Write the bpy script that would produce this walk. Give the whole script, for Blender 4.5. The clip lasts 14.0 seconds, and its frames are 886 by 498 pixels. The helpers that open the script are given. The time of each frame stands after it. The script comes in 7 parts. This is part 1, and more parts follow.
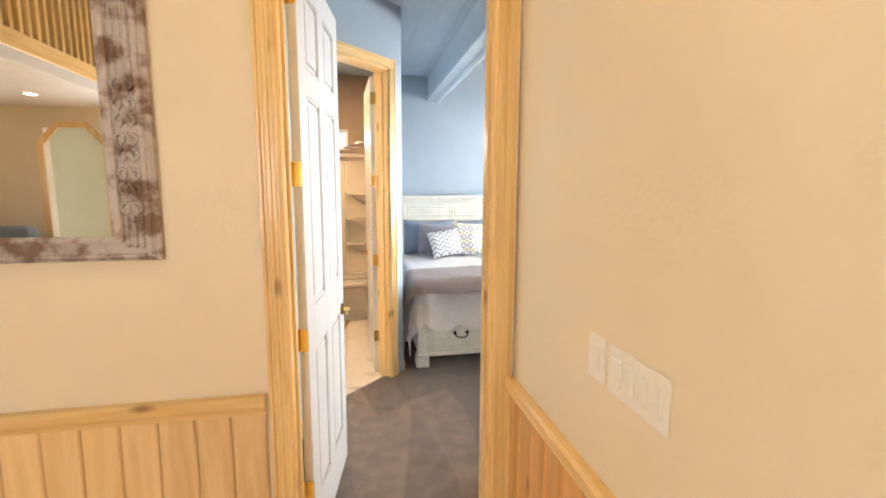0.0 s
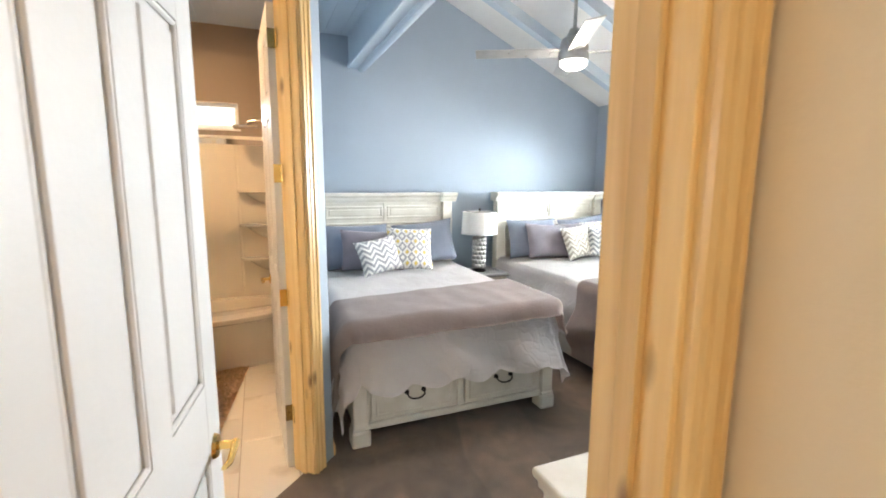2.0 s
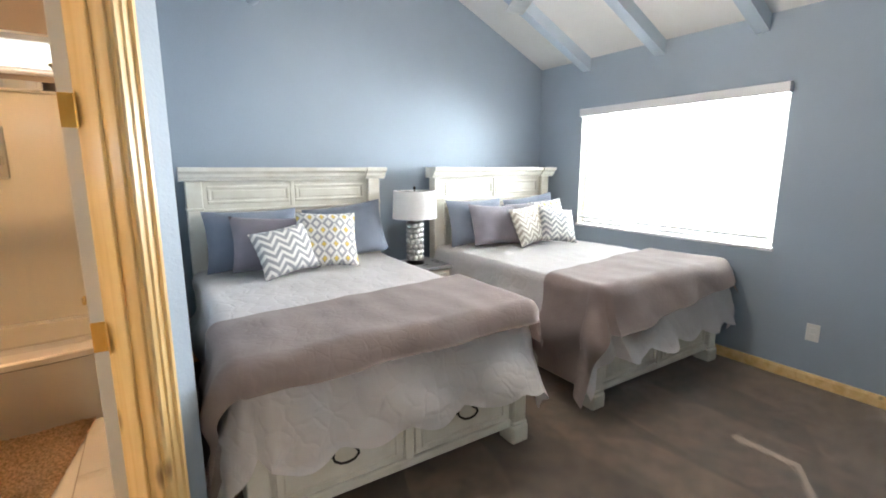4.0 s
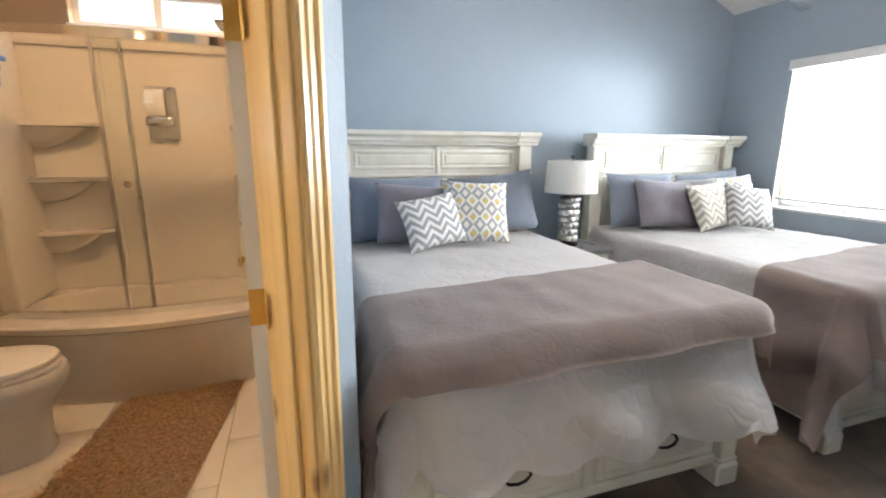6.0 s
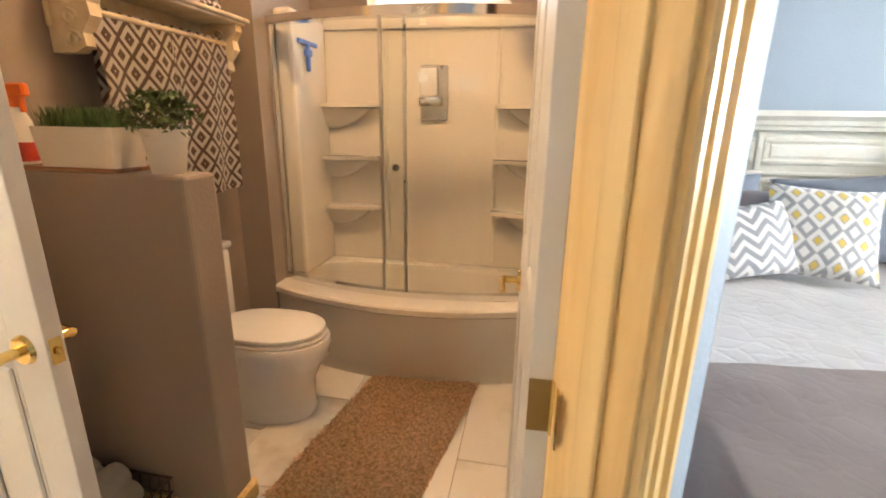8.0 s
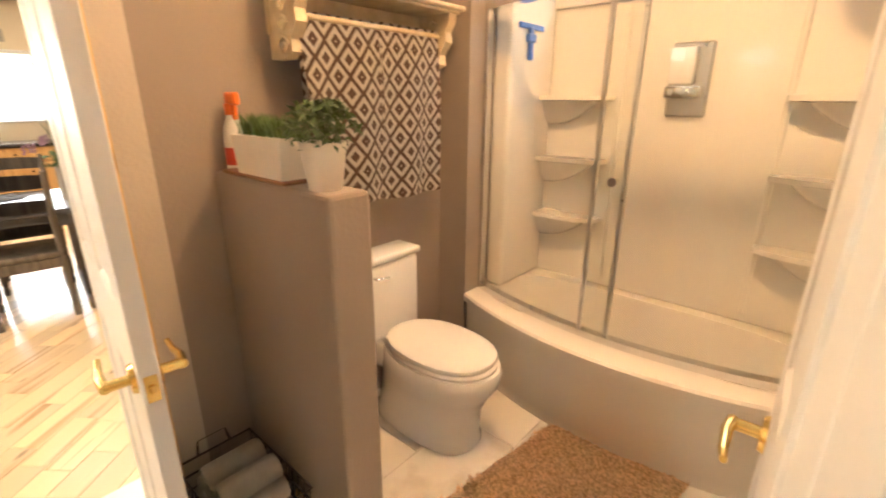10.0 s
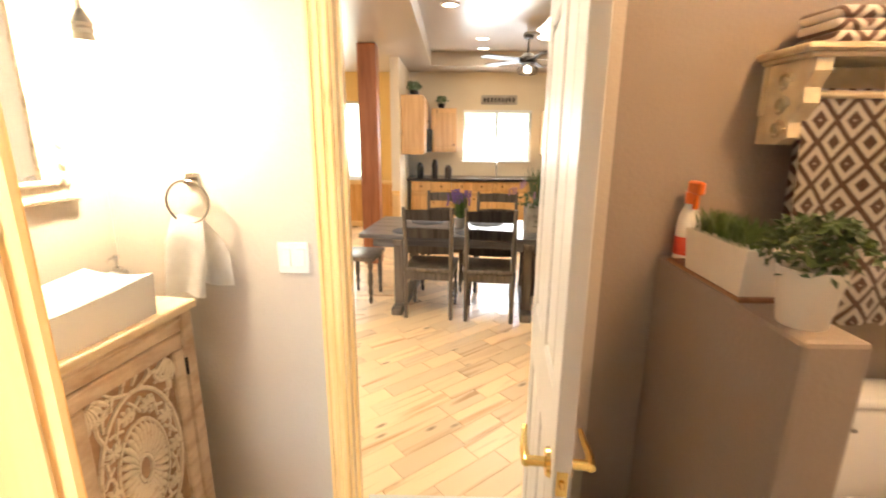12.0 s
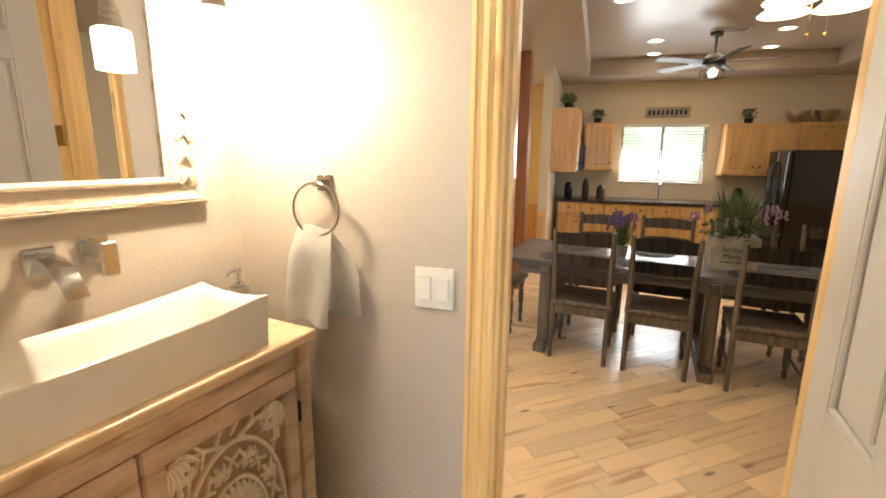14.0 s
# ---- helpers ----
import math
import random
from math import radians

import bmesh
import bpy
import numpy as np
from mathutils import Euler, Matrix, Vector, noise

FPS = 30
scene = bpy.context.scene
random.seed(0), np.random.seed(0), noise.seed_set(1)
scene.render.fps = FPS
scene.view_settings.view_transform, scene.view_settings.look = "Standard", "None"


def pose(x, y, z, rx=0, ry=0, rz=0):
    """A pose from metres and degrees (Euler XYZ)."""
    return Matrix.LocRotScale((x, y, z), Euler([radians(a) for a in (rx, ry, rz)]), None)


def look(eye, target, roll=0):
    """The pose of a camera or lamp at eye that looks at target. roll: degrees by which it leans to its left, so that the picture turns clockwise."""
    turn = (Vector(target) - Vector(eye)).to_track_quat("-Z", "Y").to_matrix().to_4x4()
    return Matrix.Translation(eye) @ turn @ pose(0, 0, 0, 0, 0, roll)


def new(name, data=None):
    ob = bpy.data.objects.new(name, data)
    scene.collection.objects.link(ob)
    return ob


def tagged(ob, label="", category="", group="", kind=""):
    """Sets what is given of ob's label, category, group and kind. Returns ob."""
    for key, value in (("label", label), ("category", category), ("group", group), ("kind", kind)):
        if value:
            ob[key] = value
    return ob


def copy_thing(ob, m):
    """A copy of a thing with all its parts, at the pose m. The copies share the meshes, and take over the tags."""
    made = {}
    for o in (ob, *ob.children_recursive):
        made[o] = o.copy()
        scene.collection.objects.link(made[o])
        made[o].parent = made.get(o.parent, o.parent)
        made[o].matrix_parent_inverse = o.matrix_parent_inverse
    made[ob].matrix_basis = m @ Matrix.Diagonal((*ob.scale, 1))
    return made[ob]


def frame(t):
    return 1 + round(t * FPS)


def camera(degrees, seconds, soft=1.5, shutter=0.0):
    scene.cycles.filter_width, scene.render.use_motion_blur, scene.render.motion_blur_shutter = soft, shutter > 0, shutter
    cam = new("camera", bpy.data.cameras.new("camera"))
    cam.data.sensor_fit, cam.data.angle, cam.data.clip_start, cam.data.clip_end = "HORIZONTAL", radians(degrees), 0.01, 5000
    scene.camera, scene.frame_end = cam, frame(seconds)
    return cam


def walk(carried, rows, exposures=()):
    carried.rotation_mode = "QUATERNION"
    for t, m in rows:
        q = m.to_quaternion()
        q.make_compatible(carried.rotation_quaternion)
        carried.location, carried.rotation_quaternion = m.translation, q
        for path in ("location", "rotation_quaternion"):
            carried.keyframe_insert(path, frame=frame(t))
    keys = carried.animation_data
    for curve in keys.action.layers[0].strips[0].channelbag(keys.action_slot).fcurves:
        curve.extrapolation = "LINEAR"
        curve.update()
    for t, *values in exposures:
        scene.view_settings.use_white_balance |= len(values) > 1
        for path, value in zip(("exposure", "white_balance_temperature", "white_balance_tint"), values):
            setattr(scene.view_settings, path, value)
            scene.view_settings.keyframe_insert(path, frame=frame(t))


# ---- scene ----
cam = camera(88.8, 14.0, soft=1.8, shutter=0.3)
PATH = [
    (0, (0.067, -0.171, 1.555), (0.442, 1.774, 1.284), 0.2),
    (0.5, (0.059, 0.205, 1.54), (0.462, 2.145, 1.266), 0.2),
    (1, (0.078, 0.516, 1.563), (0.542, 2.439, 1.271), 0.3),
    (1.5, (0.079, 0.813, 1.578), (0.693, 2.694, 1.285), 0.2),
    (2, (0.113, 1.073, 1.568), (0.861, 2.904, 1.27), 0.3),
    (2.5, (0.153, 1.338, 1.543), (1.004, 3.123, 1.247), 0.2),
    (2.7, (0.178, 1.433, 1.536), (1.07, 3.198, 1.236), 0.2),
    (4.8, (0.443, 2.121, 1.393), (1.525, 3.76, 1.015), -0.1),
    (5, (0.429, 2.173, 1.382), (1.454, 3.844, 0.987), 0.1),
    (5.5, (0.371, 2.289, 1.353), (1.196, 4.061, 0.932), 0.1),
    (6, (0.311, 2.381, 1.337), (0.921, 4.236, 0.903), 0.3),
    (6.5, (0.244, 2.467, 1.342), (0.632, 4.373, 0.879), 0.5),
    (7, (0.195, 2.578, 1.345), (0.353, 4.51, 0.854), 0.7),
    (7.5, (0.183, 2.728, 1.352), (0.08, 4.657, 0.836), 1.0),
    (7.7, (0.178, 2.784, 1.362), (-0.04, 4.701, 0.834), 1.0),
    (9.8, (0.17, 3.329, 1.448), (-0.939, 4.869, 0.815), 0.1),
    (10, (0.165, 3.334, 1.449), (-1.084, 4.765, 0.824), 0.3),
    (10.5, (0.16, 3.329, 1.496), (-1.351, 4.483, 0.875), 0.1),
    (11, (0.155, 3.305, 1.569), (-1.566, 4.118, 0.958), 0.0),
    (11.5, (0.117, 3.287, 1.614), (-1.757, 3.676, 1.033), 0.4),
    (12, (0.037, 3.3, 1.599), (-1.903, 3.26, 1.112), 0.4),
    (12.5, (-0.058, 3.29, 1.579), (-1.973, 2.912, 1.144), 0.5),
    (13, (-0.141, 3.227, 1.56), (-2.018, 2.676, 1.147), 0.7),
    (13.5, (-0.242, 3.172, 1.539), (-2.097, 2.546, 1.13), 0.7),
    (14, (-0.375, 3.137, 1.528), (-2.234, 2.519, 1.124), 0.6),
]
walk(cam, [(t, look(eye, target, roll)) for t, eye, target, roll in PATH],
     exposures=[(0, 0.6), (0.6, 0.4), (1.5, 0.3), (2.5, 0.25), (5.0, -0.12), (7.5, 0.1), (10.0, 0.78), (11.0, 0.88), (12.0, 0.5), (12.5, 0.2), (13.0, 0.05), (13.5, -0.16), (14.0, -0.37)])

# ---- world and light ----
world = bpy.data.worlds.new("sky_world")
scene.world = world
world.use_nodes = True
wn = world.node_tree
sky = wn.nodes.new("ShaderNodeTexSky")
sky.sky_type = "NISHITA"
sky.sun_disc = False
sky.sun_elevation, sky.sun_rotation = radians(36), radians(58)
wn.links.new(sky.outputs[0], wn.nodes["Background"].inputs[0])
wn.nodes["Background"].inputs[1].default_value = 0.12


def lamp(name, kind, m, energy, color, size=0.1, size_y=None, spot=None, angle=None):
    data = bpy.data.lights.new(name, kind)
    data.energy, data.color = energy, color
    if kind == "AREA":
        data.shape = "RECTANGLE"
        data.size, data.size_y = size, size_y or size
    elif kind == "SUN":
        data.angle = angle
    else:
        data.shadow_soft_size = size
    if spot:
        data.spot_size, data.spot_blend = radians(spot), 0.6
    ob = new(name, data)
    ob.matrix_world = m
    return ob


SUN_FROM = Vector((0.55, 0.34, 0.472))
lamp("sun", "SUN", look(SUN_FROM * 40, (0, 0, 0)), 5.0, (1.0, 0.94, 0.84), angle=radians(0.5))
# daylight standing at the window openings
lamp("window_daylight", "AREA", look((5.1, 4.35, 1.9), (1.7, 3.9, 0.4)), 1080, (0.88, 0.94, 1.0), 2.4, 1.6)
lamp("bath_window_daylight", "AREA", look((-0.43, 5.74, 2.15), (-0.4, 3, 1.0)), 4, (0.95, 0.97, 1.0), 0.8, 0.18)
lamp("kitchen_window_daylight", "AREA", look((-7.93, 4.0, 1.6), (-3, 4.0, 0.6)), 45, (0.95, 0.97, 1.0), 1.1, 0.8)
lamp("living_window_daylight", "AREA", look((-1.9, -5.04, 1.7), (-1.6, 2.0, 1.2)), 76, (1.0, 0.96, 0.92), 1.35, 1.55)
lamp("breakfast_window_daylight", "AREA", look((-7.9, 0.9, 1.6), (-2, 2.0, 0.8)), 35, (1.0, 0.96, 0.9), 1.2, 1.4)

# ---- materials ----
def node_mat(name):
    m = bpy.data.materials.new(name)
    m.use_nodes = True
    return m, m.node_tree.nodes, m.node_tree.links, m.node_tree.nodes["Principled BSDF"]


def surface(name, base, other=None, scale=6.0, rough=0.6, metal=0.0, bump=0.05, fine=120.0, stretch=(1, 1, 1), detail=4.0,
            contrast=(0.35, 0.65), vary=0.0, sheen=0.0, coat=0.0, dist=0.01):
    """Two tones mixed by a broad noise, with a fine noise as relief; vary shifts the tone from piece to piece."""
    m, nodes, links, b = node_mat(name)
    tc = nodes.new("ShaderNodeTexCoord")
    mp = nodes.new("ShaderNodeMapping")
    mp.inputs["Scale"].default_value = stretch
    links.new(tc.outputs["Object"], mp.inputs[0])
    vec = mp.outputs[0]
    if vary:
        info = nodes.new("ShaderNodeObjectInfo")
        add = nodes.new("ShaderNodeVectorMath")
        add.operation = "MULTIPLY_ADD"
        add.inputs[1].default_value = (37.0, 23.0, 51.0)
        links.new(info.outputs["Random"], add.inputs[0])
        links.new(mp.outputs[0], add.inputs[2])
        vec = add.outputs[0]
    n1 = nodes.new("ShaderNodeTexNoise")
    n1.inputs["Scale"].default_value, n1.inputs["Detail"].default_value = scale, detail
    links.new(vec, n1.inputs["Vector"])
    ramp = nodes.new("ShaderNodeValToRGB")
    other = other or tuple(c * 0.88 for c in base)
    ramp.color_ramp.elements[0].position, ramp.color_ramp.elements[1].position = contrast
    ramp.color_ramp.elements[0].color, ramp.color_ramp.elements[1].color = (*other, 1), (*base, 1)
    links.new(n1.outputs[0], ramp.inputs[0])
    col = ramp.outputs[0]
    if vary:
        hsv = nodes.new("ShaderNodeHueSaturation")
        mr = nodes.new("ShaderNodeMapRange")
        mr.inputs[3].default_value, mr.inputs[4].default_value = 1 - vary, 1 + vary
        links.new(info.outputs["Random"], mr.inputs[0])
        links.new(mr.outputs[0], hsv.inputs["Value"])
        links.new(col, hsv.inputs["Color"])
        col = hsv.outputs[0]
    links.new(col, b.inputs["Base Color"])
    n2 = nodes.new("ShaderNodeTexNoise")
    n2.inputs["Scale"].default_value, n2.inputs["Detail"].default_value = fine, 3.0
    links.new(vec, n2.inputs["Vector"])
    bp = nodes.new("ShaderNodeBump")
    bp.inputs["Strength"].default_value, bp.inputs["Distance"].default_value = bump, dist
    links.new(n2.outputs[0], bp.inputs["Height"])
    links.new(bp.outputs[0], b.inputs["Normal"])
    rr = nodes.new("ShaderNodeMapRange")
    rr.inputs[3].default_value, rr.inputs[4].default_value = max(rough - 0.08, 0.02), min(rough + 0.08, 1)
    links.new(n1.outputs[0], rr.inputs[0])
    links.new(rr.outputs[0], b.inputs["Roughness"])
    b.inputs["Metallic"].default_value = metal
    b.inputs["Sheen Weight"].default_value = sheen
    b.inputs["Coat Weight"].default_value = coat
    return m


def wood(name, light, dark, axis=2, rings=14.0, rough=0.35, vary=0.12, knots=True, coat=0.2, knot=(0.24, 0.11, 0.04), span=(0.32, 0.62)):
    """Clear-coated softwood: bands along one axis, with scattered knots."""
    m, nodes, links, b = node_mat(name)
    tc = nodes.new("ShaderNodeTexCoord")
    info = nodes.new("ShaderNodeObjectInfo")
    add = nodes.new("ShaderNodeVectorMath")
    add.operation = "MULTIPLY_ADD"
    add.inputs[1].default_value = (17.0, 29.0, 41.0)
    links.new(info.outputs["Random"], add.inputs[0])
    links.new(tc.outputs["Object"], add.inputs[2])
    mp = nodes.new("ShaderNodeMapping")
    s = [rings] * 3
    s[axis] = rings * 0.07
    mp.inputs["Scale"].default_value = s
    links.new(add.outputs[0], mp.inputs[0])
    n1 = nodes.new("ShaderNodeTexNoise")
    n1.inputs["Scale"].default_value, n1.inputs["Detail"].default_value, n1.inputs["Distortion"].default_value = 1.6, 6.0, 0.6
    links.new(mp.outputs[0], n1.inputs["Vector"])
    ramp = nodes.new("ShaderNodeValToRGB")
    e = ramp.color_ramp.elements
    e[0].position, e[0].color = span[0], (*dark, 1)
    e[1].position, e[1].color = span[1], (*light, 1)
    links.new(n1.outputs[0], ramp.inputs[0])
    col = ramp.outputs[0]
    if knots:
        mk = nodes.new("ShaderNodeMapping")
        ks = [9.0] * 3
        ks[axis] = 3.2
        mk.inputs["Scale"].default_value = ks
        links.new(add.outputs[0], mk.inputs[0])
        vo = nodes.new("ShaderNodeTexVoronoi")
        vo.inputs["Scale"].default_value = 1.0
        links.new(mk.outputs[0], vo.inputs["Vector"])
        kr = nodes.new("ShaderNodeMapRange")
        kr.inputs[1].default_value, kr.inputs[2].default_value = 0.05, 0.16
        kr.inputs[3].default_value, kr.inputs[4].default_value = 0.8, 0.0
        links.new(vo.outputs["Distance"], kr.inputs[0])
        mix = nodes.new("ShaderNodeMix")
        mix.data_type = "RGBA"
        links.new(kr.outputs[0], mix.inputs[0])
        links.new(col, mix.inputs[6])
        mix.inputs[7].default_value = (*knot, 1)
        col = mix.outputs[2]
    hsv = nodes.new("ShaderNodeHueSaturation")
    mr = nodes.new("ShaderNodeMapRange")
    mr.inputs[3].default_value, mr.inputs[4].default_value = 1 - vary, 1 + vary
    both = nodes.new("ShaderNodeMath")
    both.operation = "ADD"
    geo = nodes.new("ShaderNodeNewGeometry")
    links.new(info.outputs["Random"], both.inputs[0])
    links.new(geo.outputs["Random Per Island"], both.inputs[1])
    frac = nodes.new("ShaderNodeMath")
    frac.operation = "FRACT"
    links.new(both.outputs[0], frac.inputs[0])
    links.new(frac.outputs[0], mr.inputs[0])
    links.new(mr.outputs[0], hsv.inputs["Value"])
    links.new(col, hsv.inputs["Color"])
    links.new(hsv.outputs[0], b.inputs["Base Color"])
    bp = nodes.new("ShaderNodeBump")
    bp.inputs["Strength"].default_value, bp.inputs["Distance"].default_value = 0.12, 0.004
    links.new(n1.outputs[0], bp.inputs["Height"])
    links.new(bp.outputs[0], b.inputs["Normal"])
    b.inputs["Roughness"].default_value = rough
    b.inputs["Coat Weight"].default_value = coat
    b.inputs["Coat Roughness"].default_value = 0.15
    return m


def glow(name, color, strength):
    m, nodes, links, b = node_mat(name)
    b.inputs["Base Color"].default_value = (*color, 1)
    b.inputs["Emission Color"].default_value = (*color, 1)
    b.inputs["Emission Strength"].default_value = strength
    return m


def glass(name, color=(1, 1, 1), rough=0.0):
    """A thin pane: mostly clear, with a mirror's gloss at grazing angles."""
    m, nodes, links, b = node_mat(name)
    tr = nodes.new("ShaderNodeBsdfTransparent")
    tr.inputs[0].default_value = (*color, 1)
    gl = nodes.new("ShaderNodeBsdfGlossy")
    gl.inputs["Roughness"].default_value = rough
    fr = nodes.new("ShaderNodeFresnel")
    fr.inputs[0].default_value = 1.45
    mx = nodes.new("ShaderNodeMixShader")
    links.new(fr.outputs[0], mx.inputs[0])
    links.new(tr.outputs[0], mx.inputs[1])
    links.new(gl.outputs[0], mx.inputs[2])
    links.new(mx.outputs[0], nodes["Material Output"].inputs[0])
    return m


BLUE = surface("blue_wall_paint", (0.335, 0.40, 0.468), (0.315, 0.375, 0.44), 2.0, 0.6, bump=0.12, fine=90)
CREAM = surface("cream_wall_paint", (0.775, 0.685, 0.525), (0.735, 0.64, 0.48), 1.6, 0.5, bump=0.15, fine=70)
# one bath paint in two tones: lamp-lit by the vanity, shaded by the toilet
BATH_LIT = surface("bath_paint_lit_greige", (0.54, 0.475, 0.40), (0.51, 0.445, 0.37), 1.8, 0.5, bump=0.15, fine=80)
BATH_SHADED = surface("bath_paint_shaded_taupe", (0.31, 0.255, 0.21), (0.285, 0.23, 0.185), 1.8, 0.5, bump=0.15, fine=80)
CEIL_BLUE = surface("pale_blue_board_paint", (0.50, 0.58, 0.65), (0.46, 0.54, 0.61), 3.0, 0.5, bump=0.1, fine=60)
CEIL_WHITE = surface("white_ceiling_paint", (0.78, 0.77, 0.75), (0.74, 0.73, 0.70), 3.0, 0.6, bump=0.15, fine=60)
CEIL_TAN = surface("satin_tan_ceiling_paint", (0.50, 0.43, 0.35), (0.47, 0.40, 0.32), 3.0, 0.32, bump=0.1, fine=60)
CARPET = surface("brown_carpet", (0.155, 0.107, 0.071), (0.098, 0.067, 0.044), 9.0, 0.95, bump=0.4, fine=420, contrast=(0.35, 0.65), sheen=0.3, dist=0.02, detail=6)
_ct = CARPET.node_tree
_cb = _ct.nodes["Principled BSDF"]
_src = _cb.inputs["Base Color"].links[0].from_socket
_tc = _ct.nodes.new("ShaderNodeTexCoord")
_mp = _ct.nodes.new("ShaderNodeMapping")
_mp.inputs["Rotation"].default_value = (0, 0, radians(32))
_ct.links.new(_tc.outputs["Object"], _mp.inputs[0])
_wv = _ct.nodes.new("ShaderNodeTexVoronoi")
_wv.inputs["Scale"].default_value = 1.0
_mp.inputs["Scale"].default_value = (3.6, 0.9, 1.0)
_ct.links.new(_mp.outputs[0], _wv.inputs["Vector"])
_sp = _ct.nodes.new("ShaderNodeSeparateColor")
_ct.links.new(_wv.outputs["Color"], _sp.inputs[0])
_mr = _ct.nodes.new("ShaderNodeMapRange")
_mr.inputs[1].default_value, _mr.inputs[2].default_value, _mr.inputs[3].default_value, _mr.inputs[4].default_value = 0.1, 0.9, 0.85, 1.45
_ct.links.new(_sp.outputs[0], _mr.inputs[0])
_hv = _ct.nodes.new("ShaderNodeHueSaturation")
_ct.links.new(_mr.outputs[0], _hv.inputs["Value"])
_ct.links.new(_src, _hv.inputs["Color"])
_ct.links.new(_hv.outputs[0], _cb.inputs["Base Color"])
PINE_Z = wood("pine_upright", (0.83, 0.60, 0.28), (0.71, 0.46, 0.175), 2)
PINE_X = wood("pine_along_x", (0.83, 0.60, 0.28), (0.71, 0.46, 0.175), 0)
PINE_Y = wood("pine_along_y", (0.83, 0.60, 0.28), (0.71, 0.46, 0.175), 1)
PINE_PALE = wood("pale_pine_board", (0.74, 0.54, 0.29), (0.63, 0.42, 0.19), 2)
PINE_ORANGE = wood("orange_pine_board", (0.72, 0.40, 0.13), (0.56, 0.27, 0.07), 2)
DOOR_WHITE = surface("white_door_paint", (0.66, 0.645, 0.62), (0.63, 0.615, 0.59), 5.0, 0.4, bump=0.06, fine=60)
BRASS = surface("polished_brass", (0.83, 0.62, 0.24), (0.75, 0.53, 0.18), 20, 0.18, metal=1.0, bump=0.02)
CHROME = surface("chrome", (0.82, 0.82, 0.82), (0.76, 0.76, 0.76), 15, 0.08, metal=1.0, bump=0.01)
NICKEL = surface("brushed_nickel", (0.62, 0.60, 0.57), (0.55, 0.53, 0.50), 15, 0.3, metal=1.0, bump=0.03)
BLACK_IRON = surface("dark_bronze_iron", (0.035, 0.028, 0.024), (0.02, 0.016, 0.014), 30, 0.45, metal=0.6, bump=0.05)
ANTIQUE = surface("antique_white_paint", (0.74, 0.72, 0.64), (0.66, 0.63, 0.54), 9.0, 0.42, bump=0.06, fine=80)
PORCELAIN = surface("white_porcelain", (0.82, 0.80, 0.76), (0.80, 0.77, 0.73), 3.0, 0.12, bump=0.0, coat=0.5)
ACRYLIC = surface("white_acrylic", (0.80, 0.75, 0.67), (0.78, 0.72, 0.64), 3.0, 0.2, bump=0.0, coat=0.4)
PLASTIC = surface("white_plastic", (0.80, 0.78, 0.72), (0.78, 0.76, 0.70), 8.0, 0.35, bump=0.01)
GLASS = glass("clear_glass", (0.97, 0.99, 0.97))
MIRROR, _n, _l, _b = node_mat("mirror_silver")
_b.inputs["Base Color"].default_value, _b.inputs["Metallic"].default_value, _b.inputs["Roughness"].default_value = (0.93, 0.93, 0.93, 1), 1.0, 0.01

# ---- building tools ----
def bx(bm, x0, x1, y0, y1, z0, z1, bevel=0.0, seg=1, m=None):
    """Adds a box, bevelled if asked, to bm; m moves it."""
    r = bmesh.ops.create_cube(bm, size=1.0)
    vs = r["verts"]
    for v in vs:
        v.co = Vector((x0 + (v.co.x + 0.5) * (x1 - x0), y0 + (v.co.y + 0.5) * (y1 - y0), z0 + (v.co.z + 0.5) * (z1 - z0)))
    if bevel > 0:
        es = list({e for v in vs for e in v.link_edges})
        b = bevel if bevel < min(x1 - x0, y1 - y0, z1 - z0) * 0.49 else min(x1 - x0, y1 - y0, z1 - z0) * 0.45
        r = bmesh.ops.bevel(bm, geom=es, offset=b, segments=seg, affect="EDGES", profile=0.5)
        vs = list({v for f in r["faces"] for v in f.verts} | {v for v in vs if v.is_valid})
    if m is not None:
        bmesh.ops.transform(bm, matrix=m, verts=vs)
    return vs


def cyl(bm, p, q, r0, r1=None, seg=16, caps=True):
    """Adds a tapered rod from p to q."""
    p, q = Vector(p), Vector(q)
    d = q - p
    r = bmesh.ops.create_cone(bm, cap_ends=caps, segments=seg, radius1=r0, radius2=r0 if r1 is None else r1, depth=d.length)
    m = Matrix.Translation((p + q) / 2) @ d.to_track_quat("Z", "Y").to_matrix().to_4x4()
    bmesh.ops.transform(bm, matrix=m, verts=r["verts"])
    return r["verts"]


def lathe(bm, profile, seg=24, m=None):
    """Turns (radius, height) pairs about z."""
    rings = []
    for r, z in profile:
        rings.append([bm.verts.new((r * math.cos(2 * math.pi * i / seg), r * math.sin(2 * math.pi * i / seg), z)) for i in range(seg)])
    for a, b in zip(rings, rings[1:]):
        for i in range(seg):
            bm.faces.new((a[i], a[(i + 1) % seg], b[(i + 1) % seg], b[i]))
    if profile[0][0] > 1e-4:
        bm.faces.new(rings[0][::-1])
    if profile[-1][0] > 1e-4:
        bm.faces.new(rings[-1])
    vs = [v for ring in rings for v in ring]
    if m is not None:
        bmesh.ops.transform(bm, matrix=m, verts=vs)
    return vs


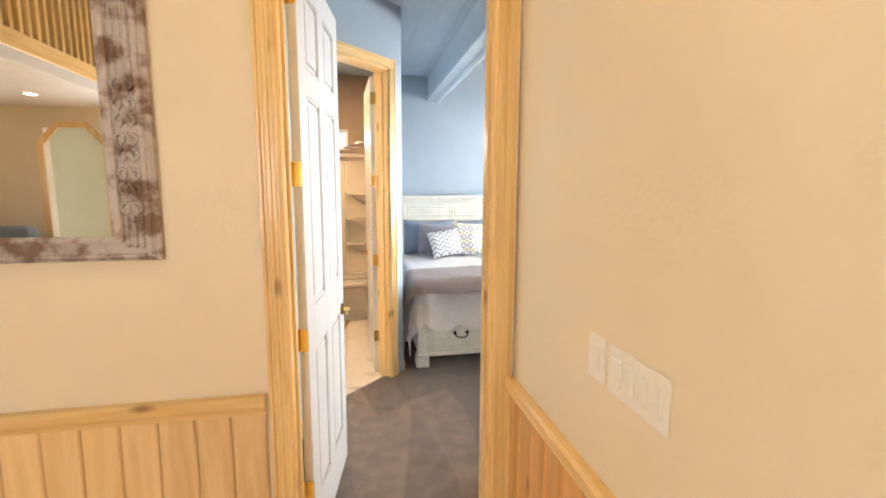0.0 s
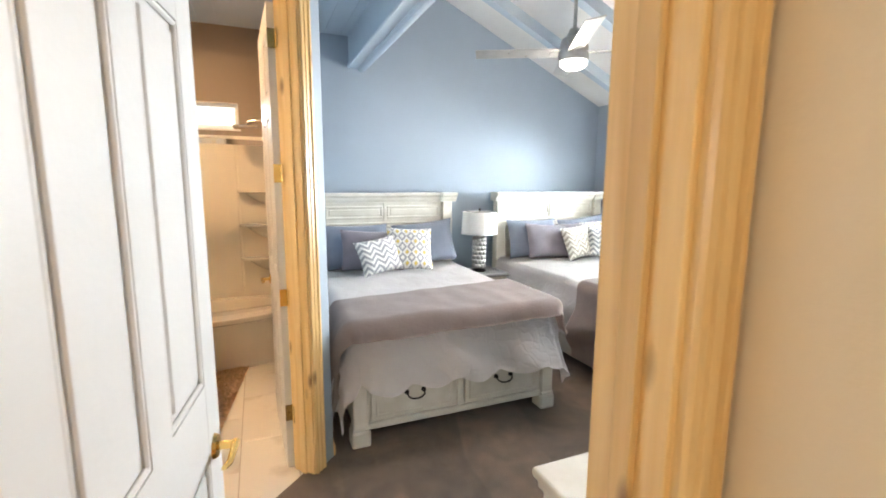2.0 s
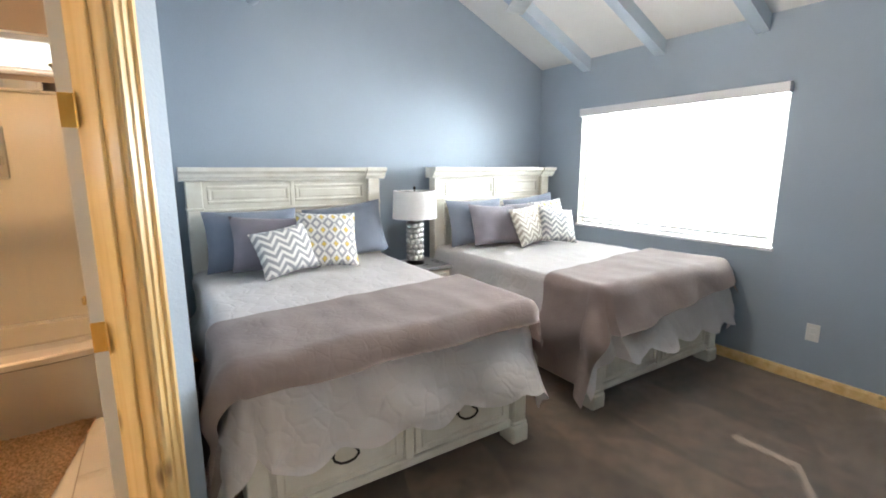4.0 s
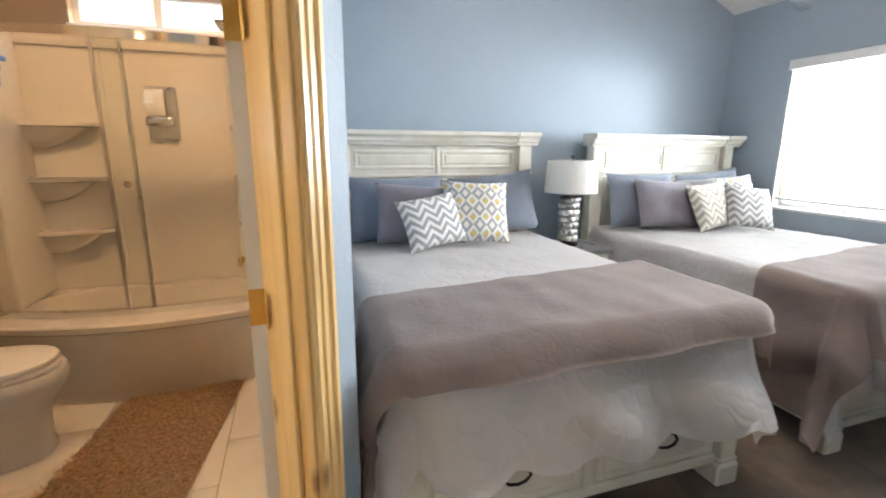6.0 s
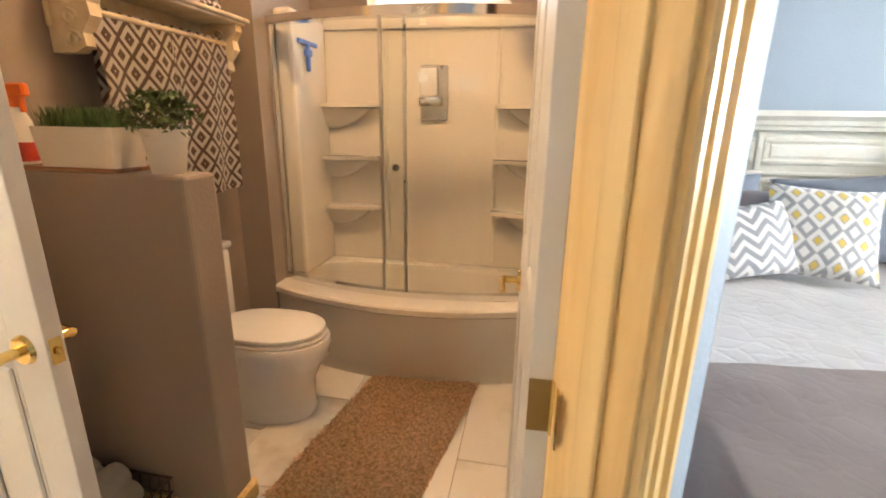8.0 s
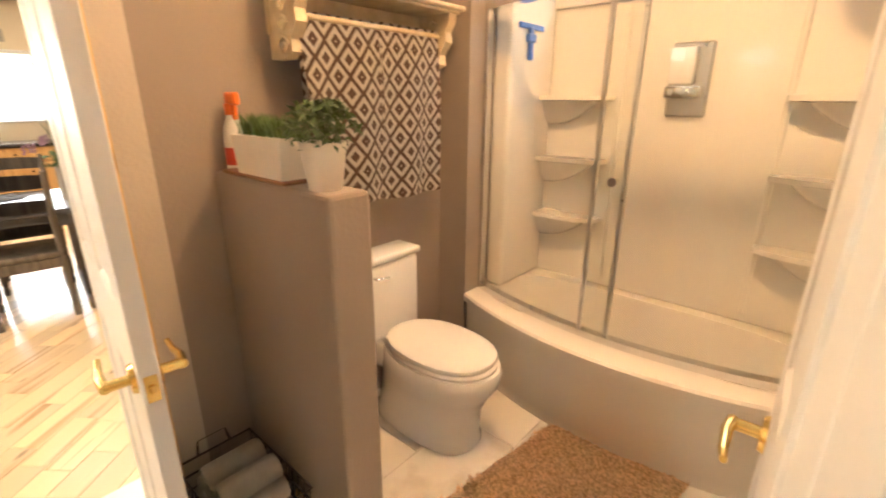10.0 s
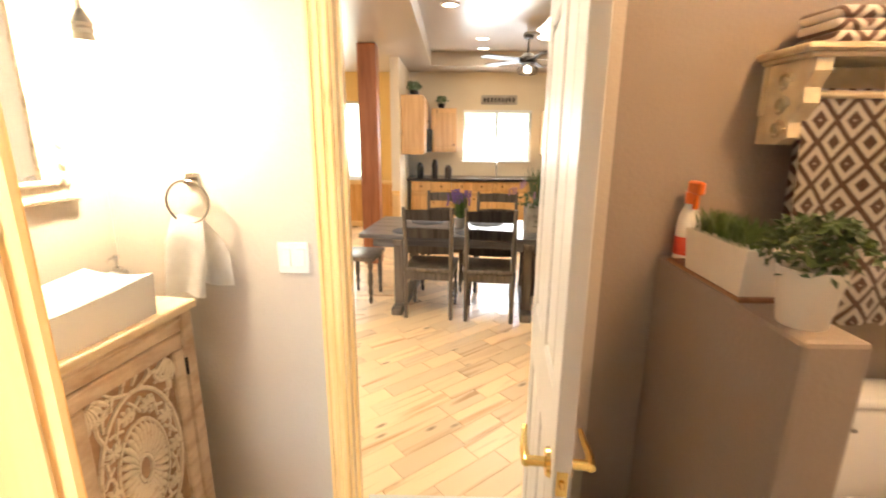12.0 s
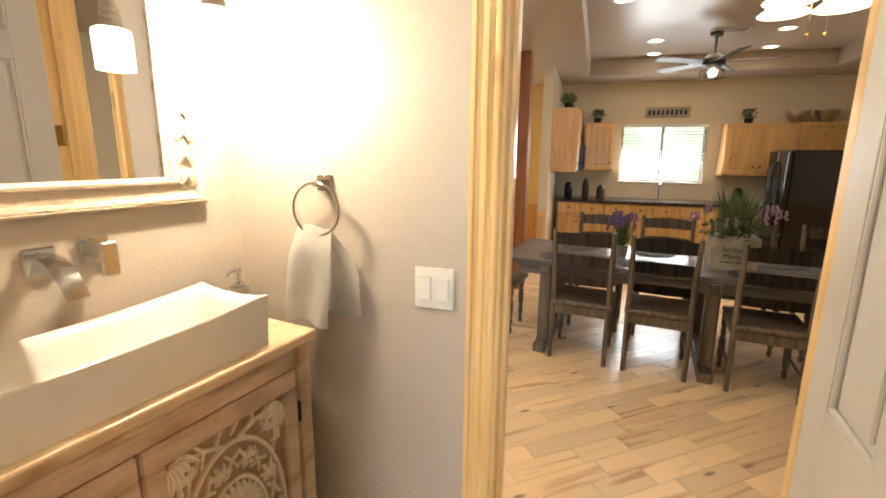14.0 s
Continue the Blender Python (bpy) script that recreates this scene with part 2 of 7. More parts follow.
def tube(bm, pts, r, seg=10, closed=False):
    """A round rod along points."""
    pts = [Vector(p) for p in pts]
    rings, n = [], len(pts)
    side = None
    for i, p in enumerate(pts):
        a = pts[(i - 1) % n] if (closed or i > 0) else p
        b = pts[(i + 1) % n] if (closed or i < n - 1) else p
        d = (b - a).normalized()
        if side is None:
            side = d.orthogonal().normalized()
        side = (side - d * side.dot(d)).normalized()
        up = d.cross(side)
        rr = r[i] if isinstance(r, (list, tuple)) else r
        rings.append([bm.verts.new(p + rr * (side * math.cos(2 * math.pi * k / seg) + up * math.sin(2 * math.pi * k / seg))) for k in range(seg)])
    pairs = list(zip(rings, rings[1:])) + ([(rings[-1], rings[0])] if closed else [])
    for a, b in pairs:
        for k in range(seg):
            bm.faces.new((a[k], a[(k + 1) % seg], b[(k + 1) % seg], b[k]))
    if not closed:
        bm.faces.new(rings[0][::-1])
        bm.faces.new(rings[-1])


def prism(bm, outline, h0, h1, axis="z", m=None):
    """Extrudes a 2D outline between two heights along an axis."""
    def at(a, b, h):
        return {"z": (a, b, h), "y": (a, h, b), "x": (h, a, b)}[axis]
    lo = [bm.verts.new(at(a, b, h0)) for a, b in outline]
    hi = [bm.verts.new(at(a, b, h1)) for a, b in outline]
    n = len(outline)
    bm.faces.new(lo[::-1])
    bm.faces.new(hi)
    for i in range(n):
        bm.faces.new((lo[i], lo[(i + 1) % n], hi[(i + 1) % n], hi[i]))
    if m is not None:
        bmesh.ops.transform(bm, matrix=m, verts=lo + hi)
    return lo + hi


def sheet(bm, nu, nv, at, thick=0.0):
    """A grid of points at(u, v) with u, v in 0..1; thick gives it a back."""
    g = [[bm.verts.new(at(i / nu, j / nv)) for j in range(nv + 1)] for i in range(nu + 1)]
    fs = []
    for i in range(nu):
        for j in range(nv):
            fs.append(bm.faces.new((g[i][j], g[i + 1][j], g[i + 1][j + 1], g[i][j + 1])))
    if thick:
        bmesh.ops.solidify(bm, geom=fs, thickness=thick)
    return g


def mesh_of(bm, name, mats, smooth=None):
    me = bpy.data.meshes.new(name)
    bmesh.ops.recalc_face_normals(bm, faces=bm.faces)
    bm.to_mesh(me)
    bm.free()
    for mt in mats if isinstance(mats, (list, tuple)) else [mats]:
        me.materials.append(mt)
    if smooth is not None:
        me.shade_smooth()
        me.set_sharp_from_angle(angle=radians(smooth))
    return me


def part(name, bm, material, parent, label="", smooth=None, m=None):
    """One mesh object under a thing or under a part."""
    ob = new(name, mesh_of(bm, name, material, smooth))
    ob.parent = parent
    if m is not None:
        ob.matrix_basis = m
    if label:
        ob["label"] = label
    return ob


def thing(name, m, label, category, group="", kind=""):
    ob = new(name)
    ob.empty_display_size = 0.1
    ob.matrix_world = m
    return tagged(ob, label, category, group, kind)


def solid(name, bm, material, label, category, group="", kind="", smooth=None, m=None):
    """A top-level thing that is one mesh."""
    ob = new(name, mesh_of(bm, name, material, smooth))
    if m is not None:
        ob.matrix_world = m
    return tagged(ob, label, category, group, kind)


def setting(name, bm, material, label, category="wall", smooth=None):
    return solid(name, bm, material, label, category, kind="structure", smooth=smooth)


def wall_mesh(a0, a1, t0, t1, z0, z1, axis, holes=(), mats=None):
    """A wall along an axis ('x' or 'y') from a0 to a1, thick from t0 to t1, with holes (a, a, z, z). Material 0 faces t0, 1 faces t1."""
    bm = bmesh.new()
    us = sorted({a0, a1, *[h[0] for h in holes], *[h[1] for h in holes]})
    zs = sorted({z0, z1, *[h[2] for h in holes], *[h[3] for h in holes]})
    for u, v in zip(us, us[1:]):
        for p, q in zip(zs, zs[1:]):
            cu, cz = (u + v) / 2, (p + q) / 2
            if any(h[0] < cu < h[1] and h[2] < cz < h[3] for h in holes):
                continue
            bx(bm, *((u, v, t0, t1) if axis == "x" else (t0, t1, u, v)), p, q)
    n = 1 if axis == "x" else 0
    mid = (t0 + t1) / 2
    for f in bm.faces:
        c = f.calc_center_median()[n]
        f.material_index = 0 if c < mid - 1e-5 else 1
    return bm

# ---- the shell ----
WT = 0.13
# hall end wall with the bedroom door, and the bath's outer walls
setting("wall_hall", wall_mesh(-1.55, 0.66, 1.45, 1.58, 0, 3.2, "x", [(-0.185, 0.585, -0.1, 2.44)]), [CREAM, BLUE], "cream painted hall wall with a doorway")
setting("wall_hall_side", wall_mesh(-5.0, 1.45, 0.66, 0.79, 0, 5.2, "y"), [CREAM, BLUE], "cream painted side wall of the hall")
setting("wall_bedroom_front", wall_mesh(0.79, 4.0, 1.45, 1.58, 0, 4.0, "x"), [CREAM, BLUE], "blue painted bedroom front wall")
setting("wall_window", wall_mesh(1.45, 5.74, 4.0, 4.14, 0, 3.2, "y", [(3.30, 5.04, 0.89, 2.0)]), [BLUE, CREAM], "blue painted wall with a wide window")
setting("wall_bed_back", wall_mesh(0.32, 4.14, 5.62, 5.74, 0, 4.1, "x"), [BLUE, CREAM], "blue painted wall behind the beds")
setting("wall_bed_left", wall_mesh(3.51, 5.62, 0.32, 0.44, 0, 2.92, "y"), [BATH_SHADED, BLUE], "partition between bath and bedroom")
setting("wall_vestibule", wall_mesh(1.58, 2.77, -0.42, -0.30, 0, 2.92, "y"), [BATH_LIT, BLUE], "short partition beside the bedroom door")
VANITY_TURN = Matrix.Translation((-1.345, 2.40, 0)) @ Matrix.Rotation(radians(-8), 4, "Z") @ Matrix.Translation((1.345, -2.40, 0))
bm = wall_mesh(-1.42, -0.36, 2.04, 2.16, 0, 2.92, "x")
bmesh.ops.transform(bm, matrix=VANITY_TURN, verts=bm.verts)
setting("wall_vanity", bm, [CREAM, BATH_LIT], "bathroom wall behind the vanity, paint in its lit greige tone")
setting("wall_bath_door", wall_mesh(1.58, 3.80, -1.55, -1.42, 0, 3.2, "y", [(2.92, 3.64, -0.1, 2.44)]), [CREAM, BATH_LIT], "bathroom wall with a doorway to the dining room, paint in its lit greige tone")
setting("wall_towel", wall_mesh(3.80, 5.75, -1.55, -1.42, 0, 3.2, "y"), [CREAM, BATH_SHADED], "bathroom wall above the toilet, paint in its shaded taupe tone")
setting("wall_bath_back", wall_mesh(-1.55, 0.44, 5.75, 5.88, 0, 2.92, "x", [(-0.86, -0.01, 2.03, 2.26)]), [BATH_SHADED, CREAM], "bathroom back wall with a high window, paint in its shaded taupe tone")

# diagonal wall with the bathroom doorway: u runs along it, v into the bathroom
DIAG = Matrix.Translation((-0.30, 2.77, 0)) @ Matrix.Rotation(radians(45), 4, "Z")
D0, D1, DH = 0.15, 0.89, 2.44
bm = wall_mesh(0.0, 1.045, 0, 0.12, 0, 2.92, "x", [(D0, D1, -0.1, DH)])
bmesh.ops.transform(bm, matrix=DIAG, verts=bm.verts)
setting("wall_diagonal", bm, [BLUE, BATH_SHADED], "diagonal wall with the bathroom doorway")

# ceilings
bm = bmesh.new()
bx(bm, -1.42, 1.05, 1.58, 5.75, 2.92, 3.0)
for i in range(9):
    bx(bm, -0.29 + i * 0.15, -0.285 + i * 0.15, 1.6, 5.6, 2.914, 2.921)
setting("ceiling_flat", bm, CEIL_BLUE, "pale blue boarded flat ceiling", "ceiling")
SL = 0.455


def slope(x):
    return 2.465 + SL * (4.0 - x)


bm = bmesh.new()
prism(bm, [(4.14, slope(4.14)), (4.14, slope(4.14) + 0.12), (1.05, slope(1.05) + 0.12), (1.05, slope(1.05))], 1.45, 5.74, "y")
setting("ceiling_slope", bm, CEIL_WHITE, "white sloping bedroom ceiling", "ceiling")
bm = bmesh.new()
bx(bm, 0.985, 1.065, 1.58, 5.62, 2.66, 3.95)
bx(bm, 0.97, 1.08, 1.58, 5.62, 2.63, 2.67, 0.008)
cyl(bm, (1.11, 1.58, 2.65), (1.11, 5.62, 2.65), 0.048, seg=14)
beam = setting("ceiling_beam", bm, CEIL_BLUE, "boxed blue ceiling beam with rounded edge", "beam")
for y in (5.02, 4.27, 3.52, 2.77, 2.02):
    bm = bmesh.new()
    prism(bm, [(3.998, slope(4) - 0.11), (3.998, slope(4) + 0.02), (1.066, slope(1.066) + 0.02), (1.066, slope(1.066) - 0.11)], y - 0.045, y + 0.045, "y")
    setting("rafter", bm, CEIL_BLUE, "painted rafter under the sloping ceiling", "beam")

# floors
bm = bmesh.new()
prism(bm, [(-0.30, 1.545), (4.02, 1.545), (4.02, 5.64), (0.40, 5.64), (0.40, 3.55), (-0.30, 2.85)], -0.05, 0.007, "z")
setting("floor_carpet", bm, CARPET, "brown cut-pile carpet with vacuum marks", "floor")
# ---- doorways and doors ----
CASE = [(0, 0), (0, 0.012), (0.006, 0.017), (0.014, 0.017), (0.018, 0.011), (0.028, 0.011), (0.032, 0.016), (0.044, 0.016),
        (0.048, 0.011), (0.056, 0.011), (0.06, 0.019), (0.07, 0.019), (0.072, 0.0)]


def doorway(name, m, w, h, t, label, faces=(0, 1)):
    """Pine jambs, stops and moulded casings of one doorway: local x along the wall, y through it."""
    d = thing(name, m, label, "door frame", kind="structure")
    for n, (x0, x1) in enumerate(((0.0, 0.018), (w - 0.018, w))):
        bm = bmesh.new()
        bx(bm, x0, x1, -0.004, t + 0.004, 0, h - 0.018, 0.002)
        part("jamb", bm, PINE_Z, d)
        bm = bmesh.new()
        s0, s1 = (0.018, 0.03) if n == 0 else (w - 0.03, w - 0.018)
        bx(bm, s0, s1, t * 0.33, t * 0.62, 0, h - 0.03, 0.002)
        part("stop", bm, PINE_Z, d)
    bm = bmesh.new()
    bx(bm, 0, w, -0.004, t + 0.004, h - 0.018, h, 0.002)
    part("head_jamb", bm, PINE_X, d)
    for f in faces:
        y = -0.004 if f == 0 else t + 0.004
        sgn = -1 if f == 0 else 1
        for side in (0, 1):
            bm = bmesh.new()
            base = 0.008 if side == 0 else w - 0.008
            prism(bm, [(base + (-a if side == 0 else a), y + sgn * b) for a, b in CASE], 0, h + 0.065, "z")
            part("casing", bm, PINE_Z, d)
        bm = bmesh.new()
        prism(bm, [(y + sgn * b * 0.96, h - 0.008 + a) for a, b in CASE], -0.063, w + 0.063, "x")
        part("head_casing", bm, PINE_X, d)
    return d


def six_panel_door(name, m, w, h, label, body=-1, lever_z=0.93, hinges=(2.235, 1.60, 0.965, 0.33), hinge_side=-1):
    """A moulded six-panel leaf hung at local x = 0; body tells on which side of y = 0 it lies."""
    d = thing(name, m, label, "door", kind="structure")
    t = 0.035
    y0, y1 = (-t, 0.0) if body < 0 else (0.0, t)
    st, mid = 0.105, 0.10
    rails = [(0.012, 0.23), (0.90, 1.08), (h - 0.50, h - 0.40), (h - 0.115, h - 0.003)]
    bm = bmesh.new()
    bx(bm, 0, st, y0, y1, 0.012, h - 0.003, 0.0015)
    bx(bm, w - st, w, y0, y1, 0.012, h - 0.003, 0.0015)
    for z0, z1 in rails:
        bx(bm, st, w - st, y0 + 0.0002, y1 - 0.0002, z0, z1)
    for (_, z0), (z1, _) in zip(rails, rails[1:]):
        bx(bm, (w - mid) / 2, (w + mid) / 2, y0 + 0.0002, y1 - 0.0002, z0, z1)
    part("leaf", bm, DOOR_WHITE, d)
    for (_, z0), (z1, _) in zip(rails, rails[1:]):
        for x0, x1 in ((st, (w - mid) / 2), ((w + mid) / 2, w - st)):
            bm = bmesh.new()
            bx(bm, x0, x1, y0 + 0.011, y1 - 0.011, z0, z1)
            for ya, yb in ((y0 + 0.003, y0 + 0.012), (y1 - 0.012, y1 - 0.003)):
                bx(bm, x0 + 0.03, x1 - 0.03, ya, yb, z0 + 0.03, z1 - 0.03, 0.007)
            for ya, yb in ((y0 + 0.001, y0 + 0.012), (y1 - 0.012, y1 - 0.001)):
                for a0, a1, c0, c1 in ((x0, x0 + 0.014, z0, z1), (x1 - 0.014, x1, z0, z1), (x0, x1, z0, z0 + 0.014), (x0, x1, z1 - 0.014, z1)):
                    bx(bm, a0, a1, ya, yb, c0, c1, 0.004)
            part("panel", bm, DOOR_WHITE, d)
    for sgn, y in ((-1, y0), (1, y1)):
        bm = bmesh.new()
        x = w - 0.062
        cyl(bm, (x, y, lever_z), (x, y + sgn * 0.009, lever_z), 0.032, 0.028, 20)
        cyl(bm, (x, y, lever_z), (x, y + sgn * 0.05, lever_z), 0.011, seg=12)
        tube(bm, [(x + 0.008, y + sgn * 0.048, lever_z), (x - 0.03, y + sgn * 0.052, lever_z + 0.004), (x - 0.075, y + sgn * 0.05, lever_z - 0.004),
                  (x - 0.112, y + sgn * 0.046, lever_z + 0.006)], [0.011, 0.0095, 0.008, 0.006])
        part("door_handle", bm, BRASS, d, "polished brass lever handle", smooth=40)
    bm = bmesh.new()
    bx(bm, w - 0.0005, w + 0.0015, y0 + 0.006, y1 - 0.006, lever_z - 0.028, lever_z + 0.028)
    bx(bm, w, w + 0.009, y0 + 0.012, y1 - 0.012, lever_z - 0.008, lever_z + 0.008, 0.003)
    part("latch", bm, BRASS, d, "brass latch plate")
    for z in hinges:
        bm = bmesh.new()
        yk = 0.004 if body < 0 else -0.004
        cyl(bm, (-0.004, yk, z - 0.045), (-0.004, yk, z + 0.045), 0.0065, seg=10)
        bx(bm, -0.0016, 0.0004, min(yk, y0 if body < 0 else y1), max(yk, y0 if body < 0 else y1), z - 0.045, z + 0.045)
        bx(bm, -0.004, 0.001, yk - 0.003, yk + 0.003, z - 0.044, z + 0.044)
        # the second plate lies on the jamb
        bx(bm, -0.042, -0.004, yk - 0.0022, yk + 0.0006, z - 0.045, z + 0.045)
        part("hinge", bm, BRASS, d, "brass butt hinge", smooth=40)
    return d


doorway("door_frame_hall", Matrix.Translation((-0.185, 1.45, 0)), 0.77, 2.44, 0.13, "knotty pine frame of the bedroom doorway")
doorway("door_frame_bath", DIAG @ Matrix.Translation((D0, 0, 0)), D1 - D0, DH, 0.12, "knotty pine frame of the bathroom doorway")
doorway("door_frame_dining", Matrix.Translation((-1.42, 2.92, 0)) @ Matrix.Rotation(radians(90), 4, "Z"), 0.72, 2.44, 0.13, "knotty pine frame of the dining doorway")
six_panel_door("door_1", Matrix.Translation((-0.158, 1.587, 0)) @ Matrix.Rotation(radians(81.5), 4, "Z"), 0.76, 2.40, "white six-panel bedroom door standing open", -1, 0.90)
six_panel_door("door_2", Matrix.Translation((0.228, 3.492, 0)) @ Matrix.Rotation(radians(92.5), 4, "Z"), 0.70, 2.40, "white six-panel bathroom door standing open", 1, 0.94)
six_panel_door("door_3", Matrix.Translation((-1.408, 3.612, 0)) @ Matrix.Rotation(radians(-6.0), 4, "Z"), 0.69, 2.40, "white six-panel door open to the dining room", -1, 0.93)
# ---- bedroom ----
def math_node(nodes, links, op, a, b=None):
    n = nodes.new("ShaderNodeMath")
    n.operation = op
    for i, v in enumerate((a, b)):
        if v is None:
            continue
        if isinstance(v, (int, float)):
            n.inputs[i].default_value = v
        else:
            links.new(v, n.inputs[i])
    return n.outputs[0]


def woven(name, kind, c1, c2, sx, sy, c3=None, amp=1.0, rough=0.85, axes=(0, 1)):
    """Printed cloth: zigzags or nested diamonds, in real size, with a weave as relief."""
    m, nodes, links, b = node_mat(name)
    tc = nodes.new("ShaderNodeTexCoord")
    sep = nodes.new("ShaderNodeSeparateXYZ")
    links.new(tc.outputs["Object"], sep.inputs[0])
    u = math_node(nodes, links, "MULTIPLY", sep.outputs[axes[0]], sx)
    v = math_node(nodes, links, "MULTIPLY", sep.outputs[axes[1]], sy)
    fu = math_node(nodes, links, "ABSOLUTE", math_node(nodes, links, "SUBTRACT", math_node(nodes, links, "FRACT", u), 0.5))
    if kind == "zigzag":
        w = math_node(nodes, links, "FRACT", math_node(nodes, links, "ADD", v, math_node(nodes, links, "MULTIPLY", fu, 2 * amp)))
        mask = math_node(nodes, links, "GREATER_THAN", w, 0.52)
        d = w
    else:
        fv = math_node(nodes, links, "ABSOLUTE", math_node(nodes, links, "SUBTRACT", math_node(nodes, links, "FRACT", v), 0.5))
        d = math_node(nodes, links, "ADD", fu, fv)
        w = math_node(nodes, links, "FRACT", math_node(nodes, links, "MULTIPLY", d, amp))
        mask = math_node(nodes, links, "GREATER_THAN", w, 0.5)
    mix = nodes.new("ShaderNodeMix")
    mix.data_type = "RGBA"
    links.new(mask, mix.inputs[0])
    mix.inputs[6].default_value, mix.inputs[7].default_value = (*c1, 1), (*c2, 1)
    col = mix.outputs[2]
    if c3:
        mix2 = nodes.new("ShaderNodeMix")
        mix2.data_type = "RGBA"
        links.new(math_node(nodes, links, "LESS_THAN", d, 0.2), mix2.inputs[0])
        links.new(col, mix2.inputs[6])
        mix2.inputs[7].default_value = (*c3, 1)
        col = mix2.outputs[2]
    links.new(col, b.inputs["Base Color"])
    nz = nodes.new("ShaderNodeTexNoise")
    nz.inputs["Scale"].default_value = 300
    links.new(tc.outputs["Object"], nz.inputs["Vector"])
    bp = nodes.new("ShaderNodeBump")
    bp.inputs["Strength"].default_value, bp.inputs["Distance"].default_value = 0.4, 0.004
    links.new(nz.outputs[0], bp.inputs["Height"])
    links.new(bp.outputs[0], b.inputs["Normal"])
    b.inputs["Roughness"].default_value = rough
    b.inputs["Sheen Weight"].default_value = 0.2
    return m


def quilted(name, c1, c2, cell, strength, rough=0.85):
    """Cloth with a stitched relief of curling cells."""
    m = surface(name, c1, c2, 5.0, rough, bump=0.1, fine=220, sheen=0.25, dist=0.004)
    nodes, links = m.node_tree.nodes, m.node_tree.links
    b = nodes["Principled BSDF"]
    tc = nodes.new("ShaderNodeTexCoord")
    wob = nodes.new("ShaderNodeTexNoise")
    wob.inputs["Scale"].default_value = cell * 0.5
    links.new(tc.outputs["Object"], wob.inputs["Vector"])
    mixv = nodes.new("ShaderNodeMix")
    mixv.data_type = "VECTOR"
    mixv.inputs[0].default_value = 0.12
    links.new(tc.outputs["Object"], mixv.inputs[4])
    links.new(wob.outputs["Color"], mixv.inputs[5])
    vo = nodes.new("ShaderNodeTexVoronoi")
    vo.feature = "DISTANCE_TO_EDGE"
    vo.inputs["Scale"].default_value = cell
    links.new(mixv.outputs[1], vo.inputs["Vector"])
    mr = nodes.new("ShaderNodeMapRange")
    mr.inputs[2].default_value = 0.16
    links.new(vo.outputs["Distance"], mr.inputs[0])
    bp = nodes.new("ShaderNodeBump")
    bp.inputs["Strength"].default_value, bp.inputs["Distance"].default_value = strength, 0.012
    links.new(mr.outputs[0], bp.inputs["Height"])
    old = b.inputs["Normal"].links[0].from_socket
    links.new(old, bp.inputs["Normal"])
    links.new(bp.outputs[0], b.inputs["Normal"])
    return m


QUILT = quilted("white_quilt", (0.90, 0.865, 0.85), (0.87, 0.835, 0.82), 13.0, 0.15)
THROW = quilted("mauve_throw", (0.45, 0.365, 0.33), (0.39, 0.31, 0.28), 18.0, 0.06)
SHAM = surface("slate_blue_pillowcase", (0.20, 0.23, 0.29), (0.17, 0.20, 0.26), 8, 0.85, bump=0.3, fine=260, sheen=0.3)
MAUVE = surface("mauve_pillowcase", (0.22, 0.20, 0.23), (0.18, 0.165, 0.19), 8, 0.85, bump=0.3, fine=260, sheen=0.3)
ZIG = woven("grey_zigzag_cloth", "zigzag", (0.31, 0.31, 0.32), (0.74, 0.72, 0.68), 9.5, 19.0, amp=1.0)
OGEE = woven("ogee_cloth", "diamond", (0.34, 0.34, 0.35), (0.76, 0.74, 0.69), 12.5, 10.0, c3=(0.68, 0.50, 0.12), amp=2.0)
ZIG_GOLD = woven("gold_zigzag_cloth", "zigzag", (0.42, 0.38, 0.32), (0.76, 0.73, 0.66), 9.0, 18.0, amp=1.2)
SHADE = surface("white_lamp_shade", (0.80, 0.79, 0.77), (0.77, 0.76, 0.74), 40, 0.8, bump=0.2, fine=300)
STONE_TOP = surface("grey_marble_top", (0.30, 0.30, 0.30), (0.20, 0.20, 0.205), 14, 0.3, bump=0.02, detail=8)


def cushion(name, w, h, t, material, m, label, group="", n=18):
    """A stuffed pillow: x across, y up, z thick, with pinched corners and soft creases."""
    bm = bmesh.new()
    def side(s):
        def at(u, v):
            a, b = 2 * u - 1, 2 * v - 1
            puff = (max(0.0, 1 - abs(a) ** 2.6) ** 0.55) * (max(0.0, 1 - abs(b) ** 2.6) ** 0.55)
            pin = 1 - 0.07 * (1 - abs(a) ** 2) * abs(b) ** 3
            pin2 = 1 - 0.07 * (1 - abs(b) ** 2) * abs(a) ** 3
            wr = 0.012 * noise.noise((a * 2.3 + w * 9, b * 2.3, s * 3 + h)) * puff
            return (a * w / 2 * pin2, b * h / 2 * pin, s * (t / 2 * puff) + wr)
        return at
    sheet(bm, n, n, side(1))
    sheet(bm, n, n, side(-1))
    bmesh.ops.remove_doubles(bm, verts=bm.verts, dist=0.0008)
    return solid(name, bm, material, label, "pillow", group, smooth=60, m=m)


def lie(x, y, z, lean, turn=0.0, spin=0.0):
    """A pillow standing on its lower edge, leaning back."""
    return Matrix.Translation((x, y, z)) @ Matrix.Rotation(radians(turn), 4, "Z") @ Matrix.Rotation(radians(90 - lean), 4, "X") @ Matrix.Rotation(radians(spin), 4, "Z")


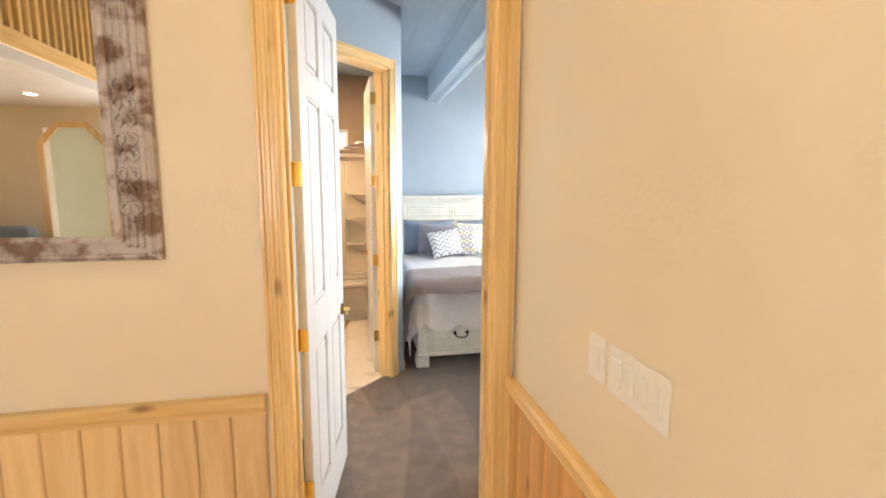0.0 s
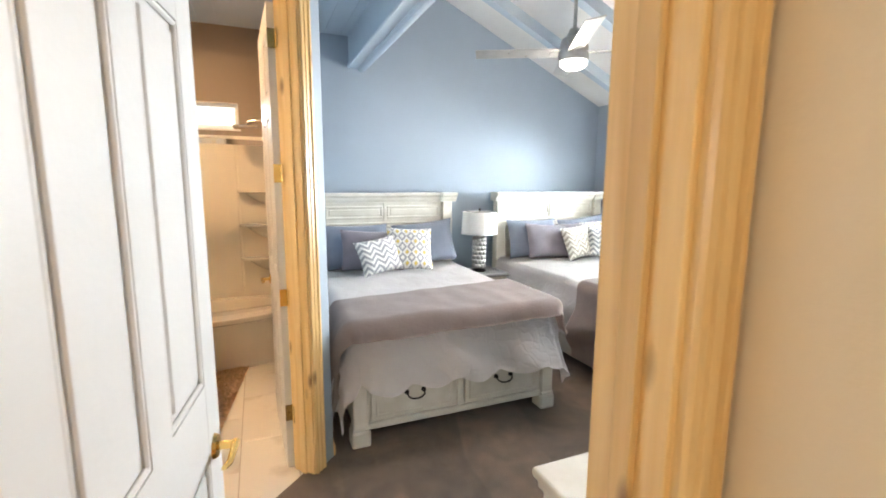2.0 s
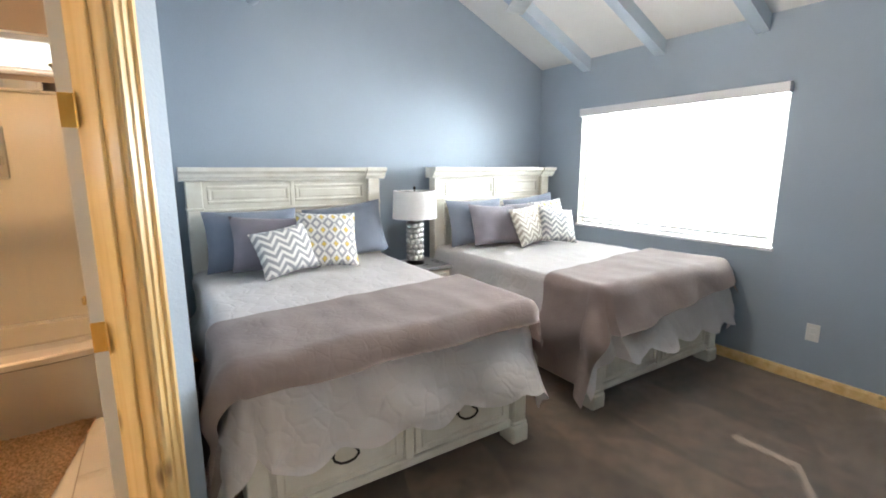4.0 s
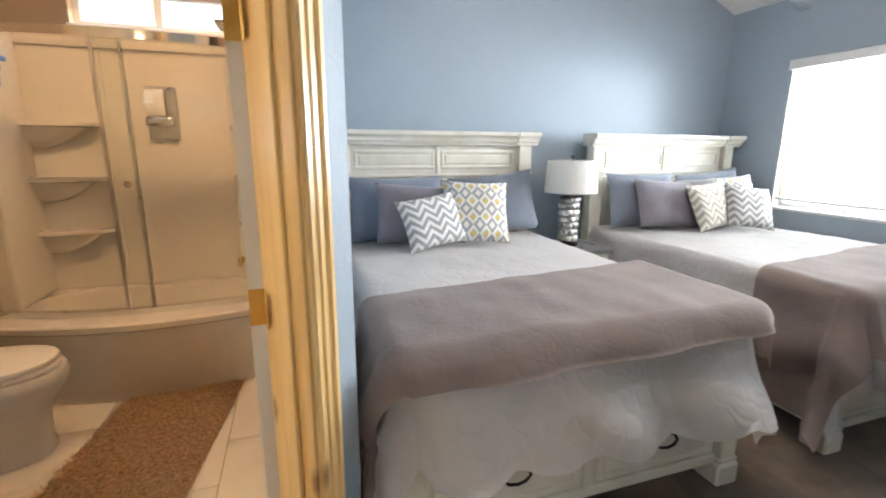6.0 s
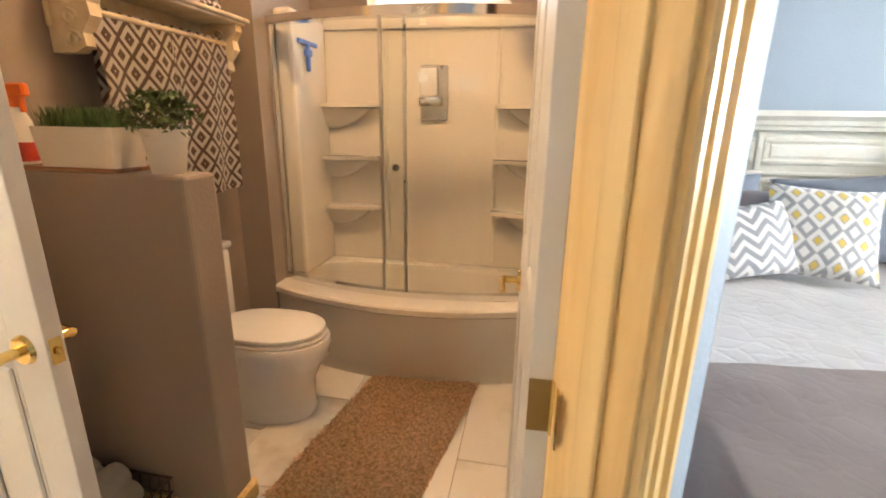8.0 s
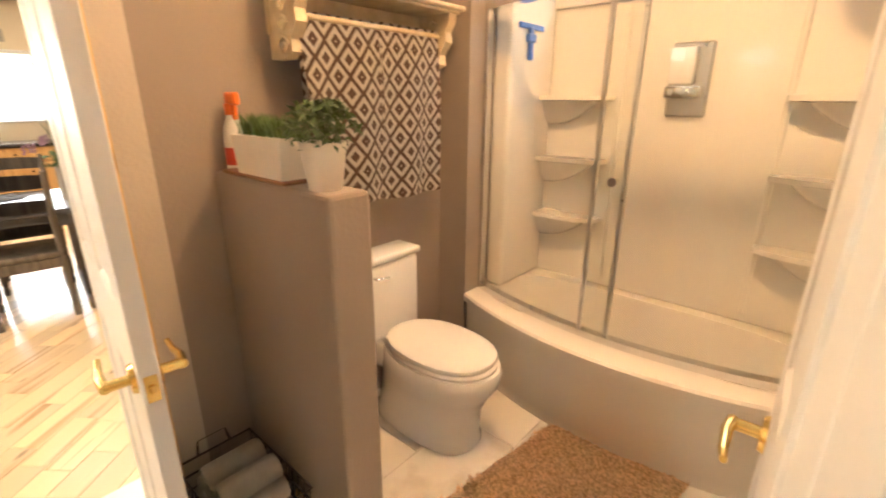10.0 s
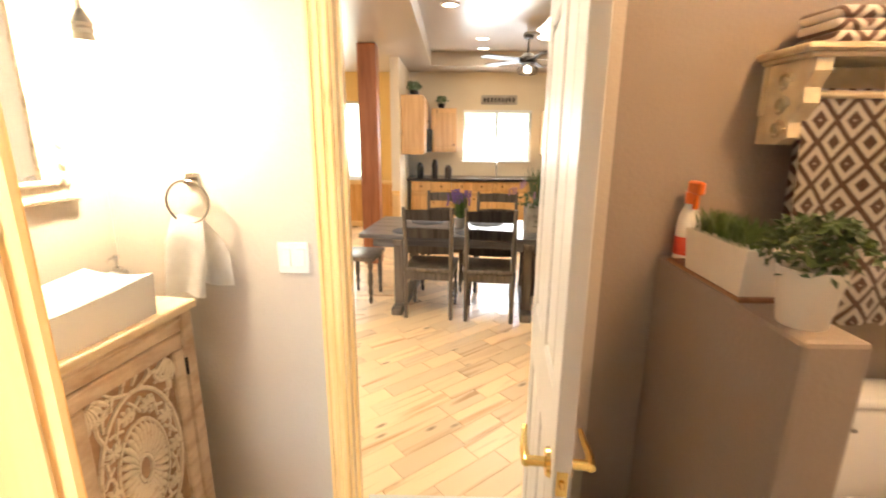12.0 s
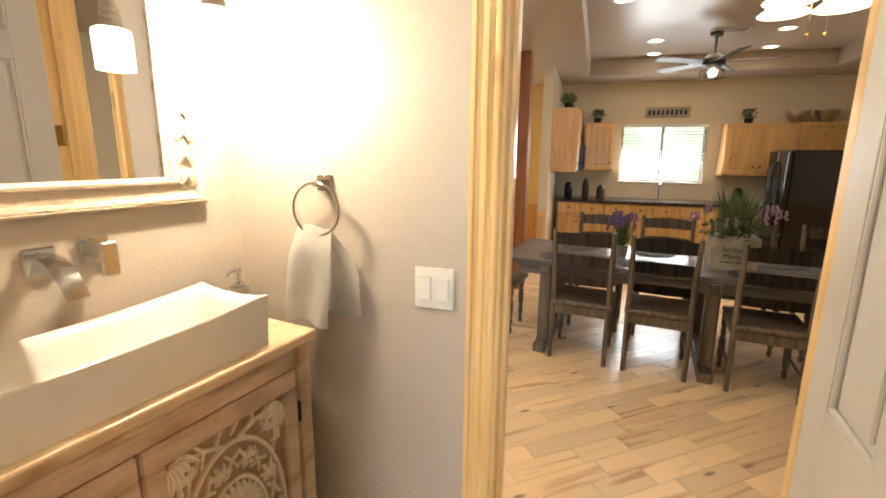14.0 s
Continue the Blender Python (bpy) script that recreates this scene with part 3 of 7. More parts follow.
def drape(x0, x1, yf, yb, top, side_l, side_r, foot, wave=0.02, seed=0.0, scallop=0.0, round_r=0.05, puff=0.012, thick=0.012, nu=84, nv=64, slant=0.0, bedy=None, foot2=None, flare=0.3):
    """Cloth over a bed: flat on top, falling over both sides and, past bedy, over the foot."""
    bm = bmesh.new()
    wid = x1 - x0
    total = side_l + wid + side_r

    def fall(d):
        """Outward and downward travel for arc length d past an edge."""
        q = round_r * math.pi / 2
        if d <= 0:
            return 0.0, 0.0
        if d < q:
            a = d / round_r
            return round_r * math.sin(a), round_r * (1 - math.cos(a))
        return round_r, round_r + d - q

    def at(u, v):
        s = u * total - side_l
        fl = foot if foot2 is None else foot + (foot2 - foot) * min(max(s / wid, 0), 1)
        ln = fl + (yb - yf)
        r = v * ln - fl
        sl = slant * min(max(s / wid, 0), 1)
        if scallop:
            edge = max(0.0, 1 - v * 6)
            r -= edge * scallop * abs(math.sin(s * 11.0))
        da = -s if s < 0 else (s - wid if s > wid else 0.0)
        db = -r if (bedy is not None and r < 0) else 0.0
        dist = math.hypot(da, db) if (da > 0 and db > 0) else max(da, db)
        out, down = fall(dist)
        x, y = min(max(s, 0), wid), (r if bedy is None else max(r, 0))
        fl_w = min(down / 0.3, 1.0)
        wob = wave * fl_w * (1.3 * math.sin(s * 13 + r * 4 + seed) + math.sin(r * 11 + seed * 2 + s * 3) + 0.8 * noise.noise((s * 5, r * 5, seed)))
        if dist > 0:
            ca, cb = (da / dist, db / dist)
            nrm = math.hypot(ca, cb) or 1
            out += max(wob, -0.01) + down * (0.16 if (da > 0 and db > 0) else (flare if db > 0 else 0.05))
            x += (out * ca / nrm) * (-1 if s < 0 else 1)
            y -= out * cb / nrm
        h = puff * (noise.noise((s * 3.1, r * 3.1, seed)) + 0.5 * noise.noise((s * 9, r * 7, seed + 3)))
        return (x0 + x, yf + y + sl * max(0.0, r / (yb - yf)), max(top + h * (1 - fl_w) - down, 0.015))

    sheet(bm, nu, nv, at, thick)
    return bm


BED_W = 1.40


def bed_frame(m):
    """A panelled, antique-white storage bed: x across from 0, y from the foot face at 0 to the wall."""
    bed = thing("bed", m, "antique white panelled storage bed with two footboard drawers", "bed", "twin storage beds")
    hy = 1.80
    # headboard
    bm = bmesh.new()
    bx(bm, 0.09, BED_W - 0.09, hy + 0.05, hy + 0.09, 0.25, 1.36, 0.004)
    hb = part("headboard", bm, ANTIQUE, bed)
    for x in (0.0, BED_W - 0.10):
        bm = bmesh.new()
        bx(bm, x, x + 0.10, hy + 0.01, hy + 0.11, 0, 1.36, 0.006)
        bx(bm, x - 0.008, x + 0.108, hy, hy + 0.118, 0, 0.14, 0.008)
        bx(bm, x - 0.006, x + 0.106, hy + 0.003, hy + 0.116, 1.16, 1.18, 0.006)
        part("post", bm, ANTIQUE, hb)
    bm = bmesh.new()
    prof = [(hy + 0.12, 1.36), (hy + 0.004, 1.36), (hy - 0.004, 1.378), (hy - 0.018, 1.385), (hy - 0.024, 1.405), (hy - 0.04, 1.42), (hy - 0.05, 1.424), (hy - 0.05, 1.45), (hy + 0.12, 1.45)]
    prism(bm, prof, -0.028, BED_W + 0.028, "x")
    part("cornice", bm, ANTIQUE, hb)
    for x in (0.0, BED_W - 0.10):
        bm = bmesh.new()
        prism(bm, [(a - 0.014, c) for a, c in prof[1:-1]] + [(hy + 0.03, 1.4515), (hy + 0.03, 1.36)], x - 0.034, x + 0.134, "x")
        part("capital", bm, ANTIQUE, hb)

    def panel(x0, x1, z0, z1, y, face):
        p = bmesh.new()
        w = 0.022
        for a0, a1, c0, c1 in ((x0, x1, z1 - w, z1), (x0, x1, z0, z0 + w), (x0, x0 + w, z0 + w, z1 - w), (x1 - w, x1, z0 + w, z1 - w)):
            bx(p, a0, a1, y - 0.012, y + 0.004, c0, c1, 0.005)
        bx(p, x0 + w + 0.012, x1 - w - 0.012, y - 0.006, y + 0.004, z0 + w + 0.012, z1 - w - 0.012, 0.003)
        return part("panel", p, ANTIQUE, face)

    c = BED_W / 2
    for x0, x1 in ((0.13, c - 0.02), (c + 0.02, BED_W - 0.13)):
        panel(x0, x1, 1.20, 1.325, hy + 0.05, hb)
        panel(x0, x1, 0.70, 1.13, hy + 0.05, hb)
    bm = bmesh.new()
    bx(bm, 0.10, BED_W - 0.10, hy + 0.032, hy + 0.052, 1.145, 1.165, 0.005)
    bx(bm, c - 0.014, c + 0.014, hy + 0.036, hy + 0.052, 0.6, 1.14, 0.004)
    bx(bm, c - 0.014, c + 0.014, hy + 0.036, hy + 0.052, 1.17, 1.355, 0.004)
    part("moulding", bm, ANTIQUE, hb)
    for x in (0.02, BED_W - 0.06):
        bm = bmesh.new()
        bx(bm, x, x + 0.04, 0.08, hy + 0.02, 0.10, 0.44, 0.004)
        part("side_rail", bm, ANTIQUE, bed)
    # footboard with its drawers
    bm = bmesh.new()
    bx(bm, 0.09, BED_W - 0.09, 0.035, 0.075, 0.09, 0.45, 0.003)
    bx(bm, 0.09, BED_W - 0.09, 0.018, 0.04, 0.09, 0.135, 0.006)
    bx(bm, 0.09, BED_W - 0.09, 0.018, 0.04, 0.415, 0.45, 0.006)
    bx(bm, c - 0.022, c + 0.022, 0.02, 0.04, 0.13, 0.42, 0.004)
    part("footboard", bm, ANTIQUE, bed)
    for x in (0.0, BED_W - 0.10):
        bm = bmesh.new()
        bx(bm, x + 0.006, x + 0.094, 0.0, 0.09, 0.09, 0.47, 0.006)
        bx(bm, x, x + 0.10, -0.008, 0.098, 0.10, 0.125, 0.008)
        vs = bx(bm, x - 0.006, x + 0.106, -0.014, 0.104, 0.0, 0.10, 0.01)
        part("foot", bm, ANTIQUE, bed)
    for x0, x1 in ((0.115, c - 0.032), (c + 0.032, BED_W - 0.115)):
        bm = bmesh.new()
        bx(bm, x0, x1, 0.022, 0.036, 0.145, 0.405, 0.004)
        dr = part("drawer", bm, ANTIQUE, bed)
        bm = bmesh.new()
        for a0, a1, c0, c1 in ((x0 + 0.03, x1 - 0.03, 0.37, 0.382), (x0 + 0.03, x1 - 0.03, 0.168, 0.18), (x0 + 0.03, x0 + 0.042, 0.168, 0.382), (x1 - 0.042, x1 - 0.03, 0.168, 0.382)):
            bx(bm, a0, a1, 0.015, 0.024, c0, c1, 0.003)
        part("moulding", bm, ANTIQUE, dr)
        bm = bmesh.new()
        xm = (x0 + x1) / 2
        pts = [(xm - 0.055, 0.012, 0.292), (xm - 0.052, -0.012, 0.276), (xm - 0.03, -0.018, 0.262), (xm, -0.02, 0.258), (xm + 0.03, -0.018, 0.262), (xm + 0.052, -0.012, 0.276), (xm + 0.055, 0.012, 0.292)]
        tube(bm, pts, 0.0055, 8)
        for s in (-1, 1):
            cyl(bm, (xm + s * 0.055, 0.022, 0.292), (xm + s * 0.055, 0.006, 0.292), 0.016, 0.012, 14)
        part("handle", bm, BLACK_IRON, dr, "dark bronze bail handle", smooth=50)
    bm = bmesh.new()
    bx(bm, 0.06, BED_W - 0.06, 0.07, hy + 0.04, 0.34, 0.74, 0.05, 3)
    part("mattress", bm, QUILT, bed, smooth=50)
    return bed


BEDS = ((0.56, 3.545), (2.49, 3.545))
first = bed_frame(Matrix.Translation((BEDS[0][0], BEDS[0][1], 0)))
copy_thing(first, Matrix.Translation((BEDS[1][0], BEDS[1][1], 0)))
for n, (bx0, by0) in enumerate(BEDS):
    solid("quilt", drape(bx0 + 0.05, bx0 + BED_W - 0.05, by0 + 0.06, by0 + 1.79, 0.752, 0.55 if n == 0 else 0.5, 0.46 if n == 0 else 0.28, 0.37 if n == 0 else 0.40, 0.03, 1.0 + n * 2.3, 0.045, bedy=True, flare=0.42),
          QUILT, "white stitched quilt with a scalloped hem over the bed", "quilt", "bed quilts", smooth=70)
    if n == 0:
        cover = drape(bx0 + 0.018, bx0 + BED_W - 0.018, by0 + 0.025, by0 + 0.49, 0.785, 0.70, 0.30, 0.15, 0.03, 4.0, 0, 0.07, 0.012, 0.012, 84, 48, slant=0.16, bedy=True, foot2=0.13, flare=0.42)
    else:
        cover = drape(bx0 + 0.018, bx0 + BED_W - 0.018, by0 + 0.025, by0 + 0.39, 0.785, 0.66, 0.30, 0.31, 0.03, 5.7, 0, 0.07, 0.012, 0.012, 84, 48, slant=0.20, bedy=True, foot2=0.19, flare=0.42)
    solid("throw_blanket", cover, THROW, "mauve grey throw spread across the bed's foot", "throw blanket", "throws", smooth=70)
    wy = by0 + 1.79
    g = "pillows on the beds"
    cushion("sham", 0.62, 0.42, 0.16, SHAM, lie(bx0 + 0.38, wy - 0.10, 0.957, 14), "slate blue pillow propped on the headboard", g)
    cushion("sham", 0.62, 0.42, 0.16, SHAM, lie(bx0 + 1.06, wy - 0.10, 0.967, 14, -4, 6), "slate blue pillow propped on the headboard", g)
    cushion("pillow", 0.58, 0.38, 0.16, MAUVE, lie(bx0 + 0.50, wy - 0.24, 0.937, 22, 3, -4), "mauve grey pillow leaning on others", g)
    if n == 0:
        cushion("accent_pillow", 0.40, 0.32, 0.13, ZIG, lie(bx0 + 0.52, wy - 0.42, 0.917, 26, 10, 8), "grey and white zigzag accent pillow on the bed", g)
        cushion("accent_pillow", 0.42, 0.40, 0.15, OGEE, lie(bx0 + 0.82, wy - 0.36, 0.954, 24, -6, -3), "grey white and gold patterned accent pillow", g)
    else:
        cushion("pillow", 0.58, 0.38, 0.16, MAUVE, lie(bx0 + 0.92, wy - 0.22, 0.942, 20, -3, 3), "mauve grey pillow leaning on others", g)
        cushion("accent_pillow", 0.42, 0.36, 0.13, ZIG_GOLD, lie(bx0 + 0.78, wy - 0.38, 0.932, 24, 6, 5), "tan and white zigzag accent pillow on the bed", g)
        cushion("accent_pillow", 0.38, 0.34, 0.13, ZIG, lie(bx0 + 1.04, wy - 0.47, 0.922, 27, -8, -8), "grey and white zigzag accent pillow on the bed", g)
        cushion("accent_pillow", 0.42, 0.40, 0.12, OGEE, lie(bx0 + 1.13, wy - 0.27, 0.947, 20, -4, 4), "grey white and gold patterned accent pillow", g)


def nightstand(m):
    d = thing("nightstand", m, "antique white nightstand with a grey stone top", "nightstand")
    bm = bmesh.new()
    bx(bm, 0, 0.44, 0.0, 0.42, 0.62, 0.65, 0.006)
    part("top", bm, STONE_TOP, d, "grey marbled top")
    bm = bmesh.new()
    bx(bm, 0.02, 0.42, 0.02, 0.42, 0.08, 0.62, 0.004)
    part("body", bm, ANTIQUE, d)
    for z0, z1 in ((0.36, 0.59), (0.11, 0.34)):
        bm = bmesh.new()
        bx(bm, 0.04, 0.40, 0.004, 0.022, z0, z1, 0.004)
        dr = part("drawer", bm, ANTIQUE, d)
        bm = bmesh.new()
        tube(bm, [(0.17, 0.008, (z0 + z1) / 2), (0.18, -0.016, (z0 + z1) / 2 - 0.014), (0.26, -0.016, (z0 + z1) / 2 - 0.014), (0.27, 0.008, (z0 + z1) / 2)], 0.005, 8)
        part("handle", bm, BLACK_IRON, dr, "dark bronze bail handle", smooth=50)
    for x in (0.02, 0.37):
        for y in (0.02, 0.37):
            bm = bmesh.new()
            bx(bm, x, x + 0.05, y, y + 0.05, 0, 0.085, 0.006)
            part("foot", bm, ANTIQUE, d)
    return d


nightstand(Matrix.Translation((1.995, 4.97, 0)))


def table_lamp(m):
    d = thing("table_lamp", m, "table lamp with a white drum shade and beaded silver base", "table lamp")
    bm = bmesh.new()
    lathe(bm, [(0.075, 0), (0.075, 0.012), (0.03, 0.022), (0.02, 0.03), (0.0, 0.03)], 24)
    part("base_plate", bm, BLACK_IRON, d, smooth=40)
    bm = bmesh.new()
    lathe(bm, [(0.035, 0.028), (0.035, 0.36), (0.018, 0.37), (0.012, 0.44), (0.0, 0.44)], 16)
    col = part("column", bm, NICKEL, d, "beaded mercury silver column", smooth=60)
    bm = bmesh.new()
    bmesh.ops.create_icosphere(bm, subdivisions=2, radius=0.0265)
    bead = mesh_of(bm, "bead", NICKEL, 60)
    for k in range(7):
        for i in range(9):
            a = 2 * math.pi * (i + 0.5 * (k % 2)) / 9
            o = new("bead", bead)
            o.parent = col
            o.matrix_basis = Matrix.Translation((0.05 * math.cos(a), 0.05 * math.sin(a), 0.055 + k * 0.046))
    bm = bmesh.new()
    lathe(bm, [(0.185, 0.385), (0.172, 0.61), (0.169, 0.61), (0.181, 0.387), (0.185, 0.385)], 40)
    part("shade", bm, SHADE, d, "white linen drum shade", smooth=50)
    bm = bmesh.new()
    lathe(bm, [(0.004, 0.44), (0.004, 0.62), (0.011, 0.626), (0.011, 0.642), (0.0, 0.648)], 12)
    for a in (0, 2.1, 4.2):
        cyl(bm, (0, 0, 0.6), (0.17 * math.cos(a), 0.17 * math.sin(a), 0.607), 0.0025, seg=6)
    part("finial", bm, BLACK_IRON, d, smooth=50)
    return d


table_lamp(Matrix.Translation((2.20, 5.20, 0.65)))


def dresser(m):
    d = thing("dresser", m, "antique white dresser against the front wall", "dresser")
    bm = bmesh.new()
    bx(bm, 0, 1.35, 0, 0.50, 0.72, 0.75, 0.008, 2)
    part("top", bm, ANTIQUE, d)
    bm = bmesh.new()
    bx(bm, 0.025, 1.325, 0.0, 0.475, 0.06, 0.72, 0.004)
    bx(bm, 0.012, 1.338, 0.0, 0.488, 0.69, 0.72, 0.006)
    bx(bm, 0.012, 1.338, 0.0, 0.488, 0.0, 0.08, 0.006)
    part("body", bm, ANTIQUE, d)
    for i in range(3):
        for z0, z1 in ((0.10, 0.38), (0.40, 0.67)):
            bm = bmesh.new()
            x0 = 0.05 + i * 0.42
            bx(bm, x0, x0 + 0.40, 0.472, 0.49, z0, z1, 0.004)
            dr = part("drawer", bm, ANTIQUE, d)
            bm = bmesh.new()
            tube(bm, [(x0 + 0.15, 0.488, (z0 + z1) / 2), (x0 + 0.16, 0.512, (z0 + z1) / 2 - 0.014), (x0 + 0.24, 0.512, (z0 + z1) / 2 - 0.014), (x0 + 0.25, 0.488, (z0 + z1) / 2)], 0.005, 8)
            part("handle", bm, BLACK_IRON, dr, smooth=50)
    return d


dresser(Matrix.Translation((0.81, 1.59, 0)))

# window: frame, sill and a white slatted blind
VINYL = surface("white_vinyl", (0.80, 0.80, 0.80), (0.77, 0.77, 0.77), 8, 0.35, bump=0.01)
OUTSIDE = glow("bright_outdoors", (0.93, 0.97, 1.0), 1.5)


def window(name, plane, a0, a1, z0, z1, depth, label, mull=(0.5,), axis="y", inward=-1, sill=True):
    """A vinyl window in an opening; plane is the wall's inner face, depth its thickness outwards."""
    d = thing(name, Matrix.Identity(4), label, "window", kind="structure")

    def b(bm, u0, u1, t0, t1, c0, c1, bev=0.003):
        lo, hi = sorted((plane - inward * t0, plane - inward * t1))
        bx(bm, *((lo, hi, u0, u1) if axis == "y" else (u0, u1, lo, hi)), c0, c1, bev)

    bm = bmesh.new()
    f = 0.035
    b(bm, a0, a1, depth * 0.5, depth * 0.85, z1 - f, z1)
    b(bm, a0, a1, depth * 0.5, depth * 0.85, z0, z0 + f)
    b(bm, a0, a0 + f, depth * 0.5, depth * 0.85, z0 + f, z1 - f)
    b(bm, a1 - f, a1, depth * 0.5, depth * 0.85, z0 + f, z1 - f)
    part("window_frame", bm, VINYL, d)
    cuts = [a0 + f] + [a0 + (a1 - a0) * k for k in mull] + [a1 - f]
    for k in cuts[1:-1]:
        bm = bmesh.new()
        b(bm, k - 0.022, k + 0.022, depth * 0.5, depth * 0.85, z0 + f, z1 - f)
        part("mullion", bm, VINYL, d)
    for k, q in zip(cuts, cuts[1:]):
        bm = bmesh.new()
        b(bm, k, q, depth * 0.66, depth * 0.69, z0 + f, z1 - f, 0)
        p = part("pane", bm, GLASS, d)
        p.visible_shadow = False
    if sill:
        bm = bmesh.new()
        b(bm, a0 - 0.012, a1 + 0.012, -0.022, depth * 0.5, z0 - 0.02, z0 + 0.004, 0.004)
        part("window_sill", bm, VINYL, d)
    return d


window("window_1", 4.0, 3.30, 5.04, 0.89, 2.0, 0.14, "wide white vinyl slider window", (0.5,))
blind = thing("window_blind", Matrix.Translation((3.985, 4.17, 2.0)), "white slatted blind lowered over the bedroom window", "blind")
bm = bmesh.new()
bx(bm, -0.03, 0.04, -0.875, 0.875, -0.065, 0.005, 0.004)
part("headrail", bm, VINYL, blind, "white valance")
bm = bmesh.new()
bx(bm, -0.012, 0.03, -0.84, 0.84, -1.046, -1.028, 0.004)
part("bottom_rail", bm, VINYL, blind)
CORDS = (-0.66, -0.36, 0.36, 0.66)
bm = bmesh.new()
cuts = [-0.84] + [q for c in CORDS for q in (c - 0.007, c + 0.007)] + [0.84]
for k, (y0, y1) in enumerate(zip(cuts, cuts[1:])):
    if k % 2:
        bx(bm, -0.027, -0.011, y0, y1, -0.0013, 0.0013)
        bx(bm, 0.011, 0.027, y0, y1, -0.0013, 0.0013)
    else:
        bx(bm, -0.027, 0.027, y0, y1, -0.0013, 0.0013)
slat_mesh = mesh_of(bm, "slat", VINYL)
for i in range(23):
    s = new("slat", slat_mesh)
    s.parent = blind
    s.matrix_basis = Matrix.Translation((0.012, 0, -0.085 - i * 0.041)) @ Matrix.Rotation(radians(4), 4, "Y")
for y in CORDS:
    bm = bmesh.new()
    cyl(bm, (-0.018, y, -0.06), (-0.018, y, -1.03), 0.0015, seg=5)
    part("ladder_cord", bm, VINYL, blind)
bm = bmesh.new()
bx(bm, 9.0, 9.05, -6, 16, -2, 4.2)
setting("backdrop_yard", bm, OUTSIDE, "bright hazy yard beyond the window", "backdrop")


def ceiling_fan(m):
    d = thing("ceiling_fan", m, "brushed nickel ceiling fan with four silver blades and a light", "ceiling fan")
    bm = bmesh.new()
    cyl(bm, (0, 0, 0.10), (0, 0, 0.85), 0.012, seg=12)
    part("downrod", bm, NICKEL, d, smooth=40)
    bm = bmesh.new()
    lathe(bm, [(0.0, 0.86), (0.06, 0.86), (0.06, 0.82), (0.03, 0.78), (0.0, 0.78)], 20)
    part("canopy", bm, NICKEL, d, smooth=40)
    bm = bmesh.new()
    lathe(bm, [(0.0, 0.12), (0.03, 0.12), (0.055, 0.07), (0.085, 0.05), (0.10, -0.03), (0.10, -0.07), (0.095, -0.09), (0.0, -0.09)], 28)
    part("motor", bm, NICKEL, d, "brushed nickel motor housing", smooth=40)
    bm = bmesh.new()
    lathe(bm, [(0.09, -0.09), (0.088, -0.115), (0.06, -0.135), (0.0, -0.142)], 28)
    part("light", bm, glow("fan_light_glass", (1.0, 0.93, 0.80), 6.0), d, "frosted lit lens", smooth=50)
    for k in range(4):
        bm = bmesh.new()
        bx(bm, 0.08, 0.66, -0.06, 0.055, -0.004, 0.004, 0.003)
        bx(bm, 0.05, 0.16, -0.025, 0.025, -0.008, 0.006, 0.004)
        part("blade", bm, NICKEL, d, m=Matrix.Rotation(radians(90 * k + 62), 4, "Z") @ Matrix.Translation((0, 0, -0.03)) @ Matrix.Rotation(radians(12), 4, "X"))
    return d


ceiling_fan(Matrix.Translation((2.14, 3.72, 2.46)))
lamp("bedroom_fan_light", "POINT", Matrix.Translation((2.14, 3.72, 2.22)), 50, (1.0, 0.88, 0.76), 0.09)

# outlet and skirting
def wall_plate(name, m, w, h, slots, label, category):
    d = thing(name, m, label, category)
    bm = bmesh.new()
    bx(bm, -w / 2, w / 2, 0, 0.006, -h / 2, h / 2, 0.003)
    part("plate", bm, PLASTIC, d)
    for x, z, sw, sh in slots:
        bm = bmesh.new()
        bx(bm, x - sw / 2, x + sw / 2, 0.004, 0.0105, z - sh / 2, z + sh / 2, 0.002)
        part("rocker", bm, PLASTIC, d)
    return d


wall_plate("outlet", Matrix.Translation((3.999, 3.0, 0.365)) @ Matrix.Rotation(radians(90), 4, "Z"), 0.075, 0.118, [(0, 0.02, 0.034, 0.028), (0, -0.02, 0.034, 0.028)], "white wall outlet under the window", "outlet")


def skirting(name, p, q, side, h=0.085):
    """A pine baseboard from p to q, its thickness on the given side."""
    p, q = Vector((*p, 0)), Vector((*q, 0))
    d = q - p
    bm = bmesh.new()
    prism(bm, [(0, 0), (0.013 * side, 0), (0.013 * side, h - 0.018), (0.006 * side, h), (0, h)], 0, d.length, "x",
          Matrix.Translation(p) @ Matrix.Rotation(math.atan2(d.y, d.x), 4, "Z"))
    setting(name, bm, PINE_X, "varnished pine baseboard", "baseboard")


skirting("baseboard_window", (3.999, 1.58), (3.999, 5.62), 1)
skirting("baseboard_bed_back", (0.44, 5.619), (4.0, 5.619), -1)
skirting("baseboard_bed_left", (0.441, 3.52), (0.441, 5.62), -1)
skirting("baseboard_front", (0.79, 1.581), (4.0, 1.581), 1)
skirting("baseboard_vestibule", (-0.299, 1.60), (-0.299, 2.76), -1)
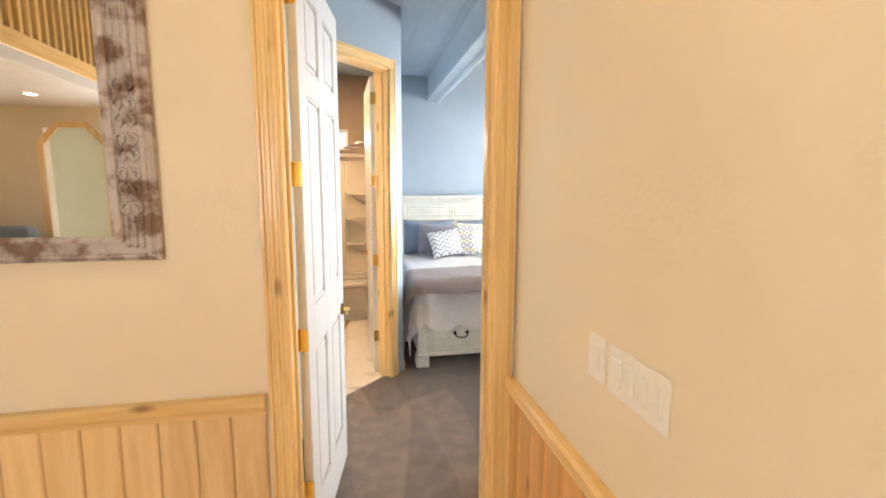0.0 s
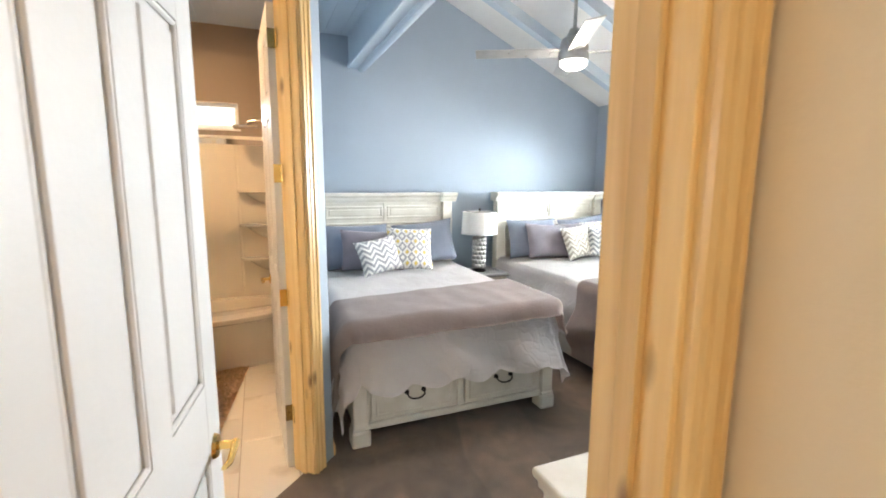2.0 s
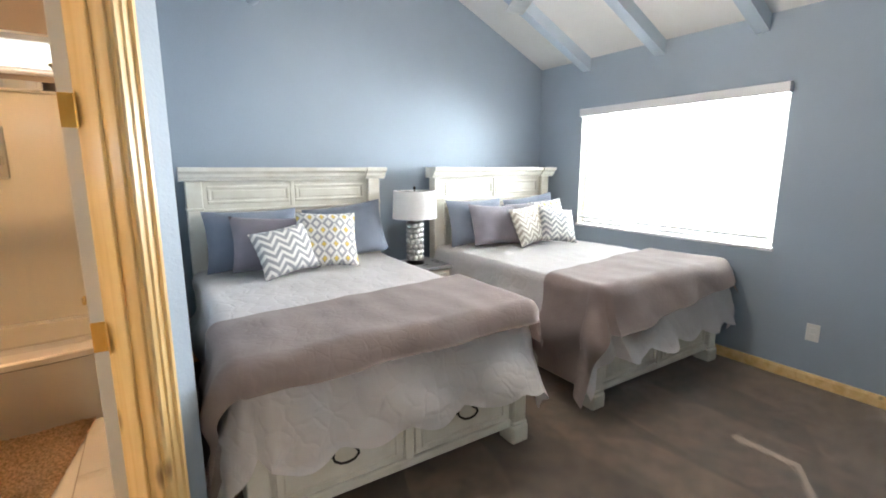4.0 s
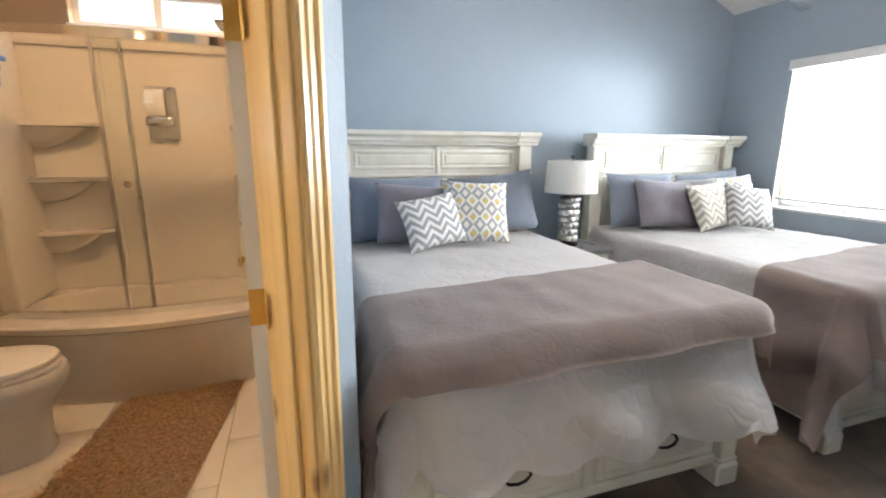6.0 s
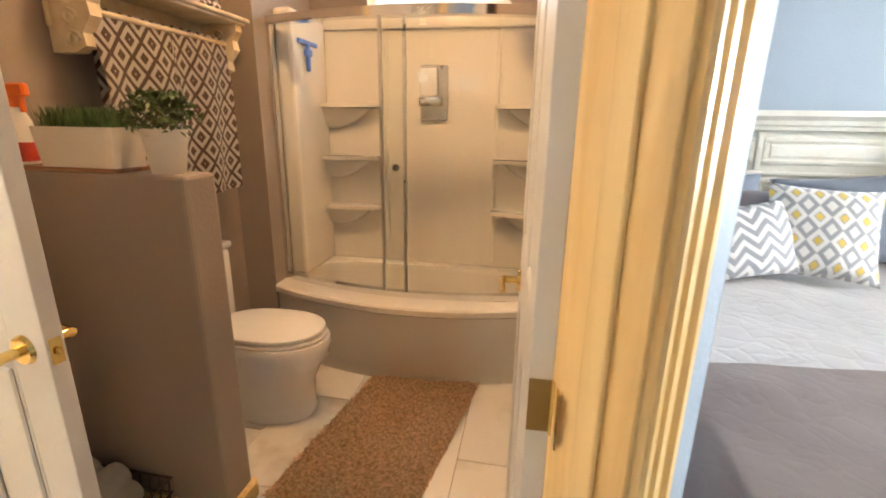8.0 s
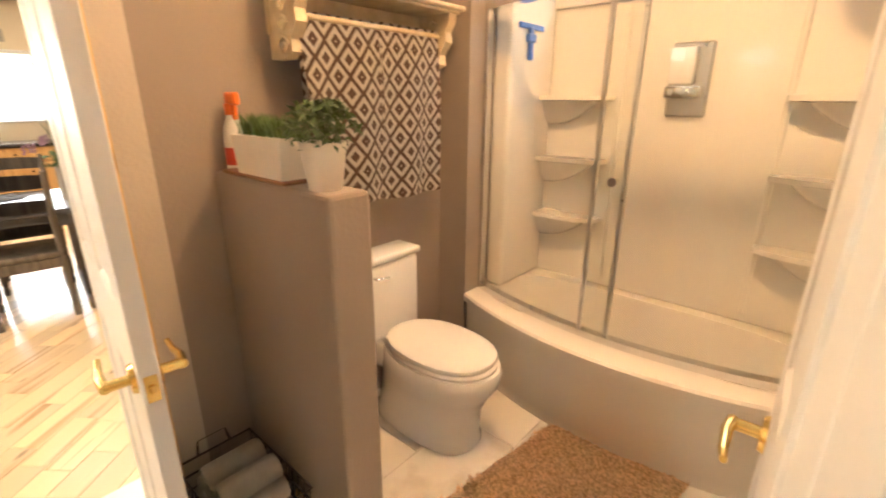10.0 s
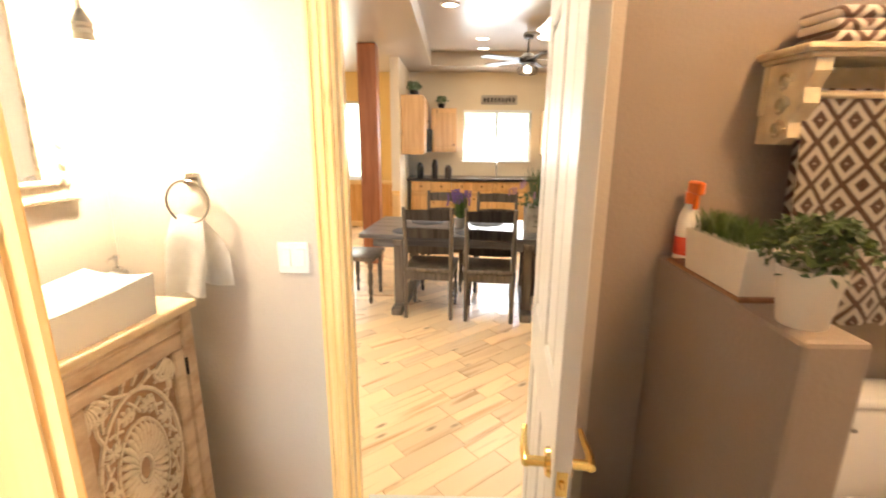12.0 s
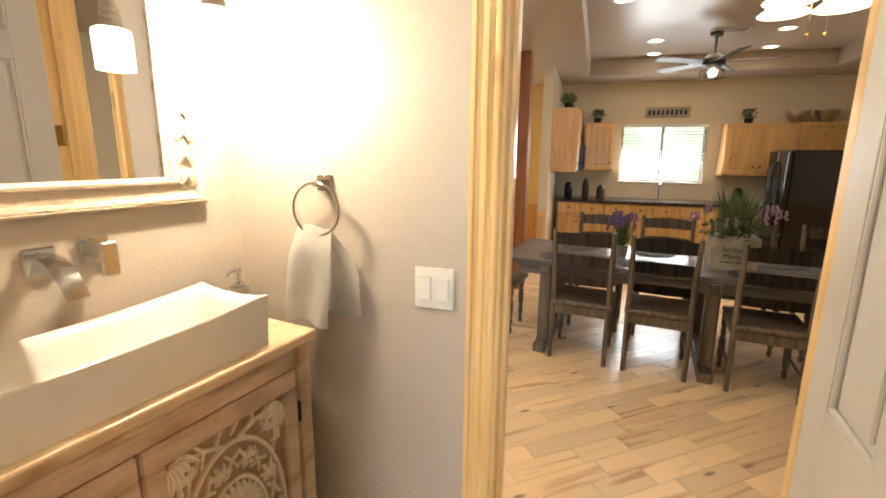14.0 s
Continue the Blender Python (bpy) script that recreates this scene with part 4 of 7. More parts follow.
# ---- bathroom ----
MARBLE = surface("veined_white_tile", (0.74, 0.70, 0.64), (0.56, 0.50, 0.43), 3.2, 0.22, bump=0.01, detail=9, contrast=(0.30, 0.44), vary=0.04, coat=0.3)
GROUT = surface("tan_grout", (0.42, 0.36, 0.29), (0.36, 0.30, 0.24), 20, 0.9, bump=0.2)
SHAG = surface("tan_shag", (0.84, 0.58, 0.36), (0.44, 0.265, 0.145), 75, 0.95, bump=0.7, fine=300, sheen=0.1, detail=6)
TERRY = surface("cream_terry", (0.78, 0.72, 0.63), (0.70, 0.63, 0.54), 30, 0.95, bump=0.7, fine=350, sheen=0.4)
WHITE_TERRY = surface("white_terry", (0.82, 0.80, 0.76), (0.78, 0.75, 0.71), 30, 0.95, bump=0.03, fine=350, sheen=0.4)
DIAMOND_TOWEL = woven("brown_diamond_towel", "diamond", (0.125, 0.072, 0.052), (0.64, 0.58, 0.52), 10.2, 8.5, amp=2.6, axes=(1, 2), rough=0.95)
CHALK_GROUND = surface("limed_wood_ground", (0.40, 0.25, 0.145), (0.27, 0.155, 0.085), 18, 0.65, bump=0.3, fine=70, detail=7)
CHALK_FRAME = surface("limed_brown_wood", (0.60, 0.46, 0.32), (0.40, 0.265, 0.16), 22, 0.6, bump=0.3, fine=70, stretch=(0.4, 1, 1), contrast=(0.3, 0.6), detail=7)
CHALK_WOOD = surface("whitewashed_carved_wood", (0.74, 0.64, 0.50), (0.58, 0.45, 0.31), 30, 0.6, bump=0.35, fine=70, stretch=(1, 1, 3), contrast=(0.33, 0.46), detail=7)
GREY_WASH = surface("greywashed_carved_wood", (0.52, 0.48, 0.47), (0.21, 0.135, 0.10), 11, 0.65, bump=0.4, fine=70, stretch=(1.6, 1, 1), contrast=(0.38, 0.54), detail=7)
TAN_TOP = wood("limed_wood_top", (0.72, 0.58, 0.38), (0.50, 0.35, 0.19), 0, 10)
LEAF = surface("plant_green", (0.085, 0.14, 0.035), (0.03, 0.06, 0.015), 30, 0.5, bump=0.1, vary=0.0)
GRASS = surface("grass_green", (0.10, 0.17, 0.04), (0.05, 0.09, 0.02), 30, 0.5, bump=0.1)
POT_WHITE = surface("matt_white_pot", (0.78, 0.72, 0.62), (0.74, 0.68, 0.58), 12, 0.5, bump=0.05)
ORANGE = surface("orange_plastic", (0.85, 0.19, 0.03), (0.78, 0.16, 0.02), 12, 0.35, bump=0.01)
RED = surface("red_label", (0.60, 0.06, 0.03), (0.5, 0.05, 0.03), 12, 0.4, bump=0.01)
BLUE_PLASTIC = surface("blue_plastic", (0.10, 0.22, 0.62), (0.08, 0.18, 0.52), 12, 0.35, bump=0.01)
WICKER = surface("dark_wire", (0.07, 0.045, 0.03), (0.04, 0.025, 0.018), 30, 0.5, bump=0.2)

# floor of large veined tiles
bm = bmesh.new()
prism(bm, [(-1.42, 1.98), (-0.42, 1.98), (-0.42, 2.73), (-0.30, 2.85), (0.36, 3.51), (0.36, 5.78), (-1.42, 5.78)], -0.05, 0.001, "z")
bath_floor = setting("floor_bath", bm, GROUT, "veined white tile floor with tan grout", "floor")
nrm = Vector((-1, 1, 0)).normalized()
for i in range(9):
    for j in range(8):
        x0 = -1.56 + i * 0.302
        y0 = 1.75 + j * 0.602 - (0.301 if i % 2 else 0)
        x1, y1 = x0 + 0.298, y0 + 0.598
        if x0 > 0.33 or y0 > 5.78 or (y1 - x0) < 3.15 and x1 > -0.40 or y1 < 2.05 or x1 < -1.42:
            continue
        if y0 < 2.05:
            y0 = 2.05
        bm = bmesh.new()
        bx(bm, x0, min(x1, 0.335), y0, min(y1, 5.78), 0.0, 0.006, 0.0012)
        if y0 - x1 < 3.16 and x1 > -0.42:
            if y0 < 2.6:
                bmesh.ops.bisect_plane(bm, geom=bm.verts[:] + bm.edges[:] + bm.faces[:], plane_co=(-0.40, 0, 0), plane_no=(1, 0, 0), clear_outer=y1 < 2.75)
            r = bmesh.ops.bisect_plane(bm, geom=bm.verts[:] + bm.edges[:] + bm.faces[:], plane_co=(0, 3.15, 0), plane_no=-nrm, clear_outer=True)
            bmesh.ops.holes_fill(bm, edges=[e for e in bm.edges if e.is_boundary])
        if not bm.faces:
            bm.free()
            continue
        c = sum((v.co for v in bm.verts), Vector()) / len(bm.verts)
        bmesh.ops.translate(bm, verts=bm.verts, vec=-c)
        part("tile", bm, MARBLE, bath_floor, m=Matrix.Translation(c))

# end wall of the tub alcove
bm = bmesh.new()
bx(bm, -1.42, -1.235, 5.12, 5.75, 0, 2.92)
setting("wall_tub_end", bm, BATH_SHADED, "painted end wall of the tub alcove")

TX0, TX1, TYB = -1.233, 0.315, 5.745
TXC, THL = (TX0 + TX1) / 2, (TX1 - TX0) / 2


def bow(x, ends, depth):
    return ends - depth * (1 - ((x - TXC) / THL) ** 2)


tub = thing("bathtub", Matrix.Identity(4), "cream acrylic bathtub with a bowed apron", "bathtub")
bm = bmesh.new()
N = 64
def tub_ring(k, inset, z, front_in=0.0):
    pts = []
    for i in range(N):
        a = 2 * math.pi * i / N
        ca, sa = math.cos(a), math.sin(a)
        q = 1 / max(abs(ca), abs(sa))
        x, y = ca * q, sa * q
        X = TXC + x * (THL - 0.002)
        fr = bow(X, 5.12, 0.17) + front_in
        Y = (fr + TYB) / 2 + y * (TYB - fr) / 2
        if inset:
            e = 4.0
            rr = (abs(ca) ** e + abs(sa) ** e) ** (-1 / e)
            X = TXC + rr * ca * (THL - inset)
            Y = (5.08 + 5.70) / 2 + rr * sa * (0.30 - inset * 0.4)
        pts.append(bm.verts.new((X, Y, z)))
    return pts
rings = [tub_ring(0, 0, 0.0, 0.03), tub_ring(0, 0, 0.06, 0.03), tub_ring(0, 0, 0.075, 0.018), tub_ring(0, 0, 0.40, 0.012), tub_ring(0, 0, 0.415, -0.012), tub_ring(0, 0, 0.445, -0.014),
         tub_ring(0, 0, 0.456, -0.004), tub_ring(0, 0.07, 0.452), tub_ring(0, 0.085, 0.43), tub_ring(0, 0.14, 0.16), tub_ring(0, 0.20, 0.10)]
for a, b in zip(rings, rings[1:]):
    for i in range(N):
        bm.faces.new((a[i], a[(i + 1) % N], b[(i + 1) % N], b[i]))
bm.faces.new(rings[-1])
part("body", bm, ACRYLIC, tub, smooth=40)

surround = thing("shower_surround", Matrix.Identity(4), "cream moulded shower surround with corner shelves", "shower surround")
bm = bmesh.new()
bx(bm, TX0, TX1, 5.725, 5.749, 0.456, 1.95, 0.004)
for x in (-0.74, -0.05):
    bx(bm, x - 0.012, x + 0.012, 5.716, 5.728, 0.50, 1.90, 0.006)
part("back_panel", bm, ACRYLIC, surround, smooth=30)
for x0, x1 in ((TX0 + 0.001, TX0 + 0.105), (TX1 - 0.02, TX1 - 0.001)):
    bm = bmesh.new()
    bx(bm, x0, x1, 5.30 if x0 < -1 else 5.14, 5.724, 0.458, 1.95, 0.02 if x0 < -1 else 0.004, 2)
    part("side_panel", bm, ACRYLIC, surround)
bm = bmesh.new()
bx(bm, TX0, TX1, 5.70, 5.748, 1.90, 1.965, 0.015, 2)
part("top_ledge", bm, ACRYLIC, surround, smooth=40)
for side in (-1, 1):
    for z in (1.475, 1.155, 0.84):
        bm = bmesh.new()
        cx = TX0 + 0.105 if side < 0 else TX1 - 0.02
        out = [(cx, 5.724)] + [(cx - side * 0.355 * math.sin(a) ** 0.8, 5.724 - 0.13 * math.cos(a) ** 0.5) for a in [math.pi / 2 * k / 12 for k in range(13)]]
        ring_z = ((1.0, z), (1.0, z - 0.022), (0.80, z - 0.028), (0.70, z - 0.06), (0.54, z - 0.10), (0.34, z - 0.135), (0.15, z - 0.15))
        rows = [[bm.verts.new((cx + (p[0] - cx) * k, 5.724 + (p[1] - 5.724) * k, h)) for p in out] for k, h in ring_z]
        bm.faces.new(rows[0])
        bm.faces.new(rows[-1][::-1])
        for lo, hi in zip(rows, rows[1:]):
            for i in range(len(out)):
                j = (i + 1) % len(out)
                bm.faces.new((lo[i], lo[j], hi[j], hi[i]))
        part("corner_shelf", bm, ACRYLIC, surround, smooth=35)

screen = thing("shower_door", Matrix.Identity(4), "curved sliding glass shower doors in chrome tracks", "shower door")
def track(z, r, name):
    b = bmesh.new()
    pts = [(TX0 + 0.005 + (2 * THL - 0.01) * k / 24, 0, z) for k in range(25)]
    for a, c in zip(pts, pts[1:]):
        ya, yc = bow(a[0], 5.25, 0.15), bow(c[0], 5.25, 0.15)
        vs = [b.verts.new(v) for v in ((a[0], ya - r, z - r * 0.7), (a[0], ya + r, z - r * 0.7), (a[0], ya + r, z + r * 0.7), (a[0], ya - r, z + r * 0.7),
                                        (c[0], yc - r, z - r * 0.7), (c[0], yc + r, z - r * 0.7), (c[0], yc + r, z + r * 0.7), (c[0], yc - r, z + r * 0.7))]
        for q in ((0, 1, 5, 4), (1, 2, 6, 5), (2, 3, 7, 6), (3, 0, 4, 7)):
            b.faces.new([vs[i] for i in q])
    bmesh.ops.remove_doubles(b, verts=b.verts, dist=1e-4)
    bmesh.ops.holes_fill(b, edges=[e for e in b.edges if e.is_boundary])
    part(name, b, CHROME, screen, smooth=30)
track(1.866, 0.030, "header")
track(0.472, 0.022, "sill_track")
for x in (TX0 + 0.012, TX1 - 0.012):
    bm = bmesh.new()
    bx(bm, x - 0.012, x + 0.012, 5.225, 5.27, 0.46, 1.87, 0.004)
    part("wall_jamb", bm, CHROME, screen)
for xa, xb, off in ((TX0 + 0.02, -0.452, 0.008), (-0.568, TX1 - 0.02, -0.008)):
    bm = bmesh.new()
    sheet(bm, 20, 1, lambda u, v: (xa + (xb - xa) * u, bow(xa + (xb - xa) * u, 5.25, 0.15) + off, 0.485 + 1.37 * v), 0.005)
    p = part("glass_panel", bm, GLASS, screen, smooth=30)
    p.visible_shadow = False
    for x in (xa, xb):
        if TX0 + 0.05 < x < TX1 - 0.05:
            bm = bmesh.new()
            y = bow(x, 5.25, 0.15) + off
            bx(bm, x - 0.009, x + 0.009, y - 0.006, y + 0.008, 0.485, 1.85, 0.002)
            part("edge_strip", bm, NICKEL, screen)
bm = bmesh.new()
cyl(bm, (-0.485, 5.10, 1.152), (-0.485, 5.06, 1.152), 0.012, 0.018, 14)
part("knob", bm, CHROME, screen, smooth=40)

disp = thing("soap_dispenser", Matrix.Translation((-0.435, 5.722, 1.40)), "wall-mounted white and chrome soap dispenser", "dispenser")
bm = bmesh.new()
bx(bm, -0.085, 0.085, -0.02, 0.0, -0.02, 0.30, 0.008)
part("back_plate", bm, NICKEL, disp)
bm = bmesh.new()
bx(bm, -0.075, 0.03, -0.08, -0.02, 0.12, 0.28, 0.012, 2)
part("reservoir", bm, PORCELAIN, disp, smooth=40)
bm = bmesh.new()
bx(bm, -0.08, 0.07, -0.09, -0.02, 0.06, 0.115, 0.01, 2)
for x in (-0.05, 0.0, 0.045):
    cyl(bm, (x, -0.09, 0.088), (x, -0.10, 0.088), 0.013, seg=12)
part("pump_bar", bm, CHROME, disp, smooth=40)

head = thing("rain_shower", Matrix.Translation((0.32, 5.45, 2.02)), "chrome rain shower head on an arm", "shower head")
bm = bmesh.new()
tube(bm, [(0.02, 0, 0.06), (-0.10, 0, 0.07), (-0.24, 0, 0.05), (-0.27, 0, 0.01)], 0.009)
part("arm", bm, CHROME, head, smooth=50)
bm = bmesh.new()
bx(bm, -0.37, -0.17, -0.10, 0.10, -0.012, 0.008, 0.004)
part("plate", bm, CHROME, head)
tap = thing("tub_valve", Matrix.Translation((0.293, 5.45, 0.92)), "chrome tub valve lever", "tub valve")
bm = bmesh.new()
cyl(bm, (0.005, 0, 0), (-0.012, 0, 0), 0.06, 0.055, 24)
cyl(bm, (-0.012, 0, 0), (-0.05, 0, 0), 0.02, 0.018, 16)
tube(bm, [(-0.045, 0, 0), (-0.055, -0.05, -0.01), (-0.05, -0.10, -0.02)], 0.008)
part("lever", bm, CHROME, tap, smooth=50)

squeegee = thing("squeegee", Matrix.Translation((-1.127, 5.45, 1.72)), "blue plastic squeegee hung in the shower", "squeegee")
bm = bmesh.new()
bx(bm, 0, 0.016, -0.10, 0.12, 0.06, 0.085, 0.004)
part("blade", bm, BLUE_PLASTIC, squeegee)
bm = bmesh.new()
bx(bm, 0, 0.022, -0.012, 0.018, -0.08, 0.07, 0.006)
bx(bm, 0, 0.026, -0.03, 0.035, 0.0, 0.04, 0.006)
part("grip", bm, BLUE_PLASTIC, squeegee)

window("window_2", 5.75, -0.86, -0.01, 2.03, 2.26, 0.13, "narrow high bathroom slider window", (0.52,), axis="x")
bm = bmesh.new()
bx(bm, -6.0, 5.0, 9.0, 9.05, -1, 4.2)
setting("backdrop_side_yard", bm, OUTSIDE, "bright hazy side yard", "backdrop")


def loft(bm, rings, n=36, cap=True):
    """Rings of (x centre, half length, half width, z, squareness) joined into one skin."""
    made = []
    for cx, a, b, z, e in rings:
        ring = []
        for i in range(n):
            t = 2 * math.pi * i / n
            c, s = math.cos(t), math.sin(t)
            ring.append(bm.verts.new((cx + a * math.copysign(abs(c) ** (2 / e), c), b * math.copysign(abs(s) ** (2 / e), s), z)))
        made.append(ring)
    for p, q in zip(made, made[1:]):
        for i in range(n):
            bm.faces.new((p[i], p[(i + 1) % n], q[(i + 1) % n], q[i]))
    if cap:
        bm.faces.new(made[0][::-1])
        bm.faces.new(made[-1])


toilet = thing("toilet", Matrix.Translation((-1.417, 4.64, 0.006)), "white porcelain toilet with its lid closed", "toilet")
bm = bmesh.new()
loft(bm, [(0.345, 0.285, 0.15, 0, 2.6), (0.345, 0.287, 0.152, 0.02, 2.6), (0.35, 0.275, 0.14, 0.045, 2.5), (0.36, 0.272, 0.14, 0.17, 2.4), (0.385, 0.285, 0.158, 0.25, 2.3),
          (0.42, 0.295, 0.185, 0.32, 2.15), (0.43, 0.295, 0.192, 0.375, 2.1), (0.43, 0.288, 0.187, 0.394, 2.1)])
bx(bm, 0.02, 0.26, -0.12, 0.12, 0.25, 0.395, 0.03, 3)
part("bowl", bm, PORCELAIN, toilet, smooth=60)
bm = bmesh.new()
loft(bm, [(0.435, 0.268, 0.182, 0.396, 2.15), (0.435, 0.27, 0.184, 0.408, 2.15), (0.435, 0.263, 0.176, 0.416, 2.15)])
part("seat", bm, PORCELAIN, toilet, smooth=50)
bm = bmesh.new()
loft(bm, [(0.43, 0.262, 0.174, 0.419, 2.3), (0.43, 0.267, 0.180, 0.428, 2.3), (0.43, 0.263, 0.177, 0.440, 2.3), (0.43, 0.22, 0.14, 0.447, 2.3)])
part("lid", bm, PORCELAIN, toilet, smooth=50)
bm = bmesh.new()
bx(bm, 0.012, 0.15, -0.16, 0.16, 0.385, 0.755, 0.025, 3)
part("tank", bm, PORCELAIN, toilet, smooth=50)
bm = bmesh.new()
bx(bm, 0.004, 0.158, -0.168, 0.168, 0.755, 0.79, 0.012, 2)
part("tank_lid", bm, PORCELAIN, toilet, smooth=50)
bm = bmesh.new()
tube(bm, [(0.15, -0.12, 0.70), (0.17, -0.12, 0.70), (0.175, -0.08, 0.695), (0.17, -0.05, 0.69)], 0.007)
part("flush_lever", bm, CHROME, toilet, smooth=50)

# shaggy bath mat
rm = Matrix.Translation((-0.375, 4.62, 0.006)) @ Matrix.Rotation(radians(-8.5), 4, "Z")
bm = bmesh.new()
rng = random.Random(4)
sheet(bm, 70, 140, lambda u, v: ((u - 0.5) * 0.57 + rng.uniform(-0.004, 0.004), (v - 0.5) * 1.12 + rng.uniform(-0.004, 0.004),
                                  0.004 + (0.012 + rng.uniform(0, 0.013)) * min(1, 14 * u, 14 * (1 - u), 24 * v, 24 * (1 - v))), 0.003)
mat = thing("bath_mat", rm, "tan shaggy bath mat on the tile floor", "bath mat")
part("backing", bm, SHAG, mat, smooth=80)
verts, faces = [], []
for _ in range(15000):
    x, y = rng.uniform(-0.285, 0.285), rng.uniform(-0.56, 0.56)
    z = 0.012 + 0.006 * noise.noise((x * 9, y * 9, 1.0))
    lean = 2.2 * noise.noise((x * 7, y * 7, 5.0)) * math.pi + rng.uniform(-0.8, 0.8)
    dx, dy, w = 0.014 * math.cos(lean), 0.014 * math.sin(lean), 0.0024
    h = rng.uniform(0.010, 0.022)
    n0 = len(verts)
    verts += [(x - w * dy / 0.014, y + w * dx / 0.014, z), (x + w * dy / 0.014, y - w * dx / 0.014, z), (x + dx, y + dy, z + h)]
    faces.append((n0, n0 + 1, n0 + 2))
me = bpy.data.meshes.new("tuft")
me.from_pydata(verts, [], faces)
me.materials.append(SHAG)
pile = new("tuft", me)
pile.parent = mat
pile["kind"] = "stuff"

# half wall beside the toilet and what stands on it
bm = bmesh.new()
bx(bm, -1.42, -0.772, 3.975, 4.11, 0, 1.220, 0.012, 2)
setting("half_wall", bm, BATH_SHADED, "half wall beside the toilet, paint in its shaded taupe tone", "half wall")
skirting("baseboard_half_wall", (-1.10, 3.974), (-0.772, 3.974), -1)
skirting("baseboard_half_wall_end", (-0.771, 3.96), (-0.771, 4.12), -1)
WOOD_TRAY = wood("dark_tray_wood", (0.30, 0.15, 0.07), (0.18, 0.08, 0.035), 0, 18, knots=False)
tray = thing("plant_tray", Matrix.Translation((-1.15, 4.035, 1.220)), "small dark wooden tray on the half wall", "tray")
bm = bmesh.new()
bx(bm, -0.20, 0.17, -0.06, 0.06, 0, 0.012, 0.003)
part("board", bm, WOOD_TRAY, tray)


def leaf_tuft(rng, count, spread, height, size, bm, blade=False, base=0.0):
    for _ in range(count):
        a, r = rng.uniform(0, 2 * math.pi), spread * math.sqrt(rng.random())
        if blade:
            p = Vector((r * math.cos(a), r * math.sin(a), base))
            h = height * rng.uniform(0.6, 1.0)
            tip = p + Vector((rng.uniform(-0.4, 0.4) * h, rng.uniform(-0.4, 0.4) * h, h))
            side = Vector((math.cos(a + 1.5), math.sin(a + 1.5), 0)) * size
            mid = (p + tip) / 2 + Vector((0, 0, 0.08 * h))
            v = [bm.verts.new(q) for q in (p - side, p + side, mid + side * 0.8, tip, mid - side * 0.8)]
            bm.faces.new((v[0], v[1], v[2], v[4]))
            bm.faces.new((v[4], v[2], v[3]))
        else:
            z = base + height * rng.random() ** 0.7
            k = 1 - 0.4 * abs(2 * (z - base) / height - 0.9)
            c = Vector((r * k * math.cos(a), r * k * math.sin(a), z))
            q = Euler((rng.uniform(-1, 1), rng.uniform(-1, 1), rng.uniform(0, 6.3))).to_matrix()
            v = [bm.verts.new(c + q @ Vector(o) * size) for o in ((-1, 0, 0), (0, -0.45, 0.12), (1.1, 0, 0), (0, 0.45, 0.12))]
            bm.faces.new((v[0], v[1], v[2]))
            bm.faces.new((v[0], v[2], v[3]))


pot = thing("potted_plant", Matrix.Translation((-0.865, 4.035, 1.220)), "small leafy plant in a round white pot", "potted plant")
bm = bmesh.new()
lathe(bm, [(0.042, 0), (0.045, 0.004), (0.062, 0.125), (0.058, 0.125), (0.052, 0.11), (0.0, 0.108)], 28)
part("pot", bm, POT_WHITE, pot, smooth=40)
bm = bmesh.new()
leaf_tuft(random.Random(7), 420, 0.105, 0.12, 0.015, bm, base=0.105)
part("leaves", bm, LEAF, pot, "dense small green leaves")
box_pot = thing("grass_planter", Matrix.Translation((-1.12, 4.035, 1.232)), "clipped grass in a rectangular white planter", "planter")
bm = bmesh.new()
prism(bm, [(-0.125, -0.055), (0.125, -0.055), (0.125, 0.055), (-0.125, 0.055)], 0, 0.115, "z")
for v in bm.verts:
    if v.co.z > 0.05:
        v.co.x *= 1.12
        v.co.y *= 1.08
part("pot", bm, POT_WHITE, box_pot)
bm = bmesh.new()
rg = random.Random(8)
for k in range(6):
    b2 = bmesh.new()
    leaf_tuft(rg, 70, 0.055, 0.075, 0.003, b2, True, 0.108)
    bmesh.ops.translate(b2, verts=b2.verts, vec=(-0.105 + k * 0.042, 0, 0))
    me = bpy.data.meshes.new("tmp")
    b2.to_mesh(me)
    b2.free()
    bm.from_mesh(me)
    bpy.data.meshes.remove(me)
part("grass", bm, GRASS, box_pot, "clipped green grass")

spray = thing("spray_bottle", Matrix.Translation((-1.375, 4.04, 1.220)), "spray cleaner bottle with an orange trigger head", "spray bottle")
bm = bmesh.new()
lathe(bm, [(0.030, 0), (0.034, 0.01), (0.034, 0.10), (0.030, 0.14), (0.016, 0.175), (0.014, 0.19), (0.0, 0.19)], 20)
part("bottle", bm, PLASTIC, spray, smooth=40)
bm = bmesh.new()
lathe(bm, [(0.0345, 0.02), (0.0352, 0.022), (0.0352, 0.075), (0.0345, 0.077)], 20)
part("label", bm, RED, spray, smooth=40)
bm = bmesh.new()
lathe(bm, [(0.019, 0.18), (0.019, 0.215), (0.0, 0.216)], 16)
bx(bm, -0.014, 0.052, -0.012, 0.012, 0.21, 0.25, 0.006)
bx(bm, 0.02, 0.032, -0.008, 0.008, 0.165, 0.215, 0.003)
part("trigger_head", bm, ORANGE, spray)

